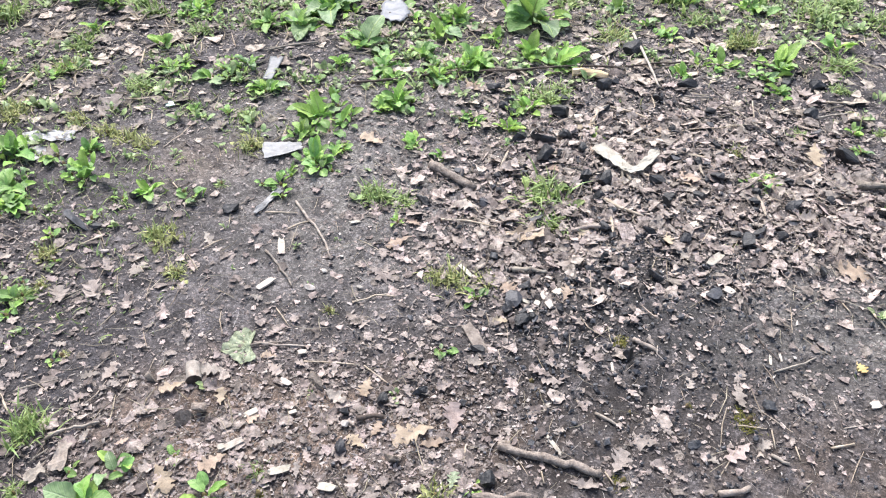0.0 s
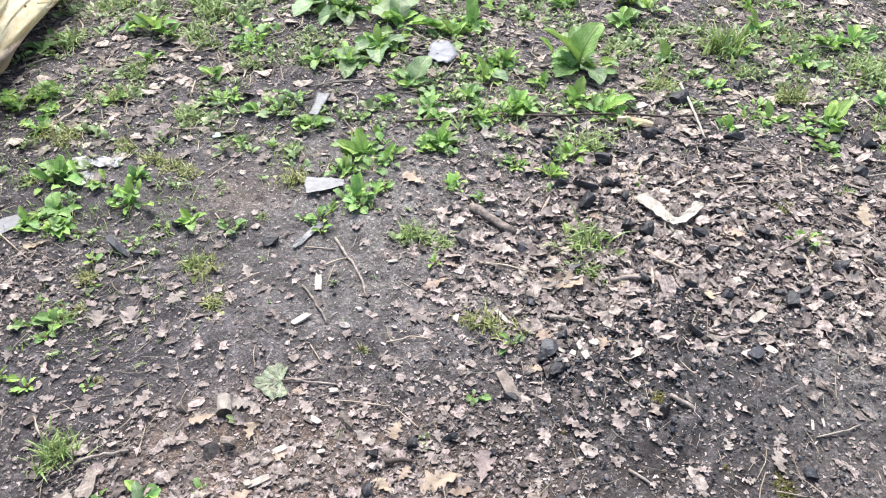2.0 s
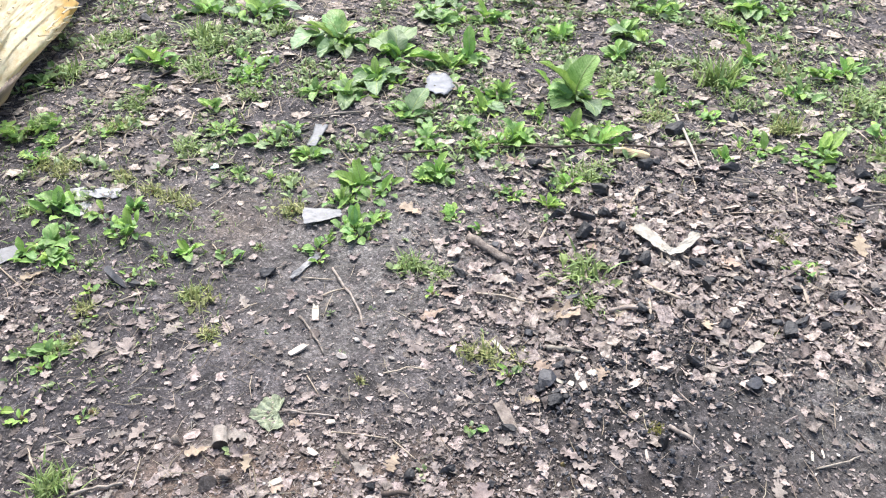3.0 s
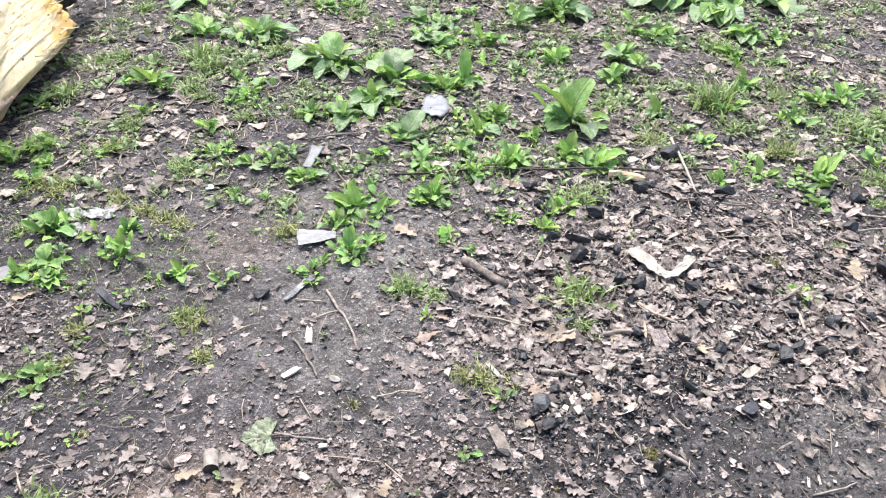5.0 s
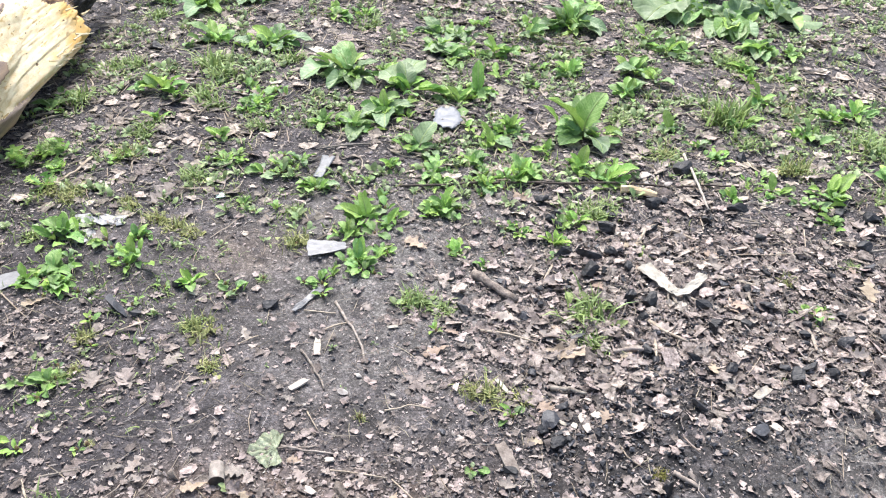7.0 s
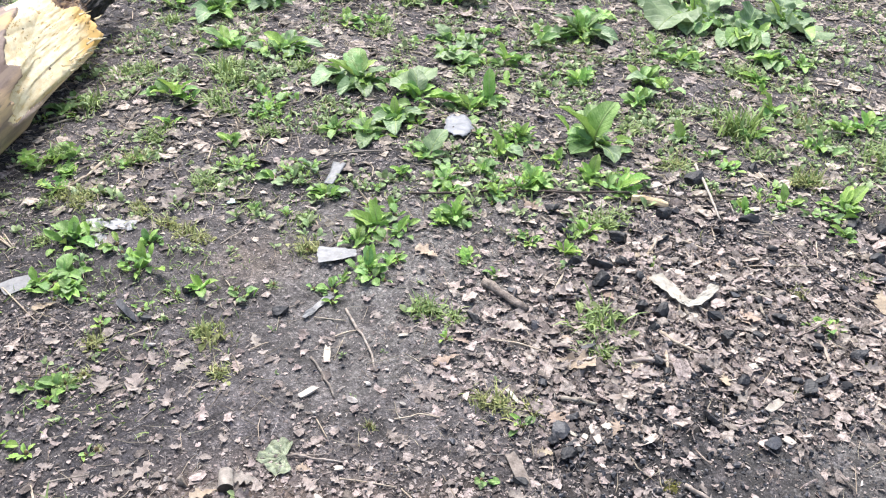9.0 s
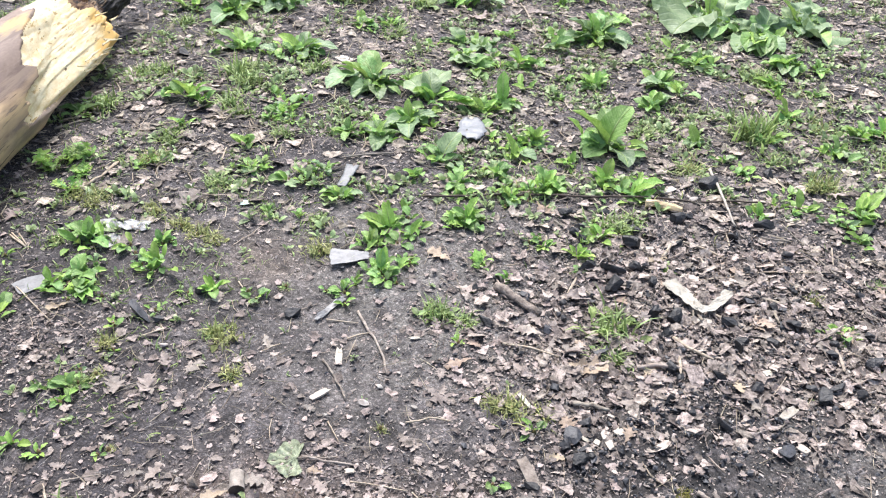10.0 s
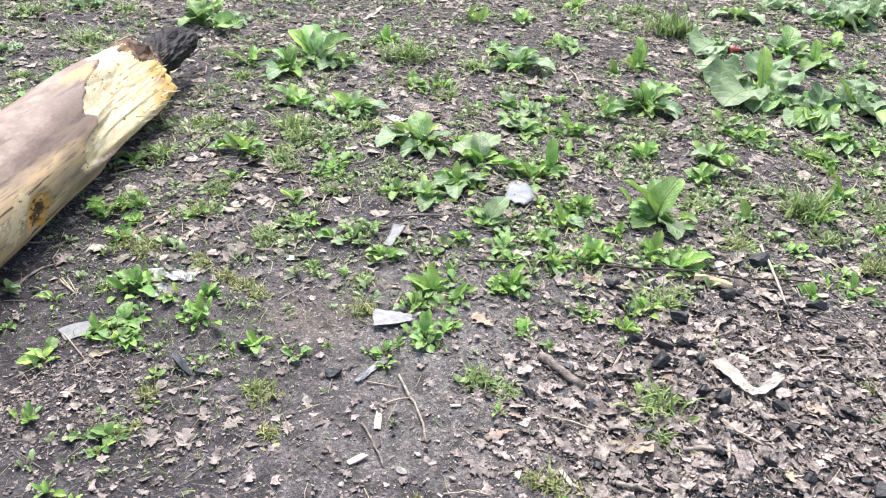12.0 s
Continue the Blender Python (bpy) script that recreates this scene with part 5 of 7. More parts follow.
# ---- things at their places ----
leafy("sage", -0.652, 3.572, [(-0.072, 0.115, 148, 3, 0.239, 1.2, "sage"), (0, 0, 142, 4, 0.167, 1, "sage"), (0, 0, 158, 4, 0.166, 1, "sage"), (0, 0, 94, 34, 0.192, 1, "young"), (0, 0, 26, 34, 0.182, 1, "dock"), (0, 0, 4, 34, 0.204, 1, "dock"), (0, 0, 8, 34, 0.113, 1.2, "dock"), (0, 0, -103, 48, 0.093, 1.2, "young"), (0, 0, -87, 34, 0.155, 1.3, "sage"), (0, 0, -100, 8, 0.121, 1, "young"), (0, 0, -171, 4, 0.156, 1.2, "sage"), (0, 0, -151, 6, 0.124, 1, "dock"), (0, 0, 80, 34, 0.101, 1, "sage")])
leafy("dock", -0.390, 3.444, [(0, 0, 64, 60, 0.088, 1.3, "dock"), (0, 0, 36, 8, 0.191, 1.4, "sage"), (0, 0, 15, 34, 0.152, 1.3, "sage"), (0, 0, -4, 8, 0.26, 1, "sage"), (0, 0, -103, 54, 0.048, 1, "young")])
leafy("dock", -0.447, 3.233, [(0, 0, 10, 60, 0.1, 1, "young"), (0, 0, 125, 5, 0.133, 1.2, "sage"), (0, 0, 88, 8, 0.115, 1, "dock"), (0, 0, 74, 34, 0.071, 1, "dock"), (0, 0, -33, 34, 0.075, 1, "young"), (0, 0, -74, 8, 0.125, 1.3, "sage"), (0, 0, -71, 34, 0.101, 1, "sage"), (0, 0, -171, 4, 0.164, 1.2, "sage"), (0, 0, -123, 24, 0.074, 1, "dock"), (0, 0, 118, 54, 0.055, 1, "young")])
leafy("dock", -0.539, 3.094, [(0, 0, 50, 8, 0.124, 1.2, "sage"), (0, 0, 35, 34, 0.09, 1, "dock"), (0, 0, 165, 5, 0.138, 1.2, "sage"), (0, 0, -178, 5, 0.128, 1, "sage"), (0, 0, -96, 21, 0.083, 1, "dock")])
leafy("young", -0.671, 3.100, [(0, 0, 49, 34, 0.067, 1, "young"), (0, 0, -2, 60, 0.068, 1, "dock"), (0, 0, -97, 57, 0.066, 1, "dock"), (0, 0, -180, 7, 0.097, 1, "dock")])
leafy("dock", -0.151, 3.382, [(0, 0, 77, 8, 0.217, 0.9, "young"), (0, 0, 68, 60, 0.099, 1.2, "young"), (0, 0, -33, 34, 0.084, 1, "young")])
leafy("dock", -0.072, 3.466, [(0, 0, 71, 60, 0.082, 1.2, "young"), (0, 0, 1, 60, 0.156, 1, "young"), (0, 0, -48, 60, 0.091, 1.2, "young"), (0, 0, -116, 7, 0.094, 1.2, "sage"), (0, 0, -103, 34, 0.076, 1, "young"), (0, 0, 134, 23, 0.076, 1, "dock")])
leafy("round", -0.199, 3.864, [(0, 0, 41, 8, 0.16, 1.5, "sage"), (0, 0, 94, 8, 0.163, 1.2, "sage"), (0, 0, -33, 34, 0.052, 1, "sage")])
leafy("sage", -0.287, 2.917, [(0, 0, -29, 34, 0.142, 1.3, "sage"), (0, 0, 42, 8, 0.084, 1.1, "sage"), (0, 0, -77, 8, 0.04, 1, "sage"), (0, 0, 49, 8, 0.104, 1, "dock"), (0, 0, 150, 12, 0.056, 1, "dock")])
leafy("dock", -0.213, 2.756, [(0, 0, 53, 34, 0.059, 1.2, "dock"), (0, 0, -7, 34, 0.059, 1.2, "dock"), (0, 0, -55, 34, 0.077, 1, "young"), (0, 0, 143, 10, 0.069, 1, "dock")])
leafy("dock", -0.175, 2.680, [(0, 0, 77, 8, 0.048, 1.2, "dock"), (0, 0, 23, 8, 0.067, 1.2, "dock"), (0, 0, -95, 34, 0.053, 1, "dock"), (0, 0, -137, 14, 0.049, 1, "dock")])
leafy("young", -0.153, 2.521, [(0, 0, 48, 60, 0.063, 1, "young"), (0, 0, -30, 60, 0.062, 1.3, "young"), (0, 0, -52, 60, 0.096, 1.2, "young"), (0, 0, -59, 34, 0.069, 1, "young"), (0, 0, 80, 8, 0.092, 1, "dock"), (0, 0, 122, 27, 0.067, 1, "dock")])
leafy("young", -0.208, 2.472, [(0, 0, -2, 60, 0.047, 1.2, "young"), (0, 0, 45, 8, 0.053, 1, "dock")])
leafy("dock", 0.110, 2.757, [(0, 0, 80, 60, 0.107, 1.2, "dock"), (0, 0, -4, 34, 0.093, 1, "dock"), (0, 0, -26, 34, 0.1, 1, "young"), (0, 0, -52, 34, 0.08, 1.2, "young"), (0, 0, -57, 8, 0.104, 1.2, "dock"), (0, 0, -142, 12, 0.056, 1, "dock"), (0, 0, 175, 11, 0.062, 1, "dock"), (0, 0, -105, 8, 0.085, 1, "dock"), (0, 0, -24, 60, 0.075, 1, "young")])
leafy("young", -0.016, 2.681, [(0, 0, 112, 58, 0.082, 1, "young"), (0, 0, 12, 34, 0.056, 1, "young"), (0, 0, -112, 34, 0.038, 1, "dock"), (0, 0, -168, 8, 0.085, 1.2, "sage")])
leafy("young", -0.071, 2.858, [(0, 0, 69, 34, 0.053, 1, "young"), (0, 0, 8, 60, 0.047, 1, "young"), (0, 0, -28, 34, 0.07, 1, "dock"), (0, 0, -52, 8, 0.087, 1, "dock")])
leafy("young", -0.013, 3.059, [(0, 0, 57, 60, 0.094, 1, "young"), (0, 0, -39, 60, 0.041, 1, "young"), (0, 0, -134, 6, 0.116, 1.2, "sage"), (0, 0, -166, 18, 0.097, 1, "young")])
leafy("young", 0.064, 3.141, [(0, 0, 98, 60, 0.079, 1.2, "dock"), (0, 0, 8, 60, 0.077, 1, "young"), (0, 0, -49, 60, 0.086, 1.2, "young"), (0, 0, -64, 34, 0.092, 1, "young")])
leafy("dock", 0.358, 3.109, [(0, 0, -49, 60, 0.198, 1.5, "dock"), (0, 0, 6, 34, 0.196, 1, "dock"), (0, 0, 51, 34, 0.168, 1.5, "dock"), (0, 0, 109, 48, 0.229, 1, "young"), (0, 0, 64, 8, 0.131, 1.3, "dock"), (0, 0, 134, 5, 0.145, 1.6, "dock"), (0, 0, -151, 4, 0.184, 1.4, "sage"), (0, 0, 96, 8, 0.116, 1, "dock"), (0, 0, -57, 60, 0.077, 1, "dock"), (0, 0, -67, 34, 0.082, 1, "sage")])
leafy("young", 0.331, 2.839, [(0, 0, -22, 60, 0.1, 1.3, "young"), (0, 0, 79, 34, 0.075, 1.2, "young"), (0, 0, 53, 60, 0.082, 1, "young"), (0, 0, 168, 9, 0.078, 1, "young"), (0, 0, -56, 60, 0.054, 1, "young")])
leafy("young", 0.424, 2.770, [(0, 0, 40, 34, 0.049, 1, "young"), (0, 0, -37, 34, 0.09, 1, "young"), (0, 0, -81, 34, 0.092, 1, "young"), (0, 0, -56, 8, 0.157, 1, "young"), (0, 0, -70, 8, 0.045, 1, "dock")])
leafy("young", 0.717, 3.206, [(0, 0, 17, 60, 0.089, 1.4, "young"), (0, 0, -59, 60, 0.045, 1, "young"), (0, 0, 105, 8, 0.068, 1.2, "sage"), (0, 0, -73, 8, 0.046, 1, "sage")])
leafy("young", 0.208, 2.974, [(0, 0, -12, 60, 0.06, 1.2, "young"), (0, 0, 152, 29, 0.062, 1, "young")])
leafy("dock", 0.579, 3.529, [(0, 0, -10, 60, 0.084, 1.4, "young"), (0, 0, 54, 34, 0.078, 1.2, "dock"), (0, 0, -44, 8, 0.141, 1, "sage"), (0, 0, 148, 10, 0.07, 1, "dock"), (0, 0, -40, 34, 0.089, 1, "dock")])
leafy("young", -0.408, 2.419, [(0, 0, 90, 34, 0.109, 1.2, "young"), (0, 0, 24, 60, 0.102, 1.2, "young"), (0, 0, -35, 34, 0.048, 1.2, "dock"), (0, 0, -104, 31, 0.058, 1.2, "dock"), (0, 0, 80, 8, 0.041, 1, "dock"), (0, 0, -168, 10, 0.066, 1, "dock"), (0, 0, 89, 14, 0.124, 1, "dock")])
leafy("young", -0.456, 2.326, [(0, 0, -43, 60, 0.064, 1.2, "young"), (0, 0, 58, 34, 0.064, 1.2, "dock"), (0, 0, 25, 34, 0.076, 1, "dock")])
leafy("young", -0.400, 2.182, [(0, 0, 0, 60, 0.088, 1, "young"), (0, 0, 80, 8, 0.044, 1.3, "dock"), (0, 0, -103, 8, 0.056, 1.2, "dock"), (0, 0, 27, 60, 0.08, 1, "dock")])
leafy("young", -0.332, 2.381, [(0, 0, -47, 60, 0.079, 1, "young"), (0, 0, 67, 8, 0.033, 1, "sage"), (0, 0, -95, 8, 0.023, 1.2, "sage")])
leafy("round", -0.328, 2.249, [(0, 0, -43, 8, 0.048, 1.4, "young"), (0, 0, 66, 34, 0.021, 1, "dock")])
leafy("round", -0.093, 2.265, [(0, 0, 25, 34, 0.058, 1.8, "young"), (0, 0, 62, 8, 0.028, 1, "young")])
leafy("young", -0.376, 2.533, [(0, 0, 20, 60, 0.053, 1, "young"), (0, 0, -84, 34, 0.021, 1, "young")])
leafy("young", -1.365, 2.220, [(0, 0, 15, 60, 0.085, 1.4, "young"), (0, 0, -23, 60, 0.074, 1, "dock"), (0, 0, 88, 34, 0.093, 1.1, "dock"), (0, 0, 67, 34, 0.089, 1, "dock"), (0, 0, -98, 8, 0.057, 1.1, "dock"), (0, 0, -114, 7, 0.094, 1, "dock")])
leafy("young", -1.316, 2.042, [(0, 0, 13, 34, 0.073, 1.5, "dock"), (0, 0, 34, 34, 0.063, 1, "dock"), (0, 0, 135, 14, 0.05, 1, "dock"), (0, 0, -107, 8, 0.066, 1.2, "dock"), (0, 0, 61, 8, 0.053, 1, "dock")])
leafy("young", -1.381, 1.991, [(0, 0, 3, 60, 0.059, 1.5, "young"), (0, 0, 178, 15, 0.045, 1, "dock"), (0, 0, -133, 10, 0.068, 1, "dock")])
leafy("young", -1.290, 1.974, [(0, 0, 128, 15, 0.047, 1, "young"), (0, 0, -61, 8, 0.045, 1, "young"), (0, 0, -145, 9, 0.079, 1, "young"), (0, 0, -122, 8, 0.082, 1, "young"), (0, 0, 70, 8, 0.044, 1, "young")])
leafy("young", -1.099, 2.127, [(0, 0, 82, 34, 0.058, 1.2, "young"), (0, 0, -11, 60, 0.071, 1.2, "young"), (0, 0, 9, 60, 0.078, 1, "young")])
leafy("young", -1.128, 2.233, [(0, 0, 26, 60, 0.054, 1, "dock"), (0, 0, -47, 34, 0.06, 1.3, "young"), (0, 0, -52, 8, 0.023, 1, "young"), (0, 0, -48, 8, 0.051, 1, "dock")])
leafy("round", 1.221, 2.725, [(0, 0, -5, 34, 0.083, 1.7, "young"), (0, 0, -52, 34, 0.135, 1.1, "young"), (0, 0, -32, 34, 0.116, 1, "young"), (0, 0, -64, 8, 0.069, 1.4, "young"), (0, 0, 53, 8, 0.041, 1, "dock")])
leafy("young", 1.181, 2.569, [(0, 0, 87, 34, 0.078, 1, "young"), (0, 0, -61, 8, 0.042, 1, "young"), (0, 0, 85, 34, 0.041, 1, "dock")])
leafy("young", 0.863, 2.690, [(0, 0, 20, 60, 0.059, 1.4, "young"), (0, 0, -38, 60, 0.037, 1, "young")])
leafy("young", 1.021, 2.768, [(0, 0, 15, 60, 0.08, 1.2, "young"), (0, 0, 151, 10, 0.071, 1.2, "dock"), (0, 0, -146, 17, 0.04, 1, "dock")])
leafy("young", 1.142, 3.519, [(0, 0, -99, 34, 0.085, 1.2, "young"), (0, 0, 92, 50, 0.084, 1, "young"), (0, 0, 54, 60, 0.111, 1, "young"), (0, 0, 145, 11, 0.064, 1, "young")])
leafy("young", 1.008, 3.245, [(0, 0, -89, 34, 0.111, 1.3, "young"), (0, 0, 53, 34, 0.036, 1, "dock")])
leafy("young", 1.266, 3.231, [(0, 0, 44, 60, 0.085, 1.3, "dock"), (0, 0, -179, 18, 0.098, 1.2, "young"), (0, 0, -136, 8, 0.087, 1.2, "sage"), (0, 0, 51, 34, 0.064, 1, "dock")])
leafy("young", 1.411, 3.375, [(0, 0, 89, 19, 0.092, 1.2, "dock"), (0, 0, -29, 34, 0.065, 1, "young"), (0, 0, 10, 34, 0.083, 1, "dock"), (0, 0, 172, 10, 0.066, 1, "young")])
leafy("young", 1.516, 3.415, [(0, 0, -33, 34, 0.087, 1.4, "young"), (0, 0, 20, 60, 0.08, 1, "young"), (0, 0, -74, 34, 0.08, 1, "young"), (0, 0, 171, 7, 0.093, 1, "young")])
leafy("young", 0.861, 3.002, [(0, 0, 85, 8, 0.038, 1, "young"), (0, 0, -2, 34, 0.049, 1, "young"), (0, 0, -56, 8, 0.078, 1, "young"), (0, 0, -39, 34, 0.045, 1, "young")])
leafy("broad", 0.964, 4.594, [(-0.002, 0.373, 94, 8, 0.31, 0.9, "broad"), (0.019, 0.341, 123, 2, 0.34, 0.9, "broad"), (0.027, 0.223, -22, 8, 0.339, 1.2, "broad"), (-0.018, 0.122, 149, 2, 0.36, 1.4, "broad"), (-0.005, 0.066, 38, 8, 0.145, 1.1, "broad"), (0, 0, 170, 3, 0.23, 1.3, "sage"), (0.031, 0.11, 8, 60, 0.26, 0.9, "young"), (0.047, 0.08, -172, 4, 0.191, 1, "sage")])
leafy("broad", 1.033, 4.572, [(0, 0, 48, 60, 0.132, 1.3, "young"), (0.013, 0.062, -23, 34, 0.199, 1.2, "broad"), (0.034, 0.118, -28, 8, 0.296, 1.1, "broad"), (0, 0, 165, 3, 0.211, 1, "dock"), (0, 0, -62, 8, 0.07, 1, "dock"), (0, 0, -15, 34, 0.133, 1.2, "sage"), (0, 0, 43, 34, 0.094, 1, "sage")])
leafy("broad", 1.200, 4.436, [(0.028, 0.054, -3, 34, 0.187, 1.7, "broad"), (-0.007, 0.021, 57, 34, 0.142, 1.3, "broad"), (0.046, 0.09, -55, 34, 0.14, 1.3, "broad"), (0, 0, 90, 8, 0.1, 1, "sage"), (0, 0, 148, 2, 0.26, 1.3, "sage"), (0, 0, 161, 3, 0.241, 1, "dock"), (0, 0, 176, 8, 0.212, 1, "dock"), (0, 0, -147, 16, 0.11, 1.2, "dock"), (0, 0, -108, 13, 0.132, 1, "sage"), (0, 0, 178, 2, 0.26, 1, "dock"), (0, 0, -157, 3, 0.202, 1.2, "sage"), (0, 0, 159, 16, 0.26, 1, "young"), (0, 0, 148, 7, 0.255, 1.2, "dock"), (0, 0, 170, 9, 0.192, 1.2, "sage"), (0, 0, -172, 3, 0.256, 1, "dock"), (0, 0, 11, 34, 0.115, 1.3, "sage")])
leafy("broad", 1.442, 4.660, [(0, 0, 28, 34, 0.131, 1.2, "sage"), (0, 0, -26, 34, 0.172, 1.3, "broad"), (0.063, 0.169, -54, 8, 0.181, 1.4, "broad"), (0, 0, 147, 7, 0.092, 1.3, "dock"), (0, 0, 84, 56, 0.184, 0.8, "young"), (0, 0, 84, 8, 0.09, 1, "dock"), (0, 0, -180, 4, 0.166, 1.2, "sage"), (0, 0, -12, 34, 0.106, 1.2, "dock"), (0, 0, -90, 34, 0.088, 1, "sage")])
leafy("broad", 1.526, 4.626, [(-0.006, 0.023, -177, 2, 0.302, 1.4, "broad"), (0.062, 0.099, 144, 3, 0.256, 1.3, "sage"), (0, 0, -118, 7, 0.099, 1.1, "broad"), (0, 0, -9, 34, 0.1, 1, "dock"), (0, 0, -55, 34, 0.071, 1.2, "sage"), (0, 0, 177, 4, 0.26, 1, "young")])
leafy("sage", 1.286, 4.101, [(0.021, -0.021, -122, 10, 0.071, 1.7, "sage"), (0, 0, 148, 5, 0.148, 1.2, "sage"), (0, 0, 29, 34, 0.064, 1, "dock"), (0, 0, -32, 34, 0.072, 1.2, "dock"), (0, 0, 136, 22, 0.154, 1, "young"), (0, 0, -95, 60, 0.096, 1, "sage"), (0, 0, 168, 5, 0.149, 1, "dock"), (0, 0, 118, 6, 0.112, 1, "dock")])
leafy("young", 1.164, 3.865, [(0, 0, 45, 34, 0.032, 1, "young"), (0, 0, 168, 9, 0.081, 1.3, "young"), (0, 0, 91, 52, 0.073, 1, "young"), (0, 0, 97, 34, 0.083, 1, "young"), (0, 0, 89, 17, 0.104, 1, "young")])
leafy("young", 1.421, 4.070, [(0, 0, 47, 60, 0.064, 1, "young"), (0, 0, 78, 34, 0.048, 1, "young"), (0, 0, -25, 34, 0.055, 1, "dock"), (0, 0, 164, 6, 0.116, 1, "young")])
leafy("dock", 1.242, 5.457, [(0, 0, 39, 34, 0.158, 1.6, "sage"), (0, 0, -18, 34, 0.229, 1.2, "dock"), (0, 0, 128, 10, 0.069, 1, "young"), (0, 0, -96, 34, 0.103, 1, "sage"), (0, 0, -83, 34, 0.166, 1, "dock"), (0, 0, -19, 34, 0.128, 1.2, "sage"), (0, 0, -98, 8, 0.074, 1, "dock")])
leafy("dock", 1.399, 5.322, [(0, 0, -9, 60, 0.16, 1.2, "young"), (0, 0, 140, 5, 0.15, 1, "dock"), (0, 0, 158, 3, 0.226, 1, "dock"), (0, 0, -125, 6, 0.108, 1.3, "sage"), (0, 0, -127, 4, 0.177, 1, "sage"), (0, 0, 106, 29, 0.144, 1.2, "sage"), (0, 0, 22, 34, 0.083, 1, "dock"), (0, 0, -54, 34, 0.091, 1, "young"), (0, 0, -51, 8, 0.195, 1, "young")])
leafy("young", 1.602, 5.711, [(0, 0, -27, 34, 0.152, 1.4, "young"), (0, 0, 18, 34, 0.102, 1, "dock"), (0, 0, -81, 17, 0.101, 1, "sage"), (0, 0, 72, 8, 0.057, 1, "sage"), (0, 0, -47, 60, 0.059, 1, "young")])
leafy("sage", 1.659, 5.295, [(0, 0, 30, 34, 0.091, 1, "sage"), (0, 0, -28, 34, 0.086, 1, "young"), (0, 0, -59, 8, 0.076, 1, "sage"), (0, 0, 146, 7, 0.098, 1, "sage")])
leafy("sage", 1.686, 6.197, [(0, 0, 6, 34, 0.127, 1.4, "broad"), (0, 0, 74, 8, 0.077, 1, "sage"), (0, 0, -58, 8, 0.146, 1.2, "sage"), (0, 0, -42, 8, 0.354, 1.2, "broad"), (0, 0, -64, 8, 0.36, 1.1, "broad"), (0, 0, -35, 34, 0.154, 1, "sage"), (0, 0, -100, 8, 0.227, 1, "dock")])
leafy("dock", 1.073, 6.252, [(0, 0, 106, 11, 0.154, 1, "young"), (0, 0, 102, 33, 0.084, 1, "dock"), (0, 0, -163, 4, 0.172, 1, "sage"), (0, 0, -150, 3, 0.241, 1.2, "sage"), (0, 0, 130, 2, 0.26, 1, "sage"), (0, 0, -16, 34, 0.078, 1, "dock"), (0, 0, -96, 19, 0.093, 1, "sage")])
leafy("broad", 0.870, 5.544, [(-0.004, 0.022, 149, 2, 0.36, 1.2, "broad"), (0, 0, 42, 34, 0.054, 0.9, "broad"), (0, 0, 151, 3, 0.205, 1.1, "broad")])
leafy("sage", -1.439, 4.522, [(0, 0, 78, 14, 0.12, 1.4, "sage"), (0, 0, 10, 34, 0.212, 1.5, "sage"), (0, 0, -47, 34, 0.138, 1.4, "sage"), (0, 0, 58, 34, 0.25, 1.1, "young"), (0, 0, 33, 34, 0.254, 1, "dock"), (0, 0, -81, 8, 0.169, 1, "young"), (0, 0, -68, 34, 0.26, 1, "dock"), (0, 0, 32, 34, 0.154, 1.3, "dock")])
leafy("broad", -1.271, 4.523, [(0, 0, 138, 4, 0.183, 1, "broad"), (0, 0, -109, 7, 0.106, 1, "sage"), (0, 0, 68, 60, 0.09, 1, "young")])
leafy("dock", -1.546, 4.349, [(0, 0, 84, 60, 0.132, 1.1, "dock"), (0, 0, 25, 60, 0.149, 1, "dock"), (0, 0, 74, 34, 0.156, 1, "dock"), (0, 0, 146, 6, 0.12, 1.2, "dock"), (0, 0, 105, 8, 0.151, 1, "sage"), (0, 0, 160, 3, 0.199, 1.2, "sage"), (0, 0, -29, 60, 0.112, 1, "dock"), (0, 0, -135, 4, 0.166, 1, "young")])
leafy("dock", -1.369, 3.896, [(0, 0, 88, 34, 0.153, 1, "dock"), (0, 0, 54, 34, 0.106, 1, "young"), (0, 0, 3, 8, 0.138, 1.2, "young"), (0, 0, -19, 8, 0.156, 1, "dock"), (0, 0, 28, 34, 0.132, 1, "young"), (0, 0, -54, 8, 0.074, 1, "dock")])
leafy("dock", -1.067, 3.896, [(0, 0, 74, 34, 0.141, 1.3, "young"), (0, 0, 24, 34, 0.1, 1, "dock"), (0, 0, -14, 34, 0.122, 1.2, "sage"), (0, 0, -118, 5, 0.136, 1.3, "dock"), (0, 0, -81, 8, 0.187, 1, "sage"), (0, 0, 88, 34, 0.058, 1, "dock"), (0, 0, -158, 5, 0.135, 1, "sage"), (0, 0, -76, 34, 0.107, 1, "dock")])
leafy("sage", -1.173, 3.837, [(0, 0, 59, 8, 0.122, 1.4, "sage"), (0, 0, 44, 8, 0.071, 1, "sage")])
leafy("young", -1.137, 4.976, [(0, 0, 81, 20, 0.086, 1, "young"), (0, 0, 13, 60, 0.114, 1, "young"), (0, 0, -37, 60, 0.104, 1, "young"), (0, 0, 38, 34, 0.095, 1, "young")])
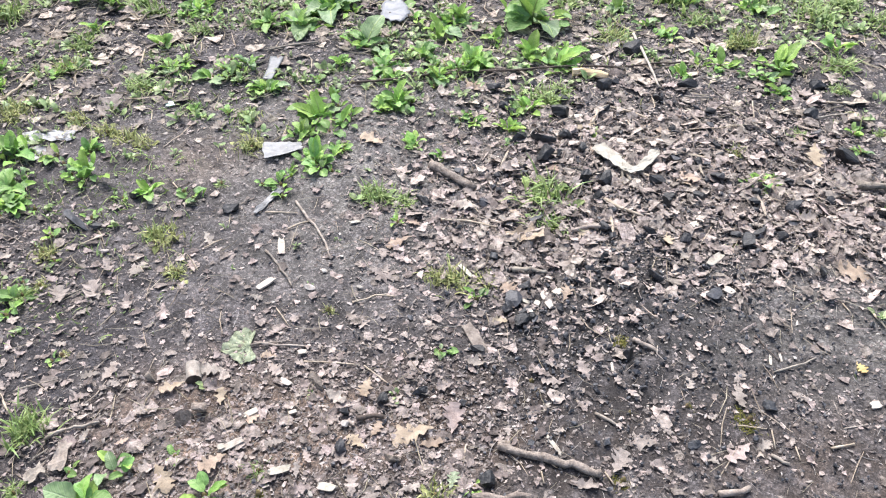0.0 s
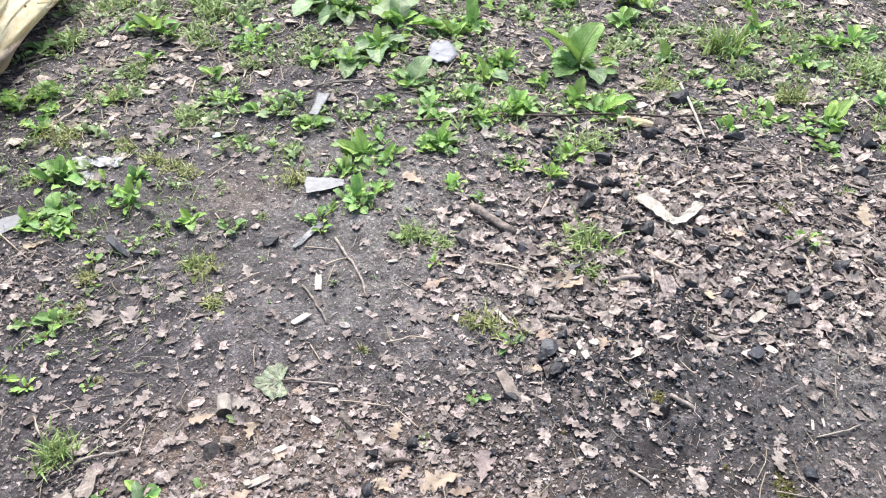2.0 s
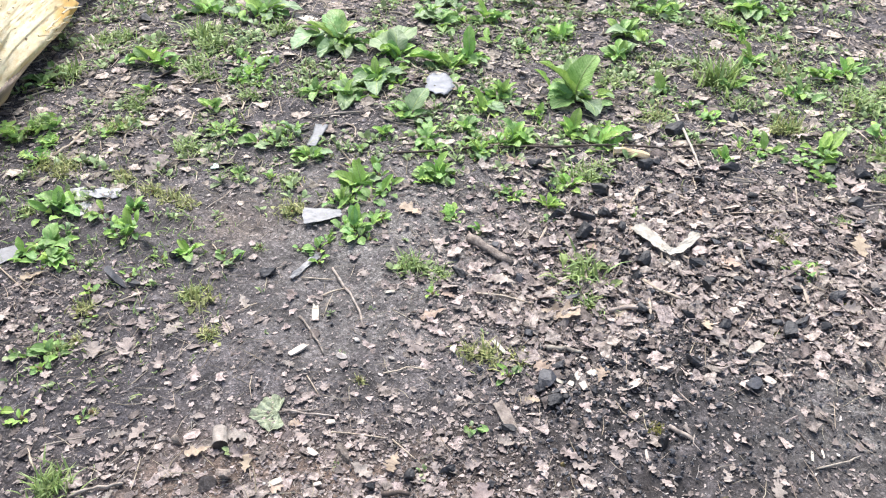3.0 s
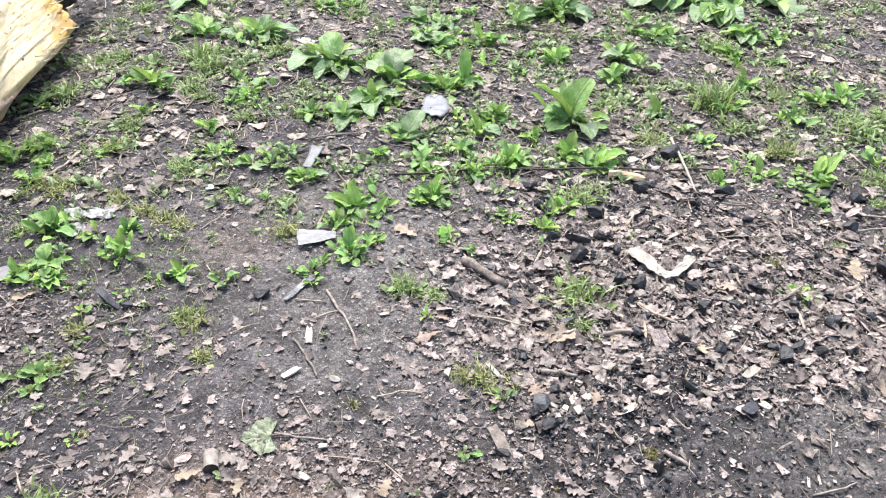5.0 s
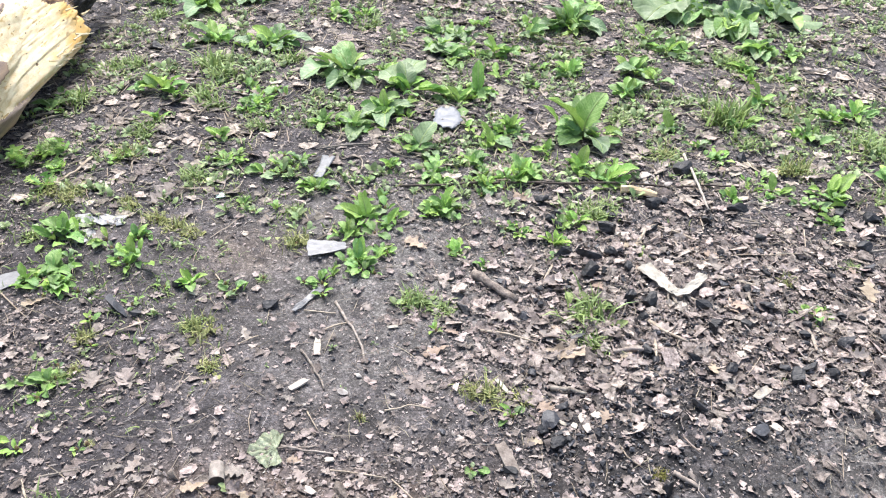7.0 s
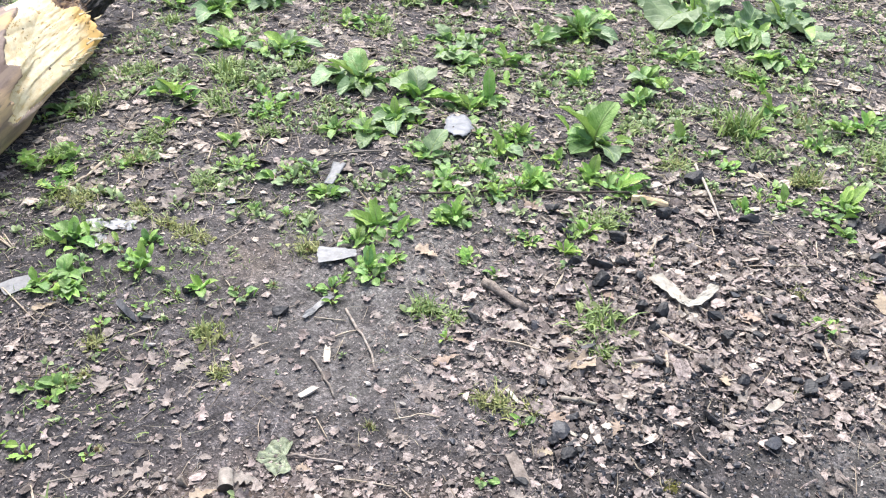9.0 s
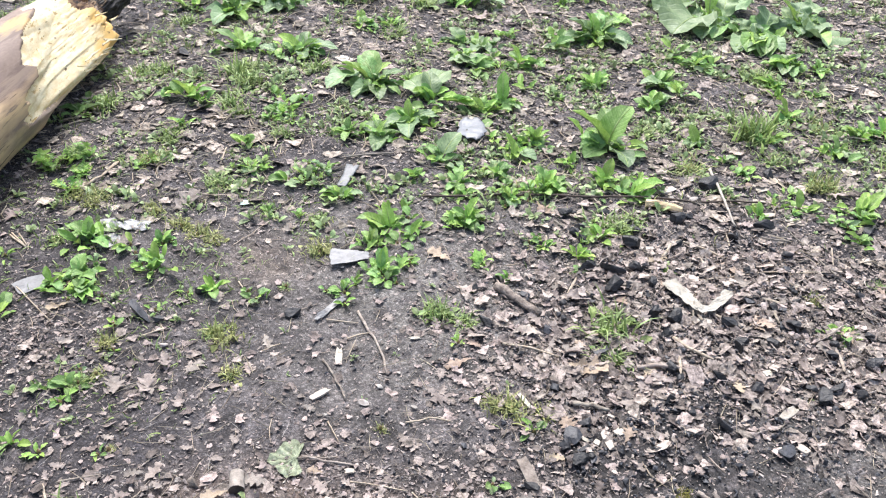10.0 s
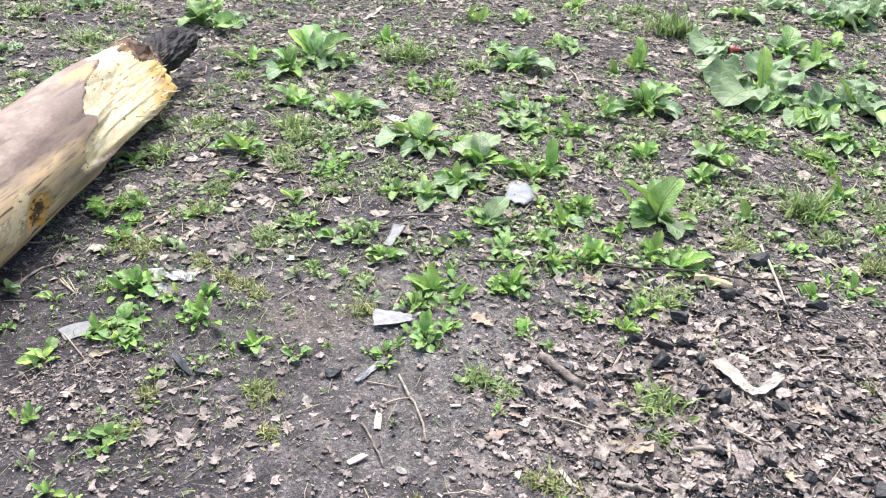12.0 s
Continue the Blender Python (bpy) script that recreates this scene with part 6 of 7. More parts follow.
leafy("dock", -0.350, 4.743, [(0, 0, 72, 34, 0.179, 1.2, "dock"), (0, 0, 101, 5, 0.152, 1.2, "sage"), (0, 0, 38, 34, 0.096, 1.2, "dock"), (0, 0, -26, 34, 0.168, 1.2, "sage"), (0, 0, -61, 34, 0.17, 1, "dock"), (0, 0, -51, 8, 0.085, 1.3, "dock"), (0, 0, -108, 8, 0.26, 1.2, "sage"), (0, 0, -51, 9, 0.201, 1, "dock"), (0, 0, 53, 34, 0.143, 1, "sage"), (0, 0, -17, 34, 0.091, 1.2, "dock")])
leafy("sage", -0.307, 4.149, [(0, 0, 37, 34, 0.119, 1.5, "sage"), (0, 0, 79, 8, 0.116, 1.2, "sage"), (0, 0, -29, 60, 0.048, 1.3, "young"), (0, 0, 112, 8, 0.064, 1.2, "dock")])
leafy("sage", -0.195, 4.141, [(0, 0, 35, 8, 0.1, 1.2, "sage"), (0, 0, -27, 34, 0.071, 1, "dock"), (0, 0, 156, 5, 0.132, 1.2, "sage"), (0, 0, -166, 7, 0.102, 1, "sage"), (0, 0, -93, 24, 0.075, 1, "dock")])
leafy("young", -0.074, 4.284, [(0, 0, -31, 34, 0.067, 1.3, "young"), (0, 0, 117, 24, 0.074, 1, "dock")])
leafy("sage", -0.303, 3.928, [(0, 0, -141, 5, 0.133, 1.8, "sage"), (0, 0, 149, 10, 0.07, 1, "sage")])
leafy("young", -0.009, 3.922, [(0, 0, 69, 60, 0.12, 1.1, "young"), (0, 0, -99, 16, 0.107, 1.1, "dock"), (0, 0, -56, 34, 0.077, 1, "dock"), (0, 0, -108, 6, 0.124, 1, "dock")])
leafy("young", -0.039, 5.142, [(0, 0, 38, 34, 0.073, 1.3, "dock"), (0, 0, -32, 34, 0.089, 1.3, "dock"), (0, 0, -173, 5, 0.14, 1, "dock")])
leafy("young", -0.134, 5.223, [(0, 0, 41, 34, 0.084, 1.4, "young"), (0, 0, -13, 34, 0.098, 1.4, "young"), (0, 0, 100, 8, 0.078, 1, "young")])
leafy("young", 0.214, 4.809, [(0, 0, 32, 60, 0.092, 1.6, "young"), (0, 0, -26, 34, 0.051, 1, "dock")])
leafy("dock", 0.351, 4.946, [(0, 0, -11, 60, 0.161, 1.3, "young"), (0, 0, 33, 60, 0.192, 1.2, "young"), (0, 0, 36, 34, 0.118, 1.2, "sage"), (0, 0, -58, 8, 0.057, 1, "sage")])
leafy("dock", 0.358, 4.292, [(0, 0, 88, 34, 0.18, 1.2, "sage"), (0, 0, 41, 60, 0.143, 1, "young"), (0, 0, 68, 60, 0.154, 1, "young"), (0, 0, -16, 34, 0.173, 1, "dock"), (0, 0, -15, 34, 0.105, 1.2, "dock"), (0, 0, -39, 8, 0.245, 1, "dock"), (0, 0, -37, 34, 0.137, 1, "dock"), (0, 0, 71, 8, 0.084, 1.3, "sage"), (0, 0, 92, 12, 0.139, 1.1, "young"), (0, 0, 26, 60, 0.061, 1.2, "young"), (0, 0, -124, 8, 0.088, 1.2, "dock"), (0, 0, -103, 3, 0.204, 1.1, "sage"), (0, 0, -131, 3, 0.21, 1, "sage"), (0, 0, 124, 3, 0.201, 1, "sage"), (0, 0, -175, 5, 0.148, 1, "young"), (0, 0, -49, 34, 0.171, 1, "dock")])
leafy("dock", 0.337, 3.732, [(0, 0, 68, 34, 0.1, 1.2, "young"), (0, 0, 25, 34, 0.088, 1.3, "young"), (0, 0, -38, 34, 0.097, 1.2, "young"), (0, 0, -69, 34, 0.08, 1, "dock"), (0, 0, 122, 8, 0.085, 1.2, "sage"), (0, 0, -145, 15, 0.048, 1.2, "dock"), (0, 0, 99, 19, 0.093, 1, "dock"), (0, 0, -6, 60, 0.088, 1, "young"), (0, 0, -57, 8, 0.068, 1, "young")])
leafy("young", 0.183, 3.573, [(0, 0, 94, 8, 0.036, 1.3, "dock"), (0, 0, -40, 8, 0.046, 1, "dock"), (0, 0, -4, 34, 0.036, 1, "young")])
plant("young", -1.060, 2.957, 0.103, 5, 0.8)
plant("dock", -0.989, 2.768, 0.089, 8, 0.3)
plant("young", -1.056, 2.768, 0.036, 4, 0.76)
plant("young", -0.948, 2.787, 0.065, 5, 0.48)
tuft("grass", -1.076, 2.650, 0.087)
plant("cut", -1.400, 2.747, 0.060, 7, 0.3)
plant("young", -1.356, 3.080, 0.085, 5, 0.8)
tuft("grass", -1.369, 2.950, 0.083)
plant("round", -1.194, 2.178, 0.042, 3, 0.69)
plant("round", -1.153, 2.125, 0.055, 5, 0.79)
plant("round", -1.102, 2.248, 0.049, 4, 0.6)
tuft("olive", -1.108, 2.354, 0.071)
tuft("olive", -1.040, 2.320, 0.071)
tuft("olive", -0.975, 2.295, 0.061)
tuft("olive", -1.471, 2.487, 0.083)
tuft("olive", -1.250, 2.455, 0.046)
plant("young", -0.852, 2.486, 0.055, 5, 0.8)
tuft("grass", -1.728, 3.188, 0.109)
plant("dock", -0.831, 2.715, 0.088, 5, 0.4)
plant("young", -1.359, 3.288, 0.089, 6, 0.8)
tuft("grass", -1.156, 3.212, 0.087)
tuft("grass", -0.939, 3.041, 0.074)
plant("dock", -0.971, 3.282, 0.100, 7, 0.5)
plant("young", -0.942, 3.199, 0.044, 5, 0.44)
plant("dock", -0.893, 3.327, 0.055, 3, 0.64)
plant("young", -0.944, 3.368, 0.048, 4, 0.4)
plant("young", -1.009, 3.339, 0.072, 4, 0.47)
plant("young", -0.358, 3.198, 0.070, 5, 0.65)
plant("round", -0.358, 3.003, 0.085, 3, 0.32)
plant("young", -0.372, 2.794, 0.073, 8, 0.7)
plant("dock", -0.403, 2.745, 0.049, 4, 0.37)
plant("round", -0.146, 2.765, 0.047, 4, 0.74)
plant("young", -0.225, 2.669, 0.048, 4, 0.61)
plant("young", -0.185, 2.512, 0.044, 3, 0.5)
plant("young", -0.104, 2.534, 0.042, 5, 0.78)
plant("round", -0.356, 2.492, 0.078, 3, 0.66)
plant("dock", -0.372, 2.341, 0.077, 3, 0.42)
plant("young", -0.317, 2.240, 0.045, 6, 0.3)
plant("young", -0.099, 2.301, 0.055, 6, 0.7)
plant("dock", -0.625, 2.618, 0.095, 10, 0.45)
plant("young", -0.676, 2.661, 0.048, 4, 0.6)
plant("dock", -0.620, 2.691, 0.050, 5, 0.45)
plant("dock", -0.708, 2.785, 0.083, 6, 0.5)
plant("dock", -0.781, 2.751, 0.083, 7, 0.5)
plant("round", -0.765, 2.699, 0.053, 4, 0.56)
plant("young", -0.785, 2.829, 0.042, 3, 0.57)
plant("dock", -0.738, 2.759, 0.056, 5, 0.62)
plant("young", -0.725, 2.712, 0.052, 3, 0.47)
tuft("grass", -0.657, 2.456, 0.067)
plant("young", -0.734, 2.481, 0.048, 6, 0.7)
tuft("olive", -0.619, 2.277, 0.083)
plant("young", -0.442, 2.552, 0.059, 5, 0.9)
plant("young", -0.316, 2.430, 0.057, 5, 0.8)
plant("young", -0.382, 2.580, 0.050, 4, 0.9)
plant("round", -0.107, 2.934, 0.068, 3, 0.67)
plant("round", -0.145, 2.871, 0.054, 5, 0.33)
plant("young", -0.102, 3.143, 0.079, 4, 0.37)
plant("dock", 0.014, 2.693, 0.061, 3, 0.36)
plant("dock", -0.063, 2.721, 0.053, 5, 0.44)
plant("dock", -0.026, 2.771, 0.055, 5, 0.5)
plant("dock", -0.030, 2.623, 0.035, 5, 0.48)
plant("dock", -0.442, 2.677, 0.061, 6, 0.6)
plant("round", 0.325, 2.736, 0.054, 3, 0.34)
plant("young", 0.048, 2.746, 0.084, 5, 0.47)
plant("young", 0.012, 3.131, 0.085, 4, 0.77)
plant("round", 0.111, 3.095, 0.070, 4, 0.5)
plant("round", 0.050, 2.678, 0.036, 3, 0.53)
plant("young", 0.292, 2.469, 0.082, 7, 0.7)
plant("round", 0.330, 2.473, 0.050, 3, 0.33)
plant("dock", 0.262, 2.502, 0.050, 5, 0.49)
tuft("grass", 0.351, 2.525, 0.112)
tuft("grass", 0.414, 2.600, 0.076)
plant("young", 0.217, 2.353, 0.098, 7, 0.85)
plant("round", 0.216, 2.262, 0.062, 4, 0.52)
plant("round", 0.236, 2.439, 0.072, 5, 0.71)
plant("young", 0.261, 2.328, 0.046, 3, 0.51)
plant("young", 0.099, 2.398, 0.063, 7, 0.4)
plant("round", 0.058, 2.415, 0.042, 5, 0.64)
plant("young", 0.134, 2.409, 0.041, 3, 0.5)
plant("round", 0.084, 2.451, 0.031, 5, 0.42)
plant("young", 0.001, 2.205, 0.051, 6, 0.5)
plant("young", 0.462, 2.894, 0.053, 3, 0.35)
plant("young", 0.452, 2.854, 0.072, 3, 0.44)
plant("dock", 0.468, 2.742, 0.046, 4, 0.39)
tuft("grass", 0.662, 2.985, 0.094)
tuft("grass", 0.522, 3.280, 0.111)
plant("young", 0.499, 2.299, 0.044, 6, 0.3)
plant("dock", 0.806, 3.083, 0.068, 4, 0.77)
plant("round", 1.106, 2.688, 0.060, 5, 0.46)
plant("dock", 1.158, 2.651, 0.074, 5, 0.55)
plant("young", 1.484, 2.891, 0.113, 6, 0.6)
tuft("grass", 1.456, 2.742, 0.109)
tuft("grass", 1.395, 2.593, 0.057)
tuft("grass", 1.160, 2.307, 0.053)
plant("young", 1.355, 2.329, 0.062, 6, 0.5)
plant("dock", 1.325, 2.209, 0.052, 6, 0.4)
tuft("grass", 1.489, 3.143, 0.141)
tuft("grass", 1.658, 3.241, 0.133)
tuft("olive", 1.141, 2.925, 0.103)
tuft("grass", 1.740, 3.092, 0.107)
tuft("olive", 0.931, 2.199, 0.051)
tuft("grass", 1.449, 2.319, 0.045)
tuft("grass", 1.007, 3.119, 0.086)
plant("dock", -1.326, 2.050, 0.074, 7, 0.5)
plant("round", -1.291, 2.108, 0.049, 5, 0.65)
plant("dock", -1.335, 2.001, 0.046, 3, 0.31)
plant("dock", -1.278, 1.970, 0.072, 7, 0.5)
plant("round", -1.300, 1.925, 0.035, 5, 0.71)
plant("dock", -1.213, 1.964, 0.033, 5, 0.38)
plant("young", -1.109, 2.095, 0.075, 7, 0.7)
plant("young", -0.891, 2.048, 0.090, 6, 0.65)
plant("young", -0.965, 2.016, 0.041, 5, 0.4)
plant("dock", -0.753, 2.011, 0.061, 7, 0.5)
plant("dock", -0.786, 2.040, 0.030, 3, 0.41)
plant("dock", -1.030, 1.919, 0.055, 5, 0.3)
plant("young", -1.120, 1.837, 0.054, 5, 0.4)
tuft("olive", -0.798, 1.830, 0.085)
tuft("grass", -0.834, 1.845, 0.054)
tuft("olive", -0.722, 1.677, 0.058)
tuft("olive", -1.113, 1.762, 0.060)
plant("dock", -1.129, 1.591, 0.071, 8, 0.5)
plant("young", -1.185, 1.584, 0.048, 3, 0.54)
tuft("grass", -1.120, 1.604, 0.050)
plant("dock", -1.081, 1.738, 0.037, 5, 0.2)
tuft("olive", -1.083, 1.639, 0.043)
tuft("grass", -0.680, 2.084, 0.033)
plant("round", -0.498, 2.081, 0.066, 7, 0.45)
plant("young", -0.485, 2.023, 0.049, 3, 0.52)
plant("young", -0.472, 2.121, 0.043, 4, 0.64)
plant("dock", -0.555, 2.077, 0.047, 3, 0.52)
plant("dock", -0.386, 2.145, 0.084, 7, 0.4)
plant("round", -0.414, 2.203, 0.059, 5, 0.61)
plant("round", -0.345, 2.137, 0.037, 4, 0.78)
tuft("grass", -0.205, 2.020, 0.089)
tuft("grass", -0.116, 1.991, 0.065)
plant("young", -0.132, 1.893, 0.039, 5, 0.5)
tuft("olive", -0.020, 1.651, 0.065)
tuft("olive", -0.295, 1.528, 0.028)
tuft("grass", 0.310, 2.000, 0.121)
tuft("grass", 0.307, 1.888, 0.078)
tuft("olive", 0.030, 1.642, 0.080)
tuft("olive", 0.114, 1.647, 0.065)
plant("round", 0.088, 1.577, 0.060, 4, 0.6)
plant("young", 0.982, 2.051, 0.065, 7, 0.3)
plant("dock", 0.966, 2.015, 0.036, 3, 0.54)
plant("young", 0.933, 2.061, 0.046, 3, 0.44)
plant("young", 1.014, 2.077, 0.030, 5, 0.44)
plant("young", 0.813, 1.777, 0.030, 5, 0.3)
tuft("olive", 1.057, 1.896, 0.047)
tuft("fine", -0.946, 1.158, 0.085)
plant("round", -0.960, 1.367, 0.046, 3, 0.1)
tuft("grass", -0.925, 1.009, 0.052)
plant("dock", -0.757, 0.970, 0.113, 9, 0.5)
plant("round", -0.814, 1.051, 0.047, 4, 0.42)
plant("round", -0.717, 1.054, 0.085, 5, 0.68)
plant("round", -0.665, 0.915, 0.067, 3, 0.72)
plant("young", -0.512, 0.998, 0.075, 5, 0.7)
plant("young", -0.594, 1.091, 0.036, 5, 0.5)
tuft("olive", -0.938, 1.386, 0.027)
tuft("grass", -0.405, 1.055, 0.035)
tuft("moss", -0.395, 0.998, 0.034)
plant("round", -0.008, 1.396, 0.053, 5, 0.3)
tuft("olive", -0.018, 0.989, 0.057)
plant("young", 0.064, 1.007, 0.034, 4, 0.3)
tuft("moss", 0.210, 1.299, 0.039)
tuft("moss", 0.386, 1.026, 0.052)
tuft("moss", 0.440, 1.411, 0.067)
tuft("moss", 0.428, 1.206, 0.037)
tuft("moss", 0.703, 1.189, 0.080)
tuft("moss", 0.564, 1.221, 0.037)
plant("broad", -3.106, 4.235, 0.149, 6, 0.3)
tuft("grass", -3.393, 4.872, 0.167)
tuft("grass", -2.838, 3.908, 0.097)
plant("dock", -2.600, 3.585, 0.142, 6, 0.4)
plant("dock", -2.646, 3.919, 0.111, 6, 0.4)
plant("broad", -3.148, 5.122, 0.190, 7, 0.2)
tuft("grass", -2.778, 4.501, 0.155)
tuft("grass", -2.735, 4.117, 0.101)
plant("dock", -2.315, 5.007, 0.266, 10, 0.6)
plant("round", -2.333, 5.206, 0.196, 5, 0.71)
plant("round", -2.125, 4.933, 0.161, 5, 0.34)
plant("dock", -2.205, 5.061, 0.134, 7, 0.5)
plant("young", -2.200, 4.987, 0.091, 5, 0.3)
plant("young", -2.266, 5.150, 0.061, 3, 0.6)
tuft("grass", -2.874, 5.124, 0.103)
plant("dock", -1.819, 3.100, 0.114, 7, 0.4)
plant("young", -1.765, 3.081, 0.053, 3, 0.41)
plant("round", -1.790, 3.147, 0.054, 3, 0.54)
plant("young", -1.862, 3.043, 0.049, 3, 0.43)
tuft("grass", -1.729, 3.510, 0.099)
plant("dock", -1.814, 3.214, 0.070, 6, 0.4)
tuft("grass", -1.649, 3.595, 0.101)
plant("broad", -2.144, 5.101, 0.202, 8, 0.3)
plant("young", -1.808, 4.420, 0.182, 3, 0.32)
plant("round", -1.453, 3.840, 0.081, 3, 0.39)
plant("young", -1.428, 3.328, 0.142, 9, 0.6)
plant("dock", -1.514, 3.305, 0.092, 4, 0.54)
plant("round", -1.488, 3.367, 0.099, 3, 0.79)
tuft("grass", -1.282, 3.601, 0.150)
tuft("fine", -0.955, 4.725, 0.215)
plant("young", -0.847, 4.306, 0.114, 7, 0.5)
plant("dock", -0.778, 4.233, 0.054, 5, 0.65)
plant("young", -0.883, 4.406, 0.060, 5, 0.65)
plant("young", -0.978, 3.420, 0.051, 3, 0.33)
plant("round", -1.086, 3.346, 0.081, 3, 0.43)
plant("dock", -1.045, 3.380, 0.070, 5, 0.6)
tuft("grass", -1.757, 4.224, 0.100)
tuft("grass", -1.235, 3.298, 0.117)
tuft("grass", -0.948, 3.719, 0.114)
plant("young", -0.694, 4.325, 0.085, 7, 0.5)
plant("dock", -0.673, 4.269, 0.056, 3, 0.61)
plant("round", -0.739, 4.345, 0.061, 5, 0.7)
plant("round", -0.683, 4.381, 0.061, 5, 0.71)
tuft("grass", -1.195, 3.492, 0.122)
plant("dock", -0.443, 4.133, 0.082, 4, 0.64)
plant("dock", -0.146, 4.030, 0.078, 5, 0.67)
plant("young", -0.102, 3.882, 0.073, 5, 0.49)
plant("young", 0.105, 3.996, 0.071, 3, 0.35)
plant("dock", 0.161, 4.138, 0.156, 3, 0.59)
plant("dock", 0.161, 4.261, 0.128, 4, 0.62)
plant("young", 0.216, 3.780, 0.082, 3, 0.63)
plant("dock", 0.405, 3.838, 0.073, 3, 0.34)
plant("young", -0.685, 5.563, 0.175, 5, 0.9)
plant("dock", -0.383, 5.628, 0.176, 6, 0.5)
plant("young", -0.046, 6.094, 0.187, 6, 0.7)
tuft("grass", 0.386, 6.126, 0.168)
tuft("grass", -0.568, 4.670, 0.151)
plant("young", -0.430, 3.635, 0.102, 3, 0.48)
plant("young", -0.494, 3.614, 0.102, 4, 0.64)
plant("young", 0.015, 3.677, 0.094, 4, 0.51)
tuft("grass", -0.651, 4.231, 0.126)
tuft("grass", 0.286, 5.719, 0.106)
tuft("fine", 0.595, 5.676, 0.243)
plant("dock", 0.630, 3.767, 0.159, 10, 0.4)
plant("dock", 0.732, 3.728, 0.093, 3, 0.76)
plant("round", 0.713, 3.673, 0.106, 5, 0.64)
plant("young", 0.814, 4.027, 0.154, 8, 0.4)
plant("dock", 0.888, 4.128, 0.096, 5, 0.46)
plant("round", 0.875, 3.966, 0.113, 3, 0.32)
plant("round", 0.748, 4.158, 0.114, 5, 0.37)
plant("round", 0.903, 4.031, 0.113, 5, 0.51)
tuft("grass", 1.115, 3.937, 0.113)
plant("broad", 1.456, 6.589, 0.234, 7, 0.3)
plant("broad", 1.779, 6.355, 0.375, 10, 0.3)
plant("broad", 2.105, 6.692, 0.293, 8, 0.3)
plant("young", 0.434, 4.517, 0.138, 5, 0.67)
plant("young", 1.150, 3.808, 0.073, 5, 0.8)
plant("broad", 0.780, 5.256, 0.170, 5, 0.2)
plant("cut", -1.640, 2.745, 0.090, 10, 0.35)
plant("cut", -1.585, 2.655, 0.075, 8, 0.3)
plant("cut", -1.730, 2.680, 0.090, 9, 0.4)
tuft("fine", -1.669, 2.765, 0.073)
plant("cut", -1.580, 2.540, 0.070, 8, 0.25)
tuft("olive", -1.540, 2.500, 0.080)
plant("young", -1.457, 2.291, 0.063, 3, 0.74)
plant("round", -1.381, 2.212, 0.051, 4, 0.59)
tuft("olive", -1.452, 2.447, 0.076)
tuft("grass", -1.474, 2.232, 0.062)
plant("dock", -1.776, 2.128, 0.096, 4, 0.3)
plant("young", -1.592, 2.109, 0.060, 4, 0.3)
tuft("olive", -1.384, 2.771, 0.093)
plant("young", -1.227, 2.218, 0.070, 3, 0.45)
tuft("grass", -1.383, 2.995, 0.109)
tuft("olive", -1.224, 2.415, 0.065)
plant("dock", -0.984, 3.225, 0.102, 8, 0.5)
plant("dock", -1.030, 3.283, 0.049, 5, 0.75)
plant("young", -0.922, 3.169, 0.066, 5, 0.57)
plant("dock", -1.033, 3.197, 0.065, 4, 0.54)
plant("young", -1.014, 3.162, 0.067, 5, 0.34)
tuft("fine", 0.972, 3.331, 0.186)
plant("round", 0.846, 3.096, 0.050, 4, 0.56)
tuft("olive", 0.660, 2.991, 0.112)
tuft("grass", 1.120, 3.903, 0.099)
plant("young", 1.138, 3.727, 0.096, 4, 0.9)
plant("young", 1.335, 3.798, 0.073, 6, 0.5)
plant("round", 0.947, 2.841, 0.047, 5, 0.59)
plant("young", 0.941, 2.785, 0.055, 4, 0.79)
plant("dock", 1.014, 2.872, 0.070, 3, 0.39)
plant("young", 0.878, 2.725, 0.075, 5, 0.9)
tuft("olive", 1.266, 3.455, 0.090)
tuft("grass", 1.155, 2.930, 0.088)
plant("young", -1.470, 1.837, 0.089, 6, 0.3)
plant("young", -1.184, 1.385, 0.066, 7, 0.25)
plant("young", -1.378, 1.602, 0.064, 7, 0.6)
plant("young", -1.654, 1.957, 0.042, 6, 0.4)
plant("young", -1.105, 1.362, 0.040, 5, 0.44)
plant("young", -1.192, 1.324, 0.045, 4, 0.61)
plant("round", -1.134, 1.650, 0.031, 3, 0.7)
plant("young", -1.134, 1.530, 0.037, 5, 0.54)
lump("coal", 0.707, 2.879, 0.086)
lump("coal", 0.394, 2.432, 0.073)
lump("coal", 0.419, 2.520, 0.058)
lump("coal", 0.248, 2.288, 0.055)
lump("coal", 0.325, 2.268, 0.062)
lump("coal", 0.321, 2.183, 0.068)
lump("coal", 0.176, 2.606, 0.060)
lump("coal", 0.449, 2.219, 0.046)
lump("coal", 0.234, 2.516, 0.042)
lump("coal", 0.565, 2.624, 0.068)
lump("coal", 0.610, 2.652, 0.052)
lump("coal", 0.401, 2.295, 0.055)
lump("coal", 0.320, 2.624, 0.043)
lump("coal", 0.863, 2.614, 0.060)
lump("coal", 1.276, 2.154, 0.091)
lump("coal", 1.236, 2.414, 0.057)
lump("slate", 1.209, 2.306, 0.048)
lump("coal", 1.317, 2.606, 0.064)
lump("coal", 1.228, 2.633, 0.061)
lump("coal", 0.753, 2.530, 0.051)
lump("coal", 0.899, 2.434, 0.049)
lump("coal", 0.962, 3.014, 0.057)
lump("slate", -1.061, 1.887, 0.077)
lump("coal", -0.926, 2.031, 0.044)
lump("coal", -1.004, 1.867, 0.035)
lump("coal", -0.617, 1.955, 0.054)
lump("coal", -0.061, 1.985, 0.043)
lump("coal", 0.454, 1.987, 0.050)
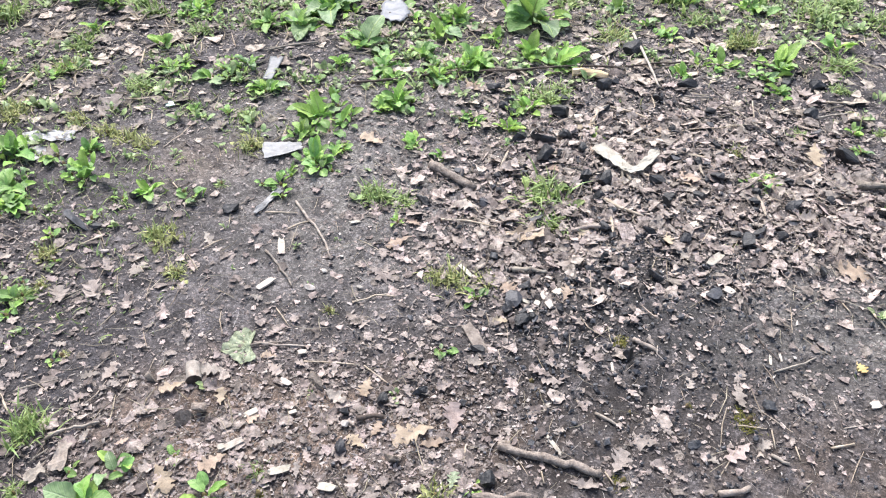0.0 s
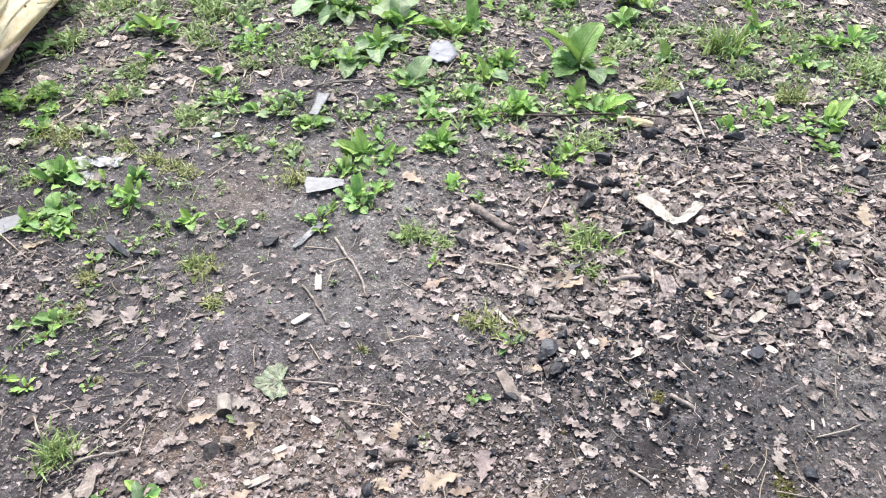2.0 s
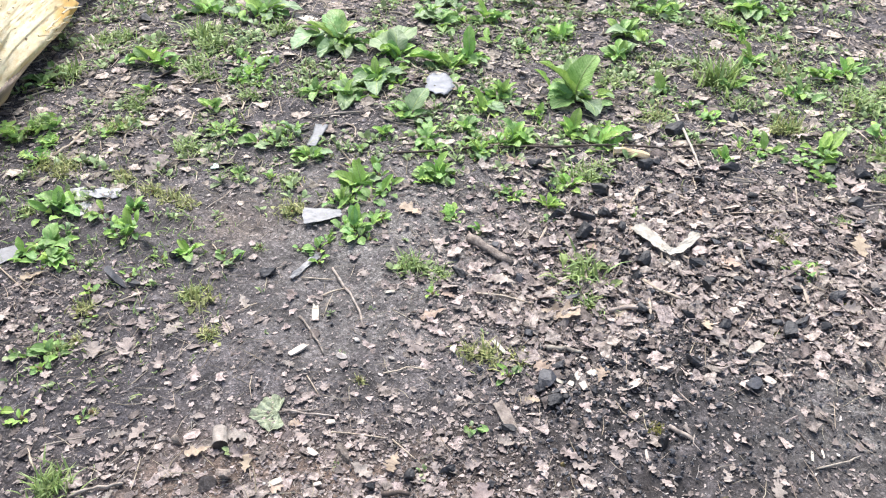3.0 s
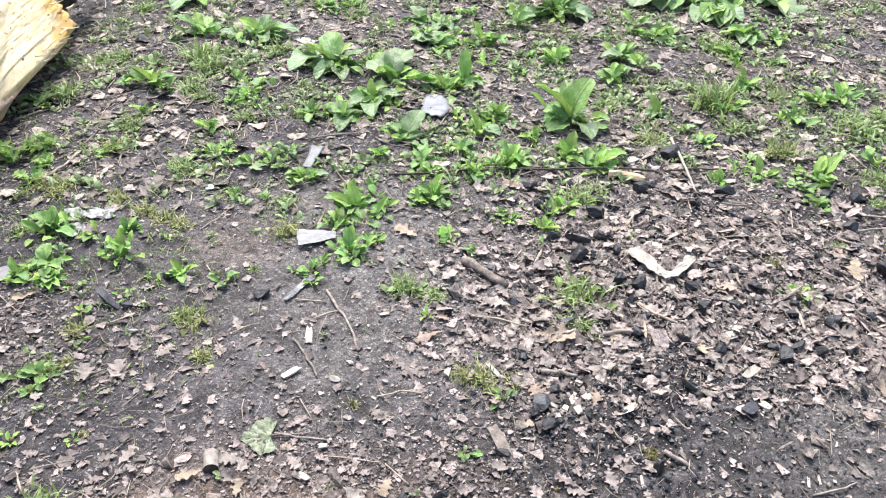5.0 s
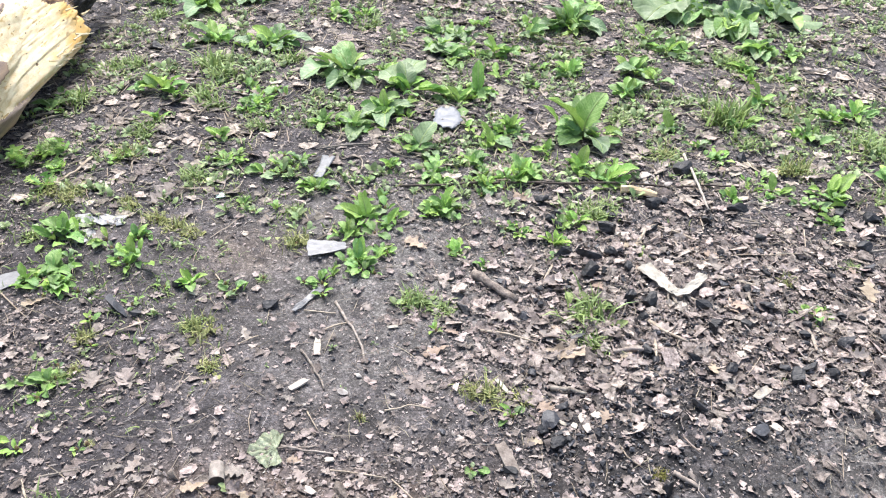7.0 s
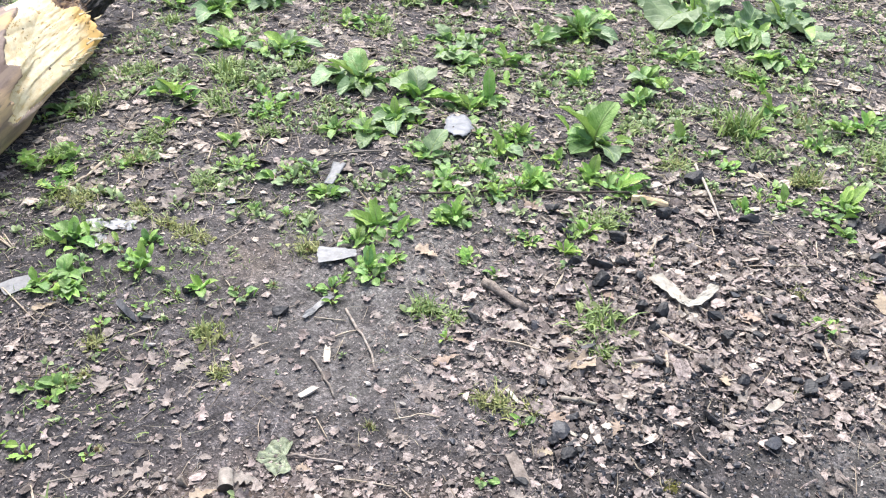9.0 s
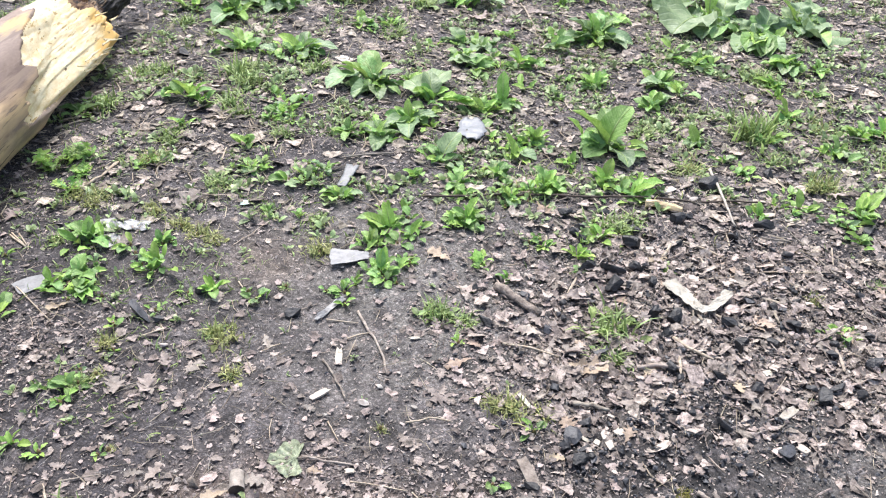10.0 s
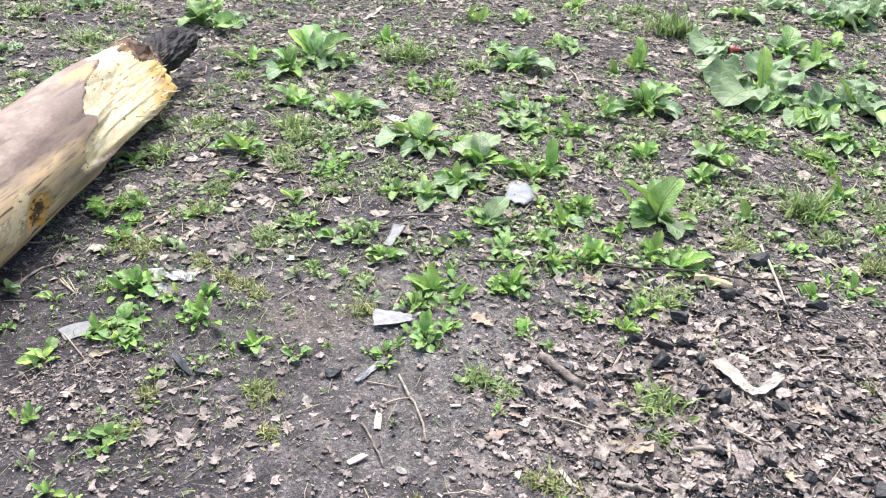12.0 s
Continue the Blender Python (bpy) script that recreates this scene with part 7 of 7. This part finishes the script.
lump("coal", 0.490, 2.060, 0.055)
lump("coal", 0.431, 2.067, 0.052)
lump("coal", 0.640, 2.050, 0.052)
lump("slate", 0.187, 1.566, 0.054)
lump("coal", 0.182, 1.493, 0.059)
lump("coal", 0.570, 1.645, 0.045)
lump("coal", 0.582, 1.817, 0.041)
lump("coal", 0.215, 1.623, 0.045)
lump("coal", 0.162, 1.535, 0.038)
lump("coal", 0.214, 1.533, 0.031)
lump("slate", 0.712, 1.573, 0.051)
lump("coal", 0.833, 2.074, 0.059)
lump("coal", 0.840, 1.770, 0.061)
lump("coal", 0.682, 1.784, 0.041)
lump("coal", 1.029, 1.929, 0.053)
lump("coal", 0.822, 1.813, 0.041)
lump("coal", 0.898, 1.818, 0.041)
lump("coal", 1.062, 2.055, 0.044)
lump("clod", -0.599, 1.191, 0.047)
lump("clod", -0.562, 1.214, 0.045)
lump("clod", -0.700, 1.306, 0.035)
lump("coal", -0.139, 1.244, 0.034)
lump("coal", -0.056, 1.270, 0.034)
lump("coal", -0.227, 1.108, 0.034)
lump("clod", -0.302, 1.300, 0.052)
lump("coal", -0.224, 1.199, 0.028)
lump("coal", 0.088, 1.020, 0.045)
lump("slate", 0.558, 1.116, 0.030)
lump("slate", 0.750, 1.210, 0.036)
lump("coal", -1.623, 3.779, 0.083)
lump("coal", 1.603, 4.671, 0.077)
lump("stone", 0.568, 2.777, 0.027)
lump("stone", 0.650, 2.779, 0.044)
lump("stone", 1.028, 2.380, 0.032)
lump("stone", 1.074, 2.548, 0.019)
lump("stone", -0.321, 1.675, 0.023)
lump("stone", -0.442, 1.550, 0.014)
lump("stone", -0.223, 1.615, 0.018)
lump("stone", -0.282, 1.744, 0.015)
lump("stone", -0.222, 1.172, 0.025)
lump("clod", -0.113, 1.076, 0.045)
lump("stone", -0.284, 0.995, 0.018)
lump("stone", -0.470, 1.201, 0.011)
lump("stone", -0.352, 1.604, 0.032)
lump("stone", -0.949, 1.773, 0.027)
lump("stone", 0.859, 1.368, 0.014)
lump("stone", 0.951, 1.899, 0.013)
chip(0.0191, -0.459, 1.818, -0.449, 1.751)
chip(0.0200, -0.492, 1.605, -0.453, 1.650)
chip(0.0174, 0.424, 2.426, 0.470, 2.429)
chip(0.0156, 0.411, 2.392, 0.432, 2.339)
chip(0.0268, 0.539, 2.810, 0.588, 2.843)
chip(0.0277, 0.878, 2.708, 0.929, 2.715)
chip(0.0349, 0.954, 2.686, 1.019, 2.660)
chip(0.0130, 0.043, 1.698, 0.078, 1.653)
chip(0.0181, 0.262, 1.596, 0.281, 1.546)
chip(0.0185, 0.209, 1.576, 0.229, 1.561)
chip(0.0260, 0.296, 1.616, 0.314, 1.598)
chip(0.0172, 0.239, 1.567, 0.253, 1.560)
chip(0.0239, 0.557, 2.050, 0.603, 2.060)
chip(0.0097, 0.478, 1.622, 0.508, 1.622)
chip(0.0231, 0.725, 1.691, 0.765, 1.729)
chip(0.0213, 0.706, 1.839, 0.728, 1.850)
chip(0.0221, 0.741, 1.601, 0.765, 1.579)
chip(0.0146, -0.501, 1.107, -0.488, 1.114)
chip(0.0150, -0.459, 1.197, -0.431, 1.215)
chip(0.0169, -0.494, 1.106, -0.447, 1.131)
chip(0.0147, -0.392, 1.307, -0.364, 1.291)
chip(0.0162, -0.379, 1.043, -0.334, 1.059)
chip(0.0131, -0.358, 1.385, -0.336, 1.388)
chip(0.0106, -0.357, 1.203, -0.339, 1.211)
chip(0.0192, -0.271, 1.015, -0.232, 1.005)
chip(0.0095, 0.232, 1.133, 0.257, 1.090)
chip(0.0066, 0.407, 1.348, 0.407, 1.317)
chip(0.0190, 0.991, 1.221, 1.017, 1.228)
chip(0.0066, 0.800, 1.373, 0.793, 1.342)
chip(0.0056, 0.825, 1.379, 0.823, 1.353)
chip(0.0510, -0.883, 3.865, -0.789, 3.793)
chip(0.0382, -1.361, 5.367, -1.315, 5.667)
chip(0.0102, -0.272, 1.895, -0.240, 1.899)
chip(0.0242, -1.284, 2.855, -1.282, 2.897)
chip(0.0091, -0.855, 1.984, -0.884, 1.995)
chip(0.0398, -1.790, 3.553, -1.630, 3.362)
stick("bark", 0.0238, -0.037, 2.155, 0.035, 2.090, 0.096, 2.035)
stick("bark", 0.0188, 0.119, 1.110, 0.160, 1.091, 0.235, 1.065, 0.302, 1.052, 0.332, 1.036)
stick("bark", 0.0178, 0.058, 0.978, 0.180, 0.977)
chip(0.0316, 0.059, 1.472, 0.102, 1.381, True)
stick("dark", 0.0127, -0.323, 2.632, -0.173, 2.655, 0.035, 2.704, 0.279, 2.717, 0.478, 2.752, 0.688, 2.740, 0.903, 2.780)
stick("grey", 0.0124, -0.656, 2.891, -0.569, 2.921, -0.474, 2.949)
stick("stalk", 0.0100, 0.735, 2.985, 0.760, 2.590)
stick("straw", 0.0141, 0.495, 2.373, 0.528, 2.448, 0.560, 2.482, 0.625, 2.458, 0.692, 2.391)
stick("straw", 0.0081, 0.344, 2.719, 0.430, 2.610)
stick("straw", 0.0065, 0.526, 2.251, 0.608, 2.266, 0.686, 2.284)
stick("grey", 0.0072, 0.931, 2.642, 1.026, 2.364, 1.081, 2.233, 1.139, 2.115)
stick("grey", 0.0121, 1.204, 2.393, 1.312, 2.425, 1.394, 2.463)
stick("straw", 0.0066, 0.687, 2.281, 0.806, 2.324, 0.977, 2.355)
stick("straw", 0.0062, 1.066, 2.511, 1.038, 2.386)
stick("straw", 0.0093, 1.311, 2.508, 1.416, 2.499)
stick("straw", 0.0094, -1.551, 2.577, -1.507, 2.631, -1.497, 2.758)
stick("straw", 0.0099, -1.114, 2.797, -1.133, 2.923)
stick("straw", 0.0059, -1.128, 2.326, -1.132, 2.421)
stick("straw", 0.0070, -1.024, 1.800, -0.974, 1.839)
stick("straw", 0.0063, -0.674, 1.772, -0.627, 1.815)
stick("straw", 0.0062, -0.830, 2.087, -0.785, 2.023)
stick("straw", 0.0058, -0.952, 1.869, -0.965, 1.912)
stick("grey", 0.0114, -0.441, 1.993, -0.372, 1.880, -0.335, 1.800, -0.311, 1.735)
stick("straw", 0.0066, -0.525, 1.944, -0.428, 1.939)
stick("straw", 0.0090, -0.453, 1.861, -0.421, 1.886, -0.387, 1.900)
stick("grey", 0.0100, -0.493, 1.766, -0.449, 1.702, -0.426, 1.664, -0.401, 1.614)
stick("straw", 0.0052, -0.432, 1.537, -0.391, 1.473)
stick("straw", 0.0070, -0.237, 1.560, -0.179, 1.579, -0.122, 1.571)
stick("straw", 0.0159, 0.478, 1.966, 0.516, 1.922, 0.577, 1.881)
stick("grey", 0.0178, 0.370, 1.834, 0.441, 1.847, 0.521, 1.830)
stick("straw", 0.0104, -0.006, 1.896, 0.072, 1.889, 0.152, 1.859)
stick("grey", 0.0171, 0.189, 1.682, 0.238, 1.686, 0.286, 1.676)
stick("straw", 0.0061, 0.472, 1.681, 0.482, 1.651)
stick("bark", 0.0190, 1.255, 2.031, 1.335, 2.026, 1.399, 2.027)
stick("grey", 0.0063, 1.126, 2.135, 1.160, 2.082, 1.192, 2.017)
stick("straw", 0.0068, 1.014, 2.046, 1.048, 2.096)
stick("straw", 0.0058, 1.033, 1.539, 1.042, 1.506)
stick("straw", 0.0080, 1.103, 1.506, 1.118, 1.458)
stick("grey", 0.0120, -0.890, 1.132, -0.871, 1.151, -0.834, 1.163, -0.782, 1.178)
stick("grey", 0.0069, -0.910, 1.079, -0.880, 1.111)
stick("straw", 0.0095, -1.041, 1.260, -1.015, 1.224, -0.998, 1.203)
stick("grey", 0.0074, -1.014, 1.273, -0.972, 1.289, -0.921, 1.308)
stick("dark", 0.0059, -0.721, 1.072, -0.708, 1.120)
stick("grey", 0.0078, -0.472, 1.424, -0.414, 1.410, -0.338, 1.407)
stick("dark", 0.0174, -0.199, 1.188, -0.141, 1.193)
stick("straw", 0.0054, -0.341, 1.357, -0.281, 1.357, -0.204, 1.350)
stick("straw", 0.0049, -0.193, 1.348, -0.120, 1.280)
stick("grey", 0.0103, 0.348, 1.200, 0.393, 1.165)
stick("grey", 0.0179, 0.471, 1.427, 0.497, 1.406, 0.526, 1.381)
stick("straw", 0.0052, 0.309, 1.238, 0.330, 1.218)
stick("straw", 0.0049, 0.236, 1.059, 0.271, 1.057)
stick("straw", 0.0058, 0.349, 1.048, 0.364, 1.015)
stick("straw", 0.0058, 0.210, 1.044, 0.213, 1.014)
stick("straw", 0.0089, 0.858, 1.102, 0.913, 1.114)
stick("grey", 0.0119, 0.726, 1.092, 0.757, 1.067)
stick("straw", 0.0051, 0.743, 1.159, 0.737, 1.108)
stick("straw", 0.0050, 0.785, 1.114, 0.785, 1.078)
stick("grey", 0.0209, 0.583, 0.993, 0.655, 1.005)
stick("grey", 0.0075, 0.794, 1.320, 0.862, 1.344, 0.913, 1.367)
stick("dark", 0.0051, 0.781, 1.438, 0.797, 1.389, 0.820, 1.350)
stick("grey", 0.0051, 0.905, 1.157, 0.965, 1.167)
stick("straw", 0.0046, 0.661, 1.173, 0.733, 1.159)
stick("straw", 0.0181, -2.634, 4.542, -2.608, 4.676)
stick("straw", 0.0094, -1.261, 3.636, -1.289, 3.803)
stick("straw", 0.0114, -0.033, 4.786, 0.068, 4.348)
stick("straw", 0.0152, -0.375, 5.880, -0.237, 5.612)
stick("grey", 0.0131, -0.015, 4.973, 0.161, 4.860)
stick("straw", 0.0096, -1.757, 2.169, -1.750, 2.233, -1.729, 2.282)
stick("straw", 0.0104, -1.629, 2.212, -1.541, 2.152)
stick("straw", 0.0123, -1.546, 2.567, -1.505, 2.627, -1.489, 2.738)
stick("straw", 0.0119, -1.851, 2.964, -1.801, 3.023, -1.752, 3.066)
stick("dark", 0.0220, 0.966, 5.403, 1.103, 5.504)
stick("straw", 0.0075, -1.765, 2.181, -1.729, 2.272, -1.696, 2.306)
stick("straw", 0.0069, -1.487, 1.970, -1.378, 1.882, -1.300, 1.821)
stick("straw", 0.0075, -1.631, 2.226, -1.548, 2.158)
stick("straw", 0.0064, -1.023, 1.798, -0.975, 1.843)
stick("straw", 0.0074, -1.607, 2.226, -1.546, 2.164)
stick("straw", 0.0050, 0.048, 1.114, 0.042, 1.066)
stick("bark", 0.0200, -1.368, 3.371, -1.251, 3.371)
oak_leaf("grey", -1.141, 2.495, 0.133)
oak_leaf("grey", -1.018, 2.404, 0.063)
oak_leaf("grey", -1.619, 2.946, 0.081)
oak_leaf("grey", -1.268, 2.224, 0.083)
oak_leaf("tan", -0.228, 2.287, 0.088)
oak_leaf("grey", -0.742, 2.405, 0.058)
oak_leaf("grey", -0.268, 2.426, 0.058)
oak_leaf("rose", -0.294, 3.247, 0.071)
oak_leaf("rose", 0.024, 2.833, 0.114)
oak_leaf("tan", 0.106, 2.629, 0.092)
oak_leaf("tan", 0.347, 2.122, 0.065)
oak_leaf("tan", 0.468, 2.358, 0.085)
oak_leaf("tan", 1.174, 2.180, 0.108)
oak_leaf("grey", 1.231, 2.287, 0.042)
oak_leaf("tan", 1.576, 3.000, 0.074)
oak_leaf("grey", 1.335, 3.237, 0.058)
oak_leaf("grey", -0.865, 2.001, 0.053)
oak_leaf("grey", -0.929, 1.600, 0.078)
oak_leaf("grey", -0.835, 1.690, 0.067)
oak_leaf("grey", -0.925, 1.703, 0.055)
oak_leaf("rose", -0.683, 1.701, 0.058)
oak_leaf("grey", -1.019, 1.594, 0.081)
oak_leaf("grey", -0.831, 1.566, 0.059)
oak_leaf("grey", -0.934, 1.535, 0.046)
oak_leaf("grey", -0.971, 1.969, 0.042)
oak_leaf("tan", -0.122, 1.806, 0.080)
oak_leaf("grey", -0.170, 1.753, 0.056)
oak_leaf("grey", -0.489, 1.571, 0.037)
oak_leaf("grey", -0.154, 1.667, 0.070)
oak_leaf("grey", -0.185, 1.682, 0.051)
oak_leaf("grey", -0.343, 1.980, 0.049)
oak_leaf("tan", 0.229, 1.814, 0.110)
oak_leaf("rose", 0.329, 1.705, 0.084)
oak_leaf("tan", 0.173, 1.619, 0.066)
oak_leaf("tan", 0.326, 1.600, 0.059)
oak_leaf("grey", 0.182, 1.877, 0.061)
oak_leaf("grey", 0.429, 1.800, 0.060)
oak_leaf("grey", 0.074, 1.964, 0.077)
oak_leaf("grey", 0.141, 1.993, 0.056)
oak_leaf("rose", 0.850, 1.898, 0.082)
oak_leaf("tan", 1.120, 1.651, 0.120)
oak_leaf("grey", 0.998, 1.692, 0.048)
oak_leaf("grey", 1.169, 1.986, 0.084)
oak_leaf("grey", 1.179, 1.884, 0.089)
oak_leaf("rose", 1.103, 1.809, 0.060)
oak_leaf("grey", 0.684, 1.727, 0.084)
oak_leaf("grey", 0.900, 1.992, 0.056)
oak_leaf("tan", 0.749, 2.070, 0.079)
oak_leaf("tan", 0.631, 1.783, 0.053)
oak_leaf("grey", 1.184, 1.956, 0.070)
oak_leaf("grey", 1.188, 1.822, 0.053)
oak_leaf("rose", -0.808, 1.327, 0.059)
oak_leaf("grey", -0.846, 1.318, 0.045)
oak_leaf("grey", -0.781, 1.292, 0.034)
oak_leaf("tan", -0.639, 1.276, 0.061)
oak_leaf("tan", -0.522, 1.246, 0.049)
oak_leaf("tan", -0.611, 1.034, 0.081)
oak_leaf("tan", -0.506, 1.071, 0.067)
oak_leaf("tan", -0.721, 1.128, 0.032)
oak_leaf("grey", -0.754, 1.411, 0.035)
oak_leaf("grey", -1.042, 1.327, 0.045)
oak_leaf("grey", -1.046, 1.287, 0.033)
oak_leaf("grey", -0.554, 1.329, 0.062)
oak_leaf("grey", -0.960, 1.424, 0.035)
withered_leaf(-0.507, 1.408, 0.106, 100)
oak_leaf("tan", -0.431, 1.387, 0.044)
oak_leaf("grey", -0.255, 1.254, 0.063)
oak_leaf("tan", -0.181, 1.277, 0.064)
oak_leaf("grey", -0.083, 1.267, 0.036)
oak_leaf("grey", -0.377, 1.119, 0.044)
oak_leaf("tan", -0.069, 1.146, 0.101)
oak_leaf("tan", -0.031, 1.127, 0.055)
oak_leaf("tan", -0.194, 1.129, 0.061)
oak_leaf("tan", -0.156, 1.160, 0.048)
oak_leaf("grey", -0.322, 1.051, 0.038)
oak_leaf("rose", -0.411, 1.342, 0.051)
oak_leaf("grey", -0.200, 1.010, 0.055)
oak_leaf("grey", -0.073, 1.010, 0.043)
oak_leaf("tan", -0.435, 1.194, 0.043)
oak_leaf("grey", -0.123, 1.234, 0.038)
oak_leaf("grey", 0.438, 1.126, 0.087)
oak_leaf("grey", 0.264, 1.341, 0.043)
oak_leaf("grey", 0.338, 1.324, 0.062)
oak_leaf("grey", 0.414, 1.296, 0.036)
oak_leaf("grey", 0.443, 1.258, 0.033)
oak_leaf("grey", 0.145, 1.154, 0.032)
oak_leaf("rose", 0.019, 1.189, 0.081)
oak_leaf("grey", 0.379, 1.068, 0.069)
oak_leaf("grey", 0.129, 1.052, 0.043)
oak_leaf("grey", 0.236, 1.216, 0.033)
oak_leaf("grey", 0.298, 1.009, 0.060)
oak_leaf("pale", 0.017, 1.020, 0.045)
oak_leaf("grey", 0.091, 1.354, 0.063)
oak_leaf("grey", 0.004, 1.287, 0.045)
oak_leaf("grey", 0.260, 1.150, 0.032)
oak_leaf("grey", 0.706, 1.309, 0.045)
oak_leaf("grey", 0.698, 1.257, 0.072)
oak_leaf("rose", 0.659, 1.101, 0.076)
oak_leaf("grey", 0.592, 1.084, 0.039)
oak_leaf("grey", 0.713, 1.112, 0.039)
oak_leaf("grey", 0.512, 1.030, 0.030)
oak_leaf("yellow", 1.012, 1.338, 0.040)
oak_leaf("rose", 0.808, 1.074, 0.026)
oak_leaf("grey", 0.782, 1.124, 0.032)
oak_leaf("grey", 0.693, 1.395, 0.023)
oak_leaf("grey", 0.620, 1.195, 0.032)
oak_leaf("grey", 0.942, 1.401, 0.038)
oak_leaf("grey", 0.501, 1.167, 0.048)
oak_leaf("grey", 0.832, 1.251, 0.044)
oak_leaf("grey", 0.584, 1.291, 0.039)
oak_leaf("grey", 0.519, 1.209, 0.033)
oak_leaf("grey", -1.126, 4.254, 0.074)
oak_leaf("rose", -1.280, 4.032, 0.072)
oak_leaf("rose", -0.237, 4.524, 0.134)
oak_leaf("rose", 0.068, 4.627, 0.116)
oak_leaf("grey", -0.597, 5.316, 0.118)
oak_leaf("grey", 0.146, 3.931, 0.113)
oak_leaf("grey", 0.059, 4.204, 0.071)
oak_leaf("grey", 0.232, 4.103, 0.093)
oak_leaf("grey", 0.995, 3.949, 0.072)
oak_leaf("grey", -1.797, 2.674, 0.067)
oak_leaf("rose", -1.689, 2.325, 0.073)
oak_leaf("grey", -1.616, 2.925, 0.071)
oak_leaf("grey", -1.671, 2.064, 0.045)
oak_leaf("grey", 1.000, 3.973, 0.066)
oak_leaf("grey", 0.638, 3.412, 0.059)
oak_leaf("grey", 0.834, 3.492, 0.100)
oak_leaf("tan", 0.784, 3.112, 0.068)
oak_leaf("tan", -1.309, 1.891, 0.070)
oak_leaf("grey", -1.096, 1.878, 0.038)
oak_leaf("grey", -1.653, 2.006, 0.046)
oak_leaf("grey", -0.921, 1.708, 0.048)
oak_leaf("grey", -0.844, 1.696, 0.051)
oak_leaf("grey", -0.921, 1.597, 0.059)
oak_leaf("grey", -1.014, 1.595, 0.056)
oak_leaf("grey", -1.223, 1.741, 0.050)
oak_leaf("grey", -1.200, 1.453, 0.044)
oak_leaf("rose", -0.131, 2.139, 0.072)
oak_leaf("grey", -0.154, 1.695, 0.046)
oak_leaf("grey", -0.316, 2.211, 0.056)
oak_leaf("grey", -0.995, 1.266, 0.034)
sheet("film_scrap", "dull white crumpled strip of plastic film on soil", "plastic scrap", FILM, 0.0535, 0.004, -1.395, 2.324, -1.306, 2.326, -1.215, 2.335, ragged=0.006)
sheet("film_scrap", "torn crumpled whitish scrap on soil", "plastic scrap", FILM, 0.0640, 0.004, -1.367, 2.270, -1.326, 2.233, -1.282, 2.200, ragged=0.012)
oak_leaf("grey", -1.314, 2.253, 0.068)
oak_leaf("grey", -1.270, 2.207, 0.075)
oak_leaf("rose", -1.253, 2.252, 0.053)
sheet("white_scrap", "crumpled white scrap between green weeds", "scrap", WHITE, 0.1150, 0.014, -0.196, 3.275, -0.186, 3.186, -0.192, 3.095, ragged=0.003)
sheet("plastic_strip", "flat grey plastic strip between weeds", "plastic scrap", GREYPLAST, 0.0480, 0.003, -0.612, 2.828, -0.616, 2.750, -0.625, 2.668, taper=0.7)
sheet("paper_scrap", "flat pale scrap of paper on soil", "paper", GREYPLAST, 0.0900, 0.004, -0.572, 2.232, -0.512, 2.242, -0.452, 2.256, taper=0.45, ragged=0.002)
sheet("bark_peel", "broad white peel of bark among dead leaves", "bark", PEEL, 0.0560, 0.004, 0.486, 2.210, 0.528, 2.158, 0.570, 2.092, taper=0.6, ragged=0.002)
sheet("bark_peel", "narrow curled white peel of bark among dead leaves", "bark", PEEL, 0.0270, 0.006, 0.562, 2.082, 0.602, 2.100, 0.640, 2.140, 0.667, 2.184, taper=1.1, ragged=0.002)
sheet("plastic_scrap", "flat grey-white plastic scrap on dark soil", "plastic scrap", GREYPLAST, 0.0758, 0.002, -1.472, 1.948, -1.442, 1.982, -1.396, 2.011)
sheet("film_strip", "thin pale strip of film on soil", "plastic scrap", PLASTIC, 0.0165, 0.002, -0.552, 1.928, -0.525, 1.997, -0.494, 2.048)
sheet("plastic_scrap", "small mint-green plastic scrap on soil", "plastic scrap", MINT, 0.0300, 0.003, -0.960, 2.535, -0.934, 2.545)
sheet("bark_piece", "flat grey weathered piece of bark on soil", "bark", GREYWOOD, 0.0350, 0.008, -0.839, 1.119, -0.840, 1.086, -0.843, 1.053)
sheet("bark_piece", "flat grey weathered piece of bark on soil", "bark", GREYWOOD, 0.0294, 0.008, -0.874, 1.062, -0.888, 1.048, -0.901, 1.032)
stick("wood", 0.0259, 0.469, 2.716, 0.521, 2.708, 0.592, 2.675)
stick("red", 0.0302, 0.903, 5.394, 0.971, 5.412)
oak_leaf("rose", 1.136, 1.698, 0.039)
stump(-0.605, 1.341, -0.592, 1.293, 0.036)
plant("dock", -1.748, 4.362, 0.074, 5, 0.31)
plant("round", -1.583, 4.568, 0.073, 4, 0.76)
plant("round", -1.531, 4.833, 0.168, 9, 0.4)
plant("young", -1.495, 4.913, 0.076, 3, 0.68)
plant("dock", -1.431, 4.925, 0.121, 5, 0.51)
plant("young", -0.463, 4.811, 0.079, 5, 0.63)
plant("round", -0.479, 5.037, 0.121, 7, 0.3)
plant("dock", -0.456, 4.982, 0.088, 3, 0.42)
plant("young", -0.500, 5.096, 0.050, 4, 0.7)
plant("dock", -0.508, 5.132, 0.078, 5, 0.51)
plant("dock", -0.554, 4.962, 0.059, 5, 0.3)
plant("round", 0.488, 4.576, 0.124, 8, 0.3)
plant("dock", 0.458, 4.471, 0.071, 3, 0.42)
plant("dock", 0.465, 4.675, 0.062, 5, 0.57)
plant("young", 0.466, 4.631, 0.056, 4, 0.64)
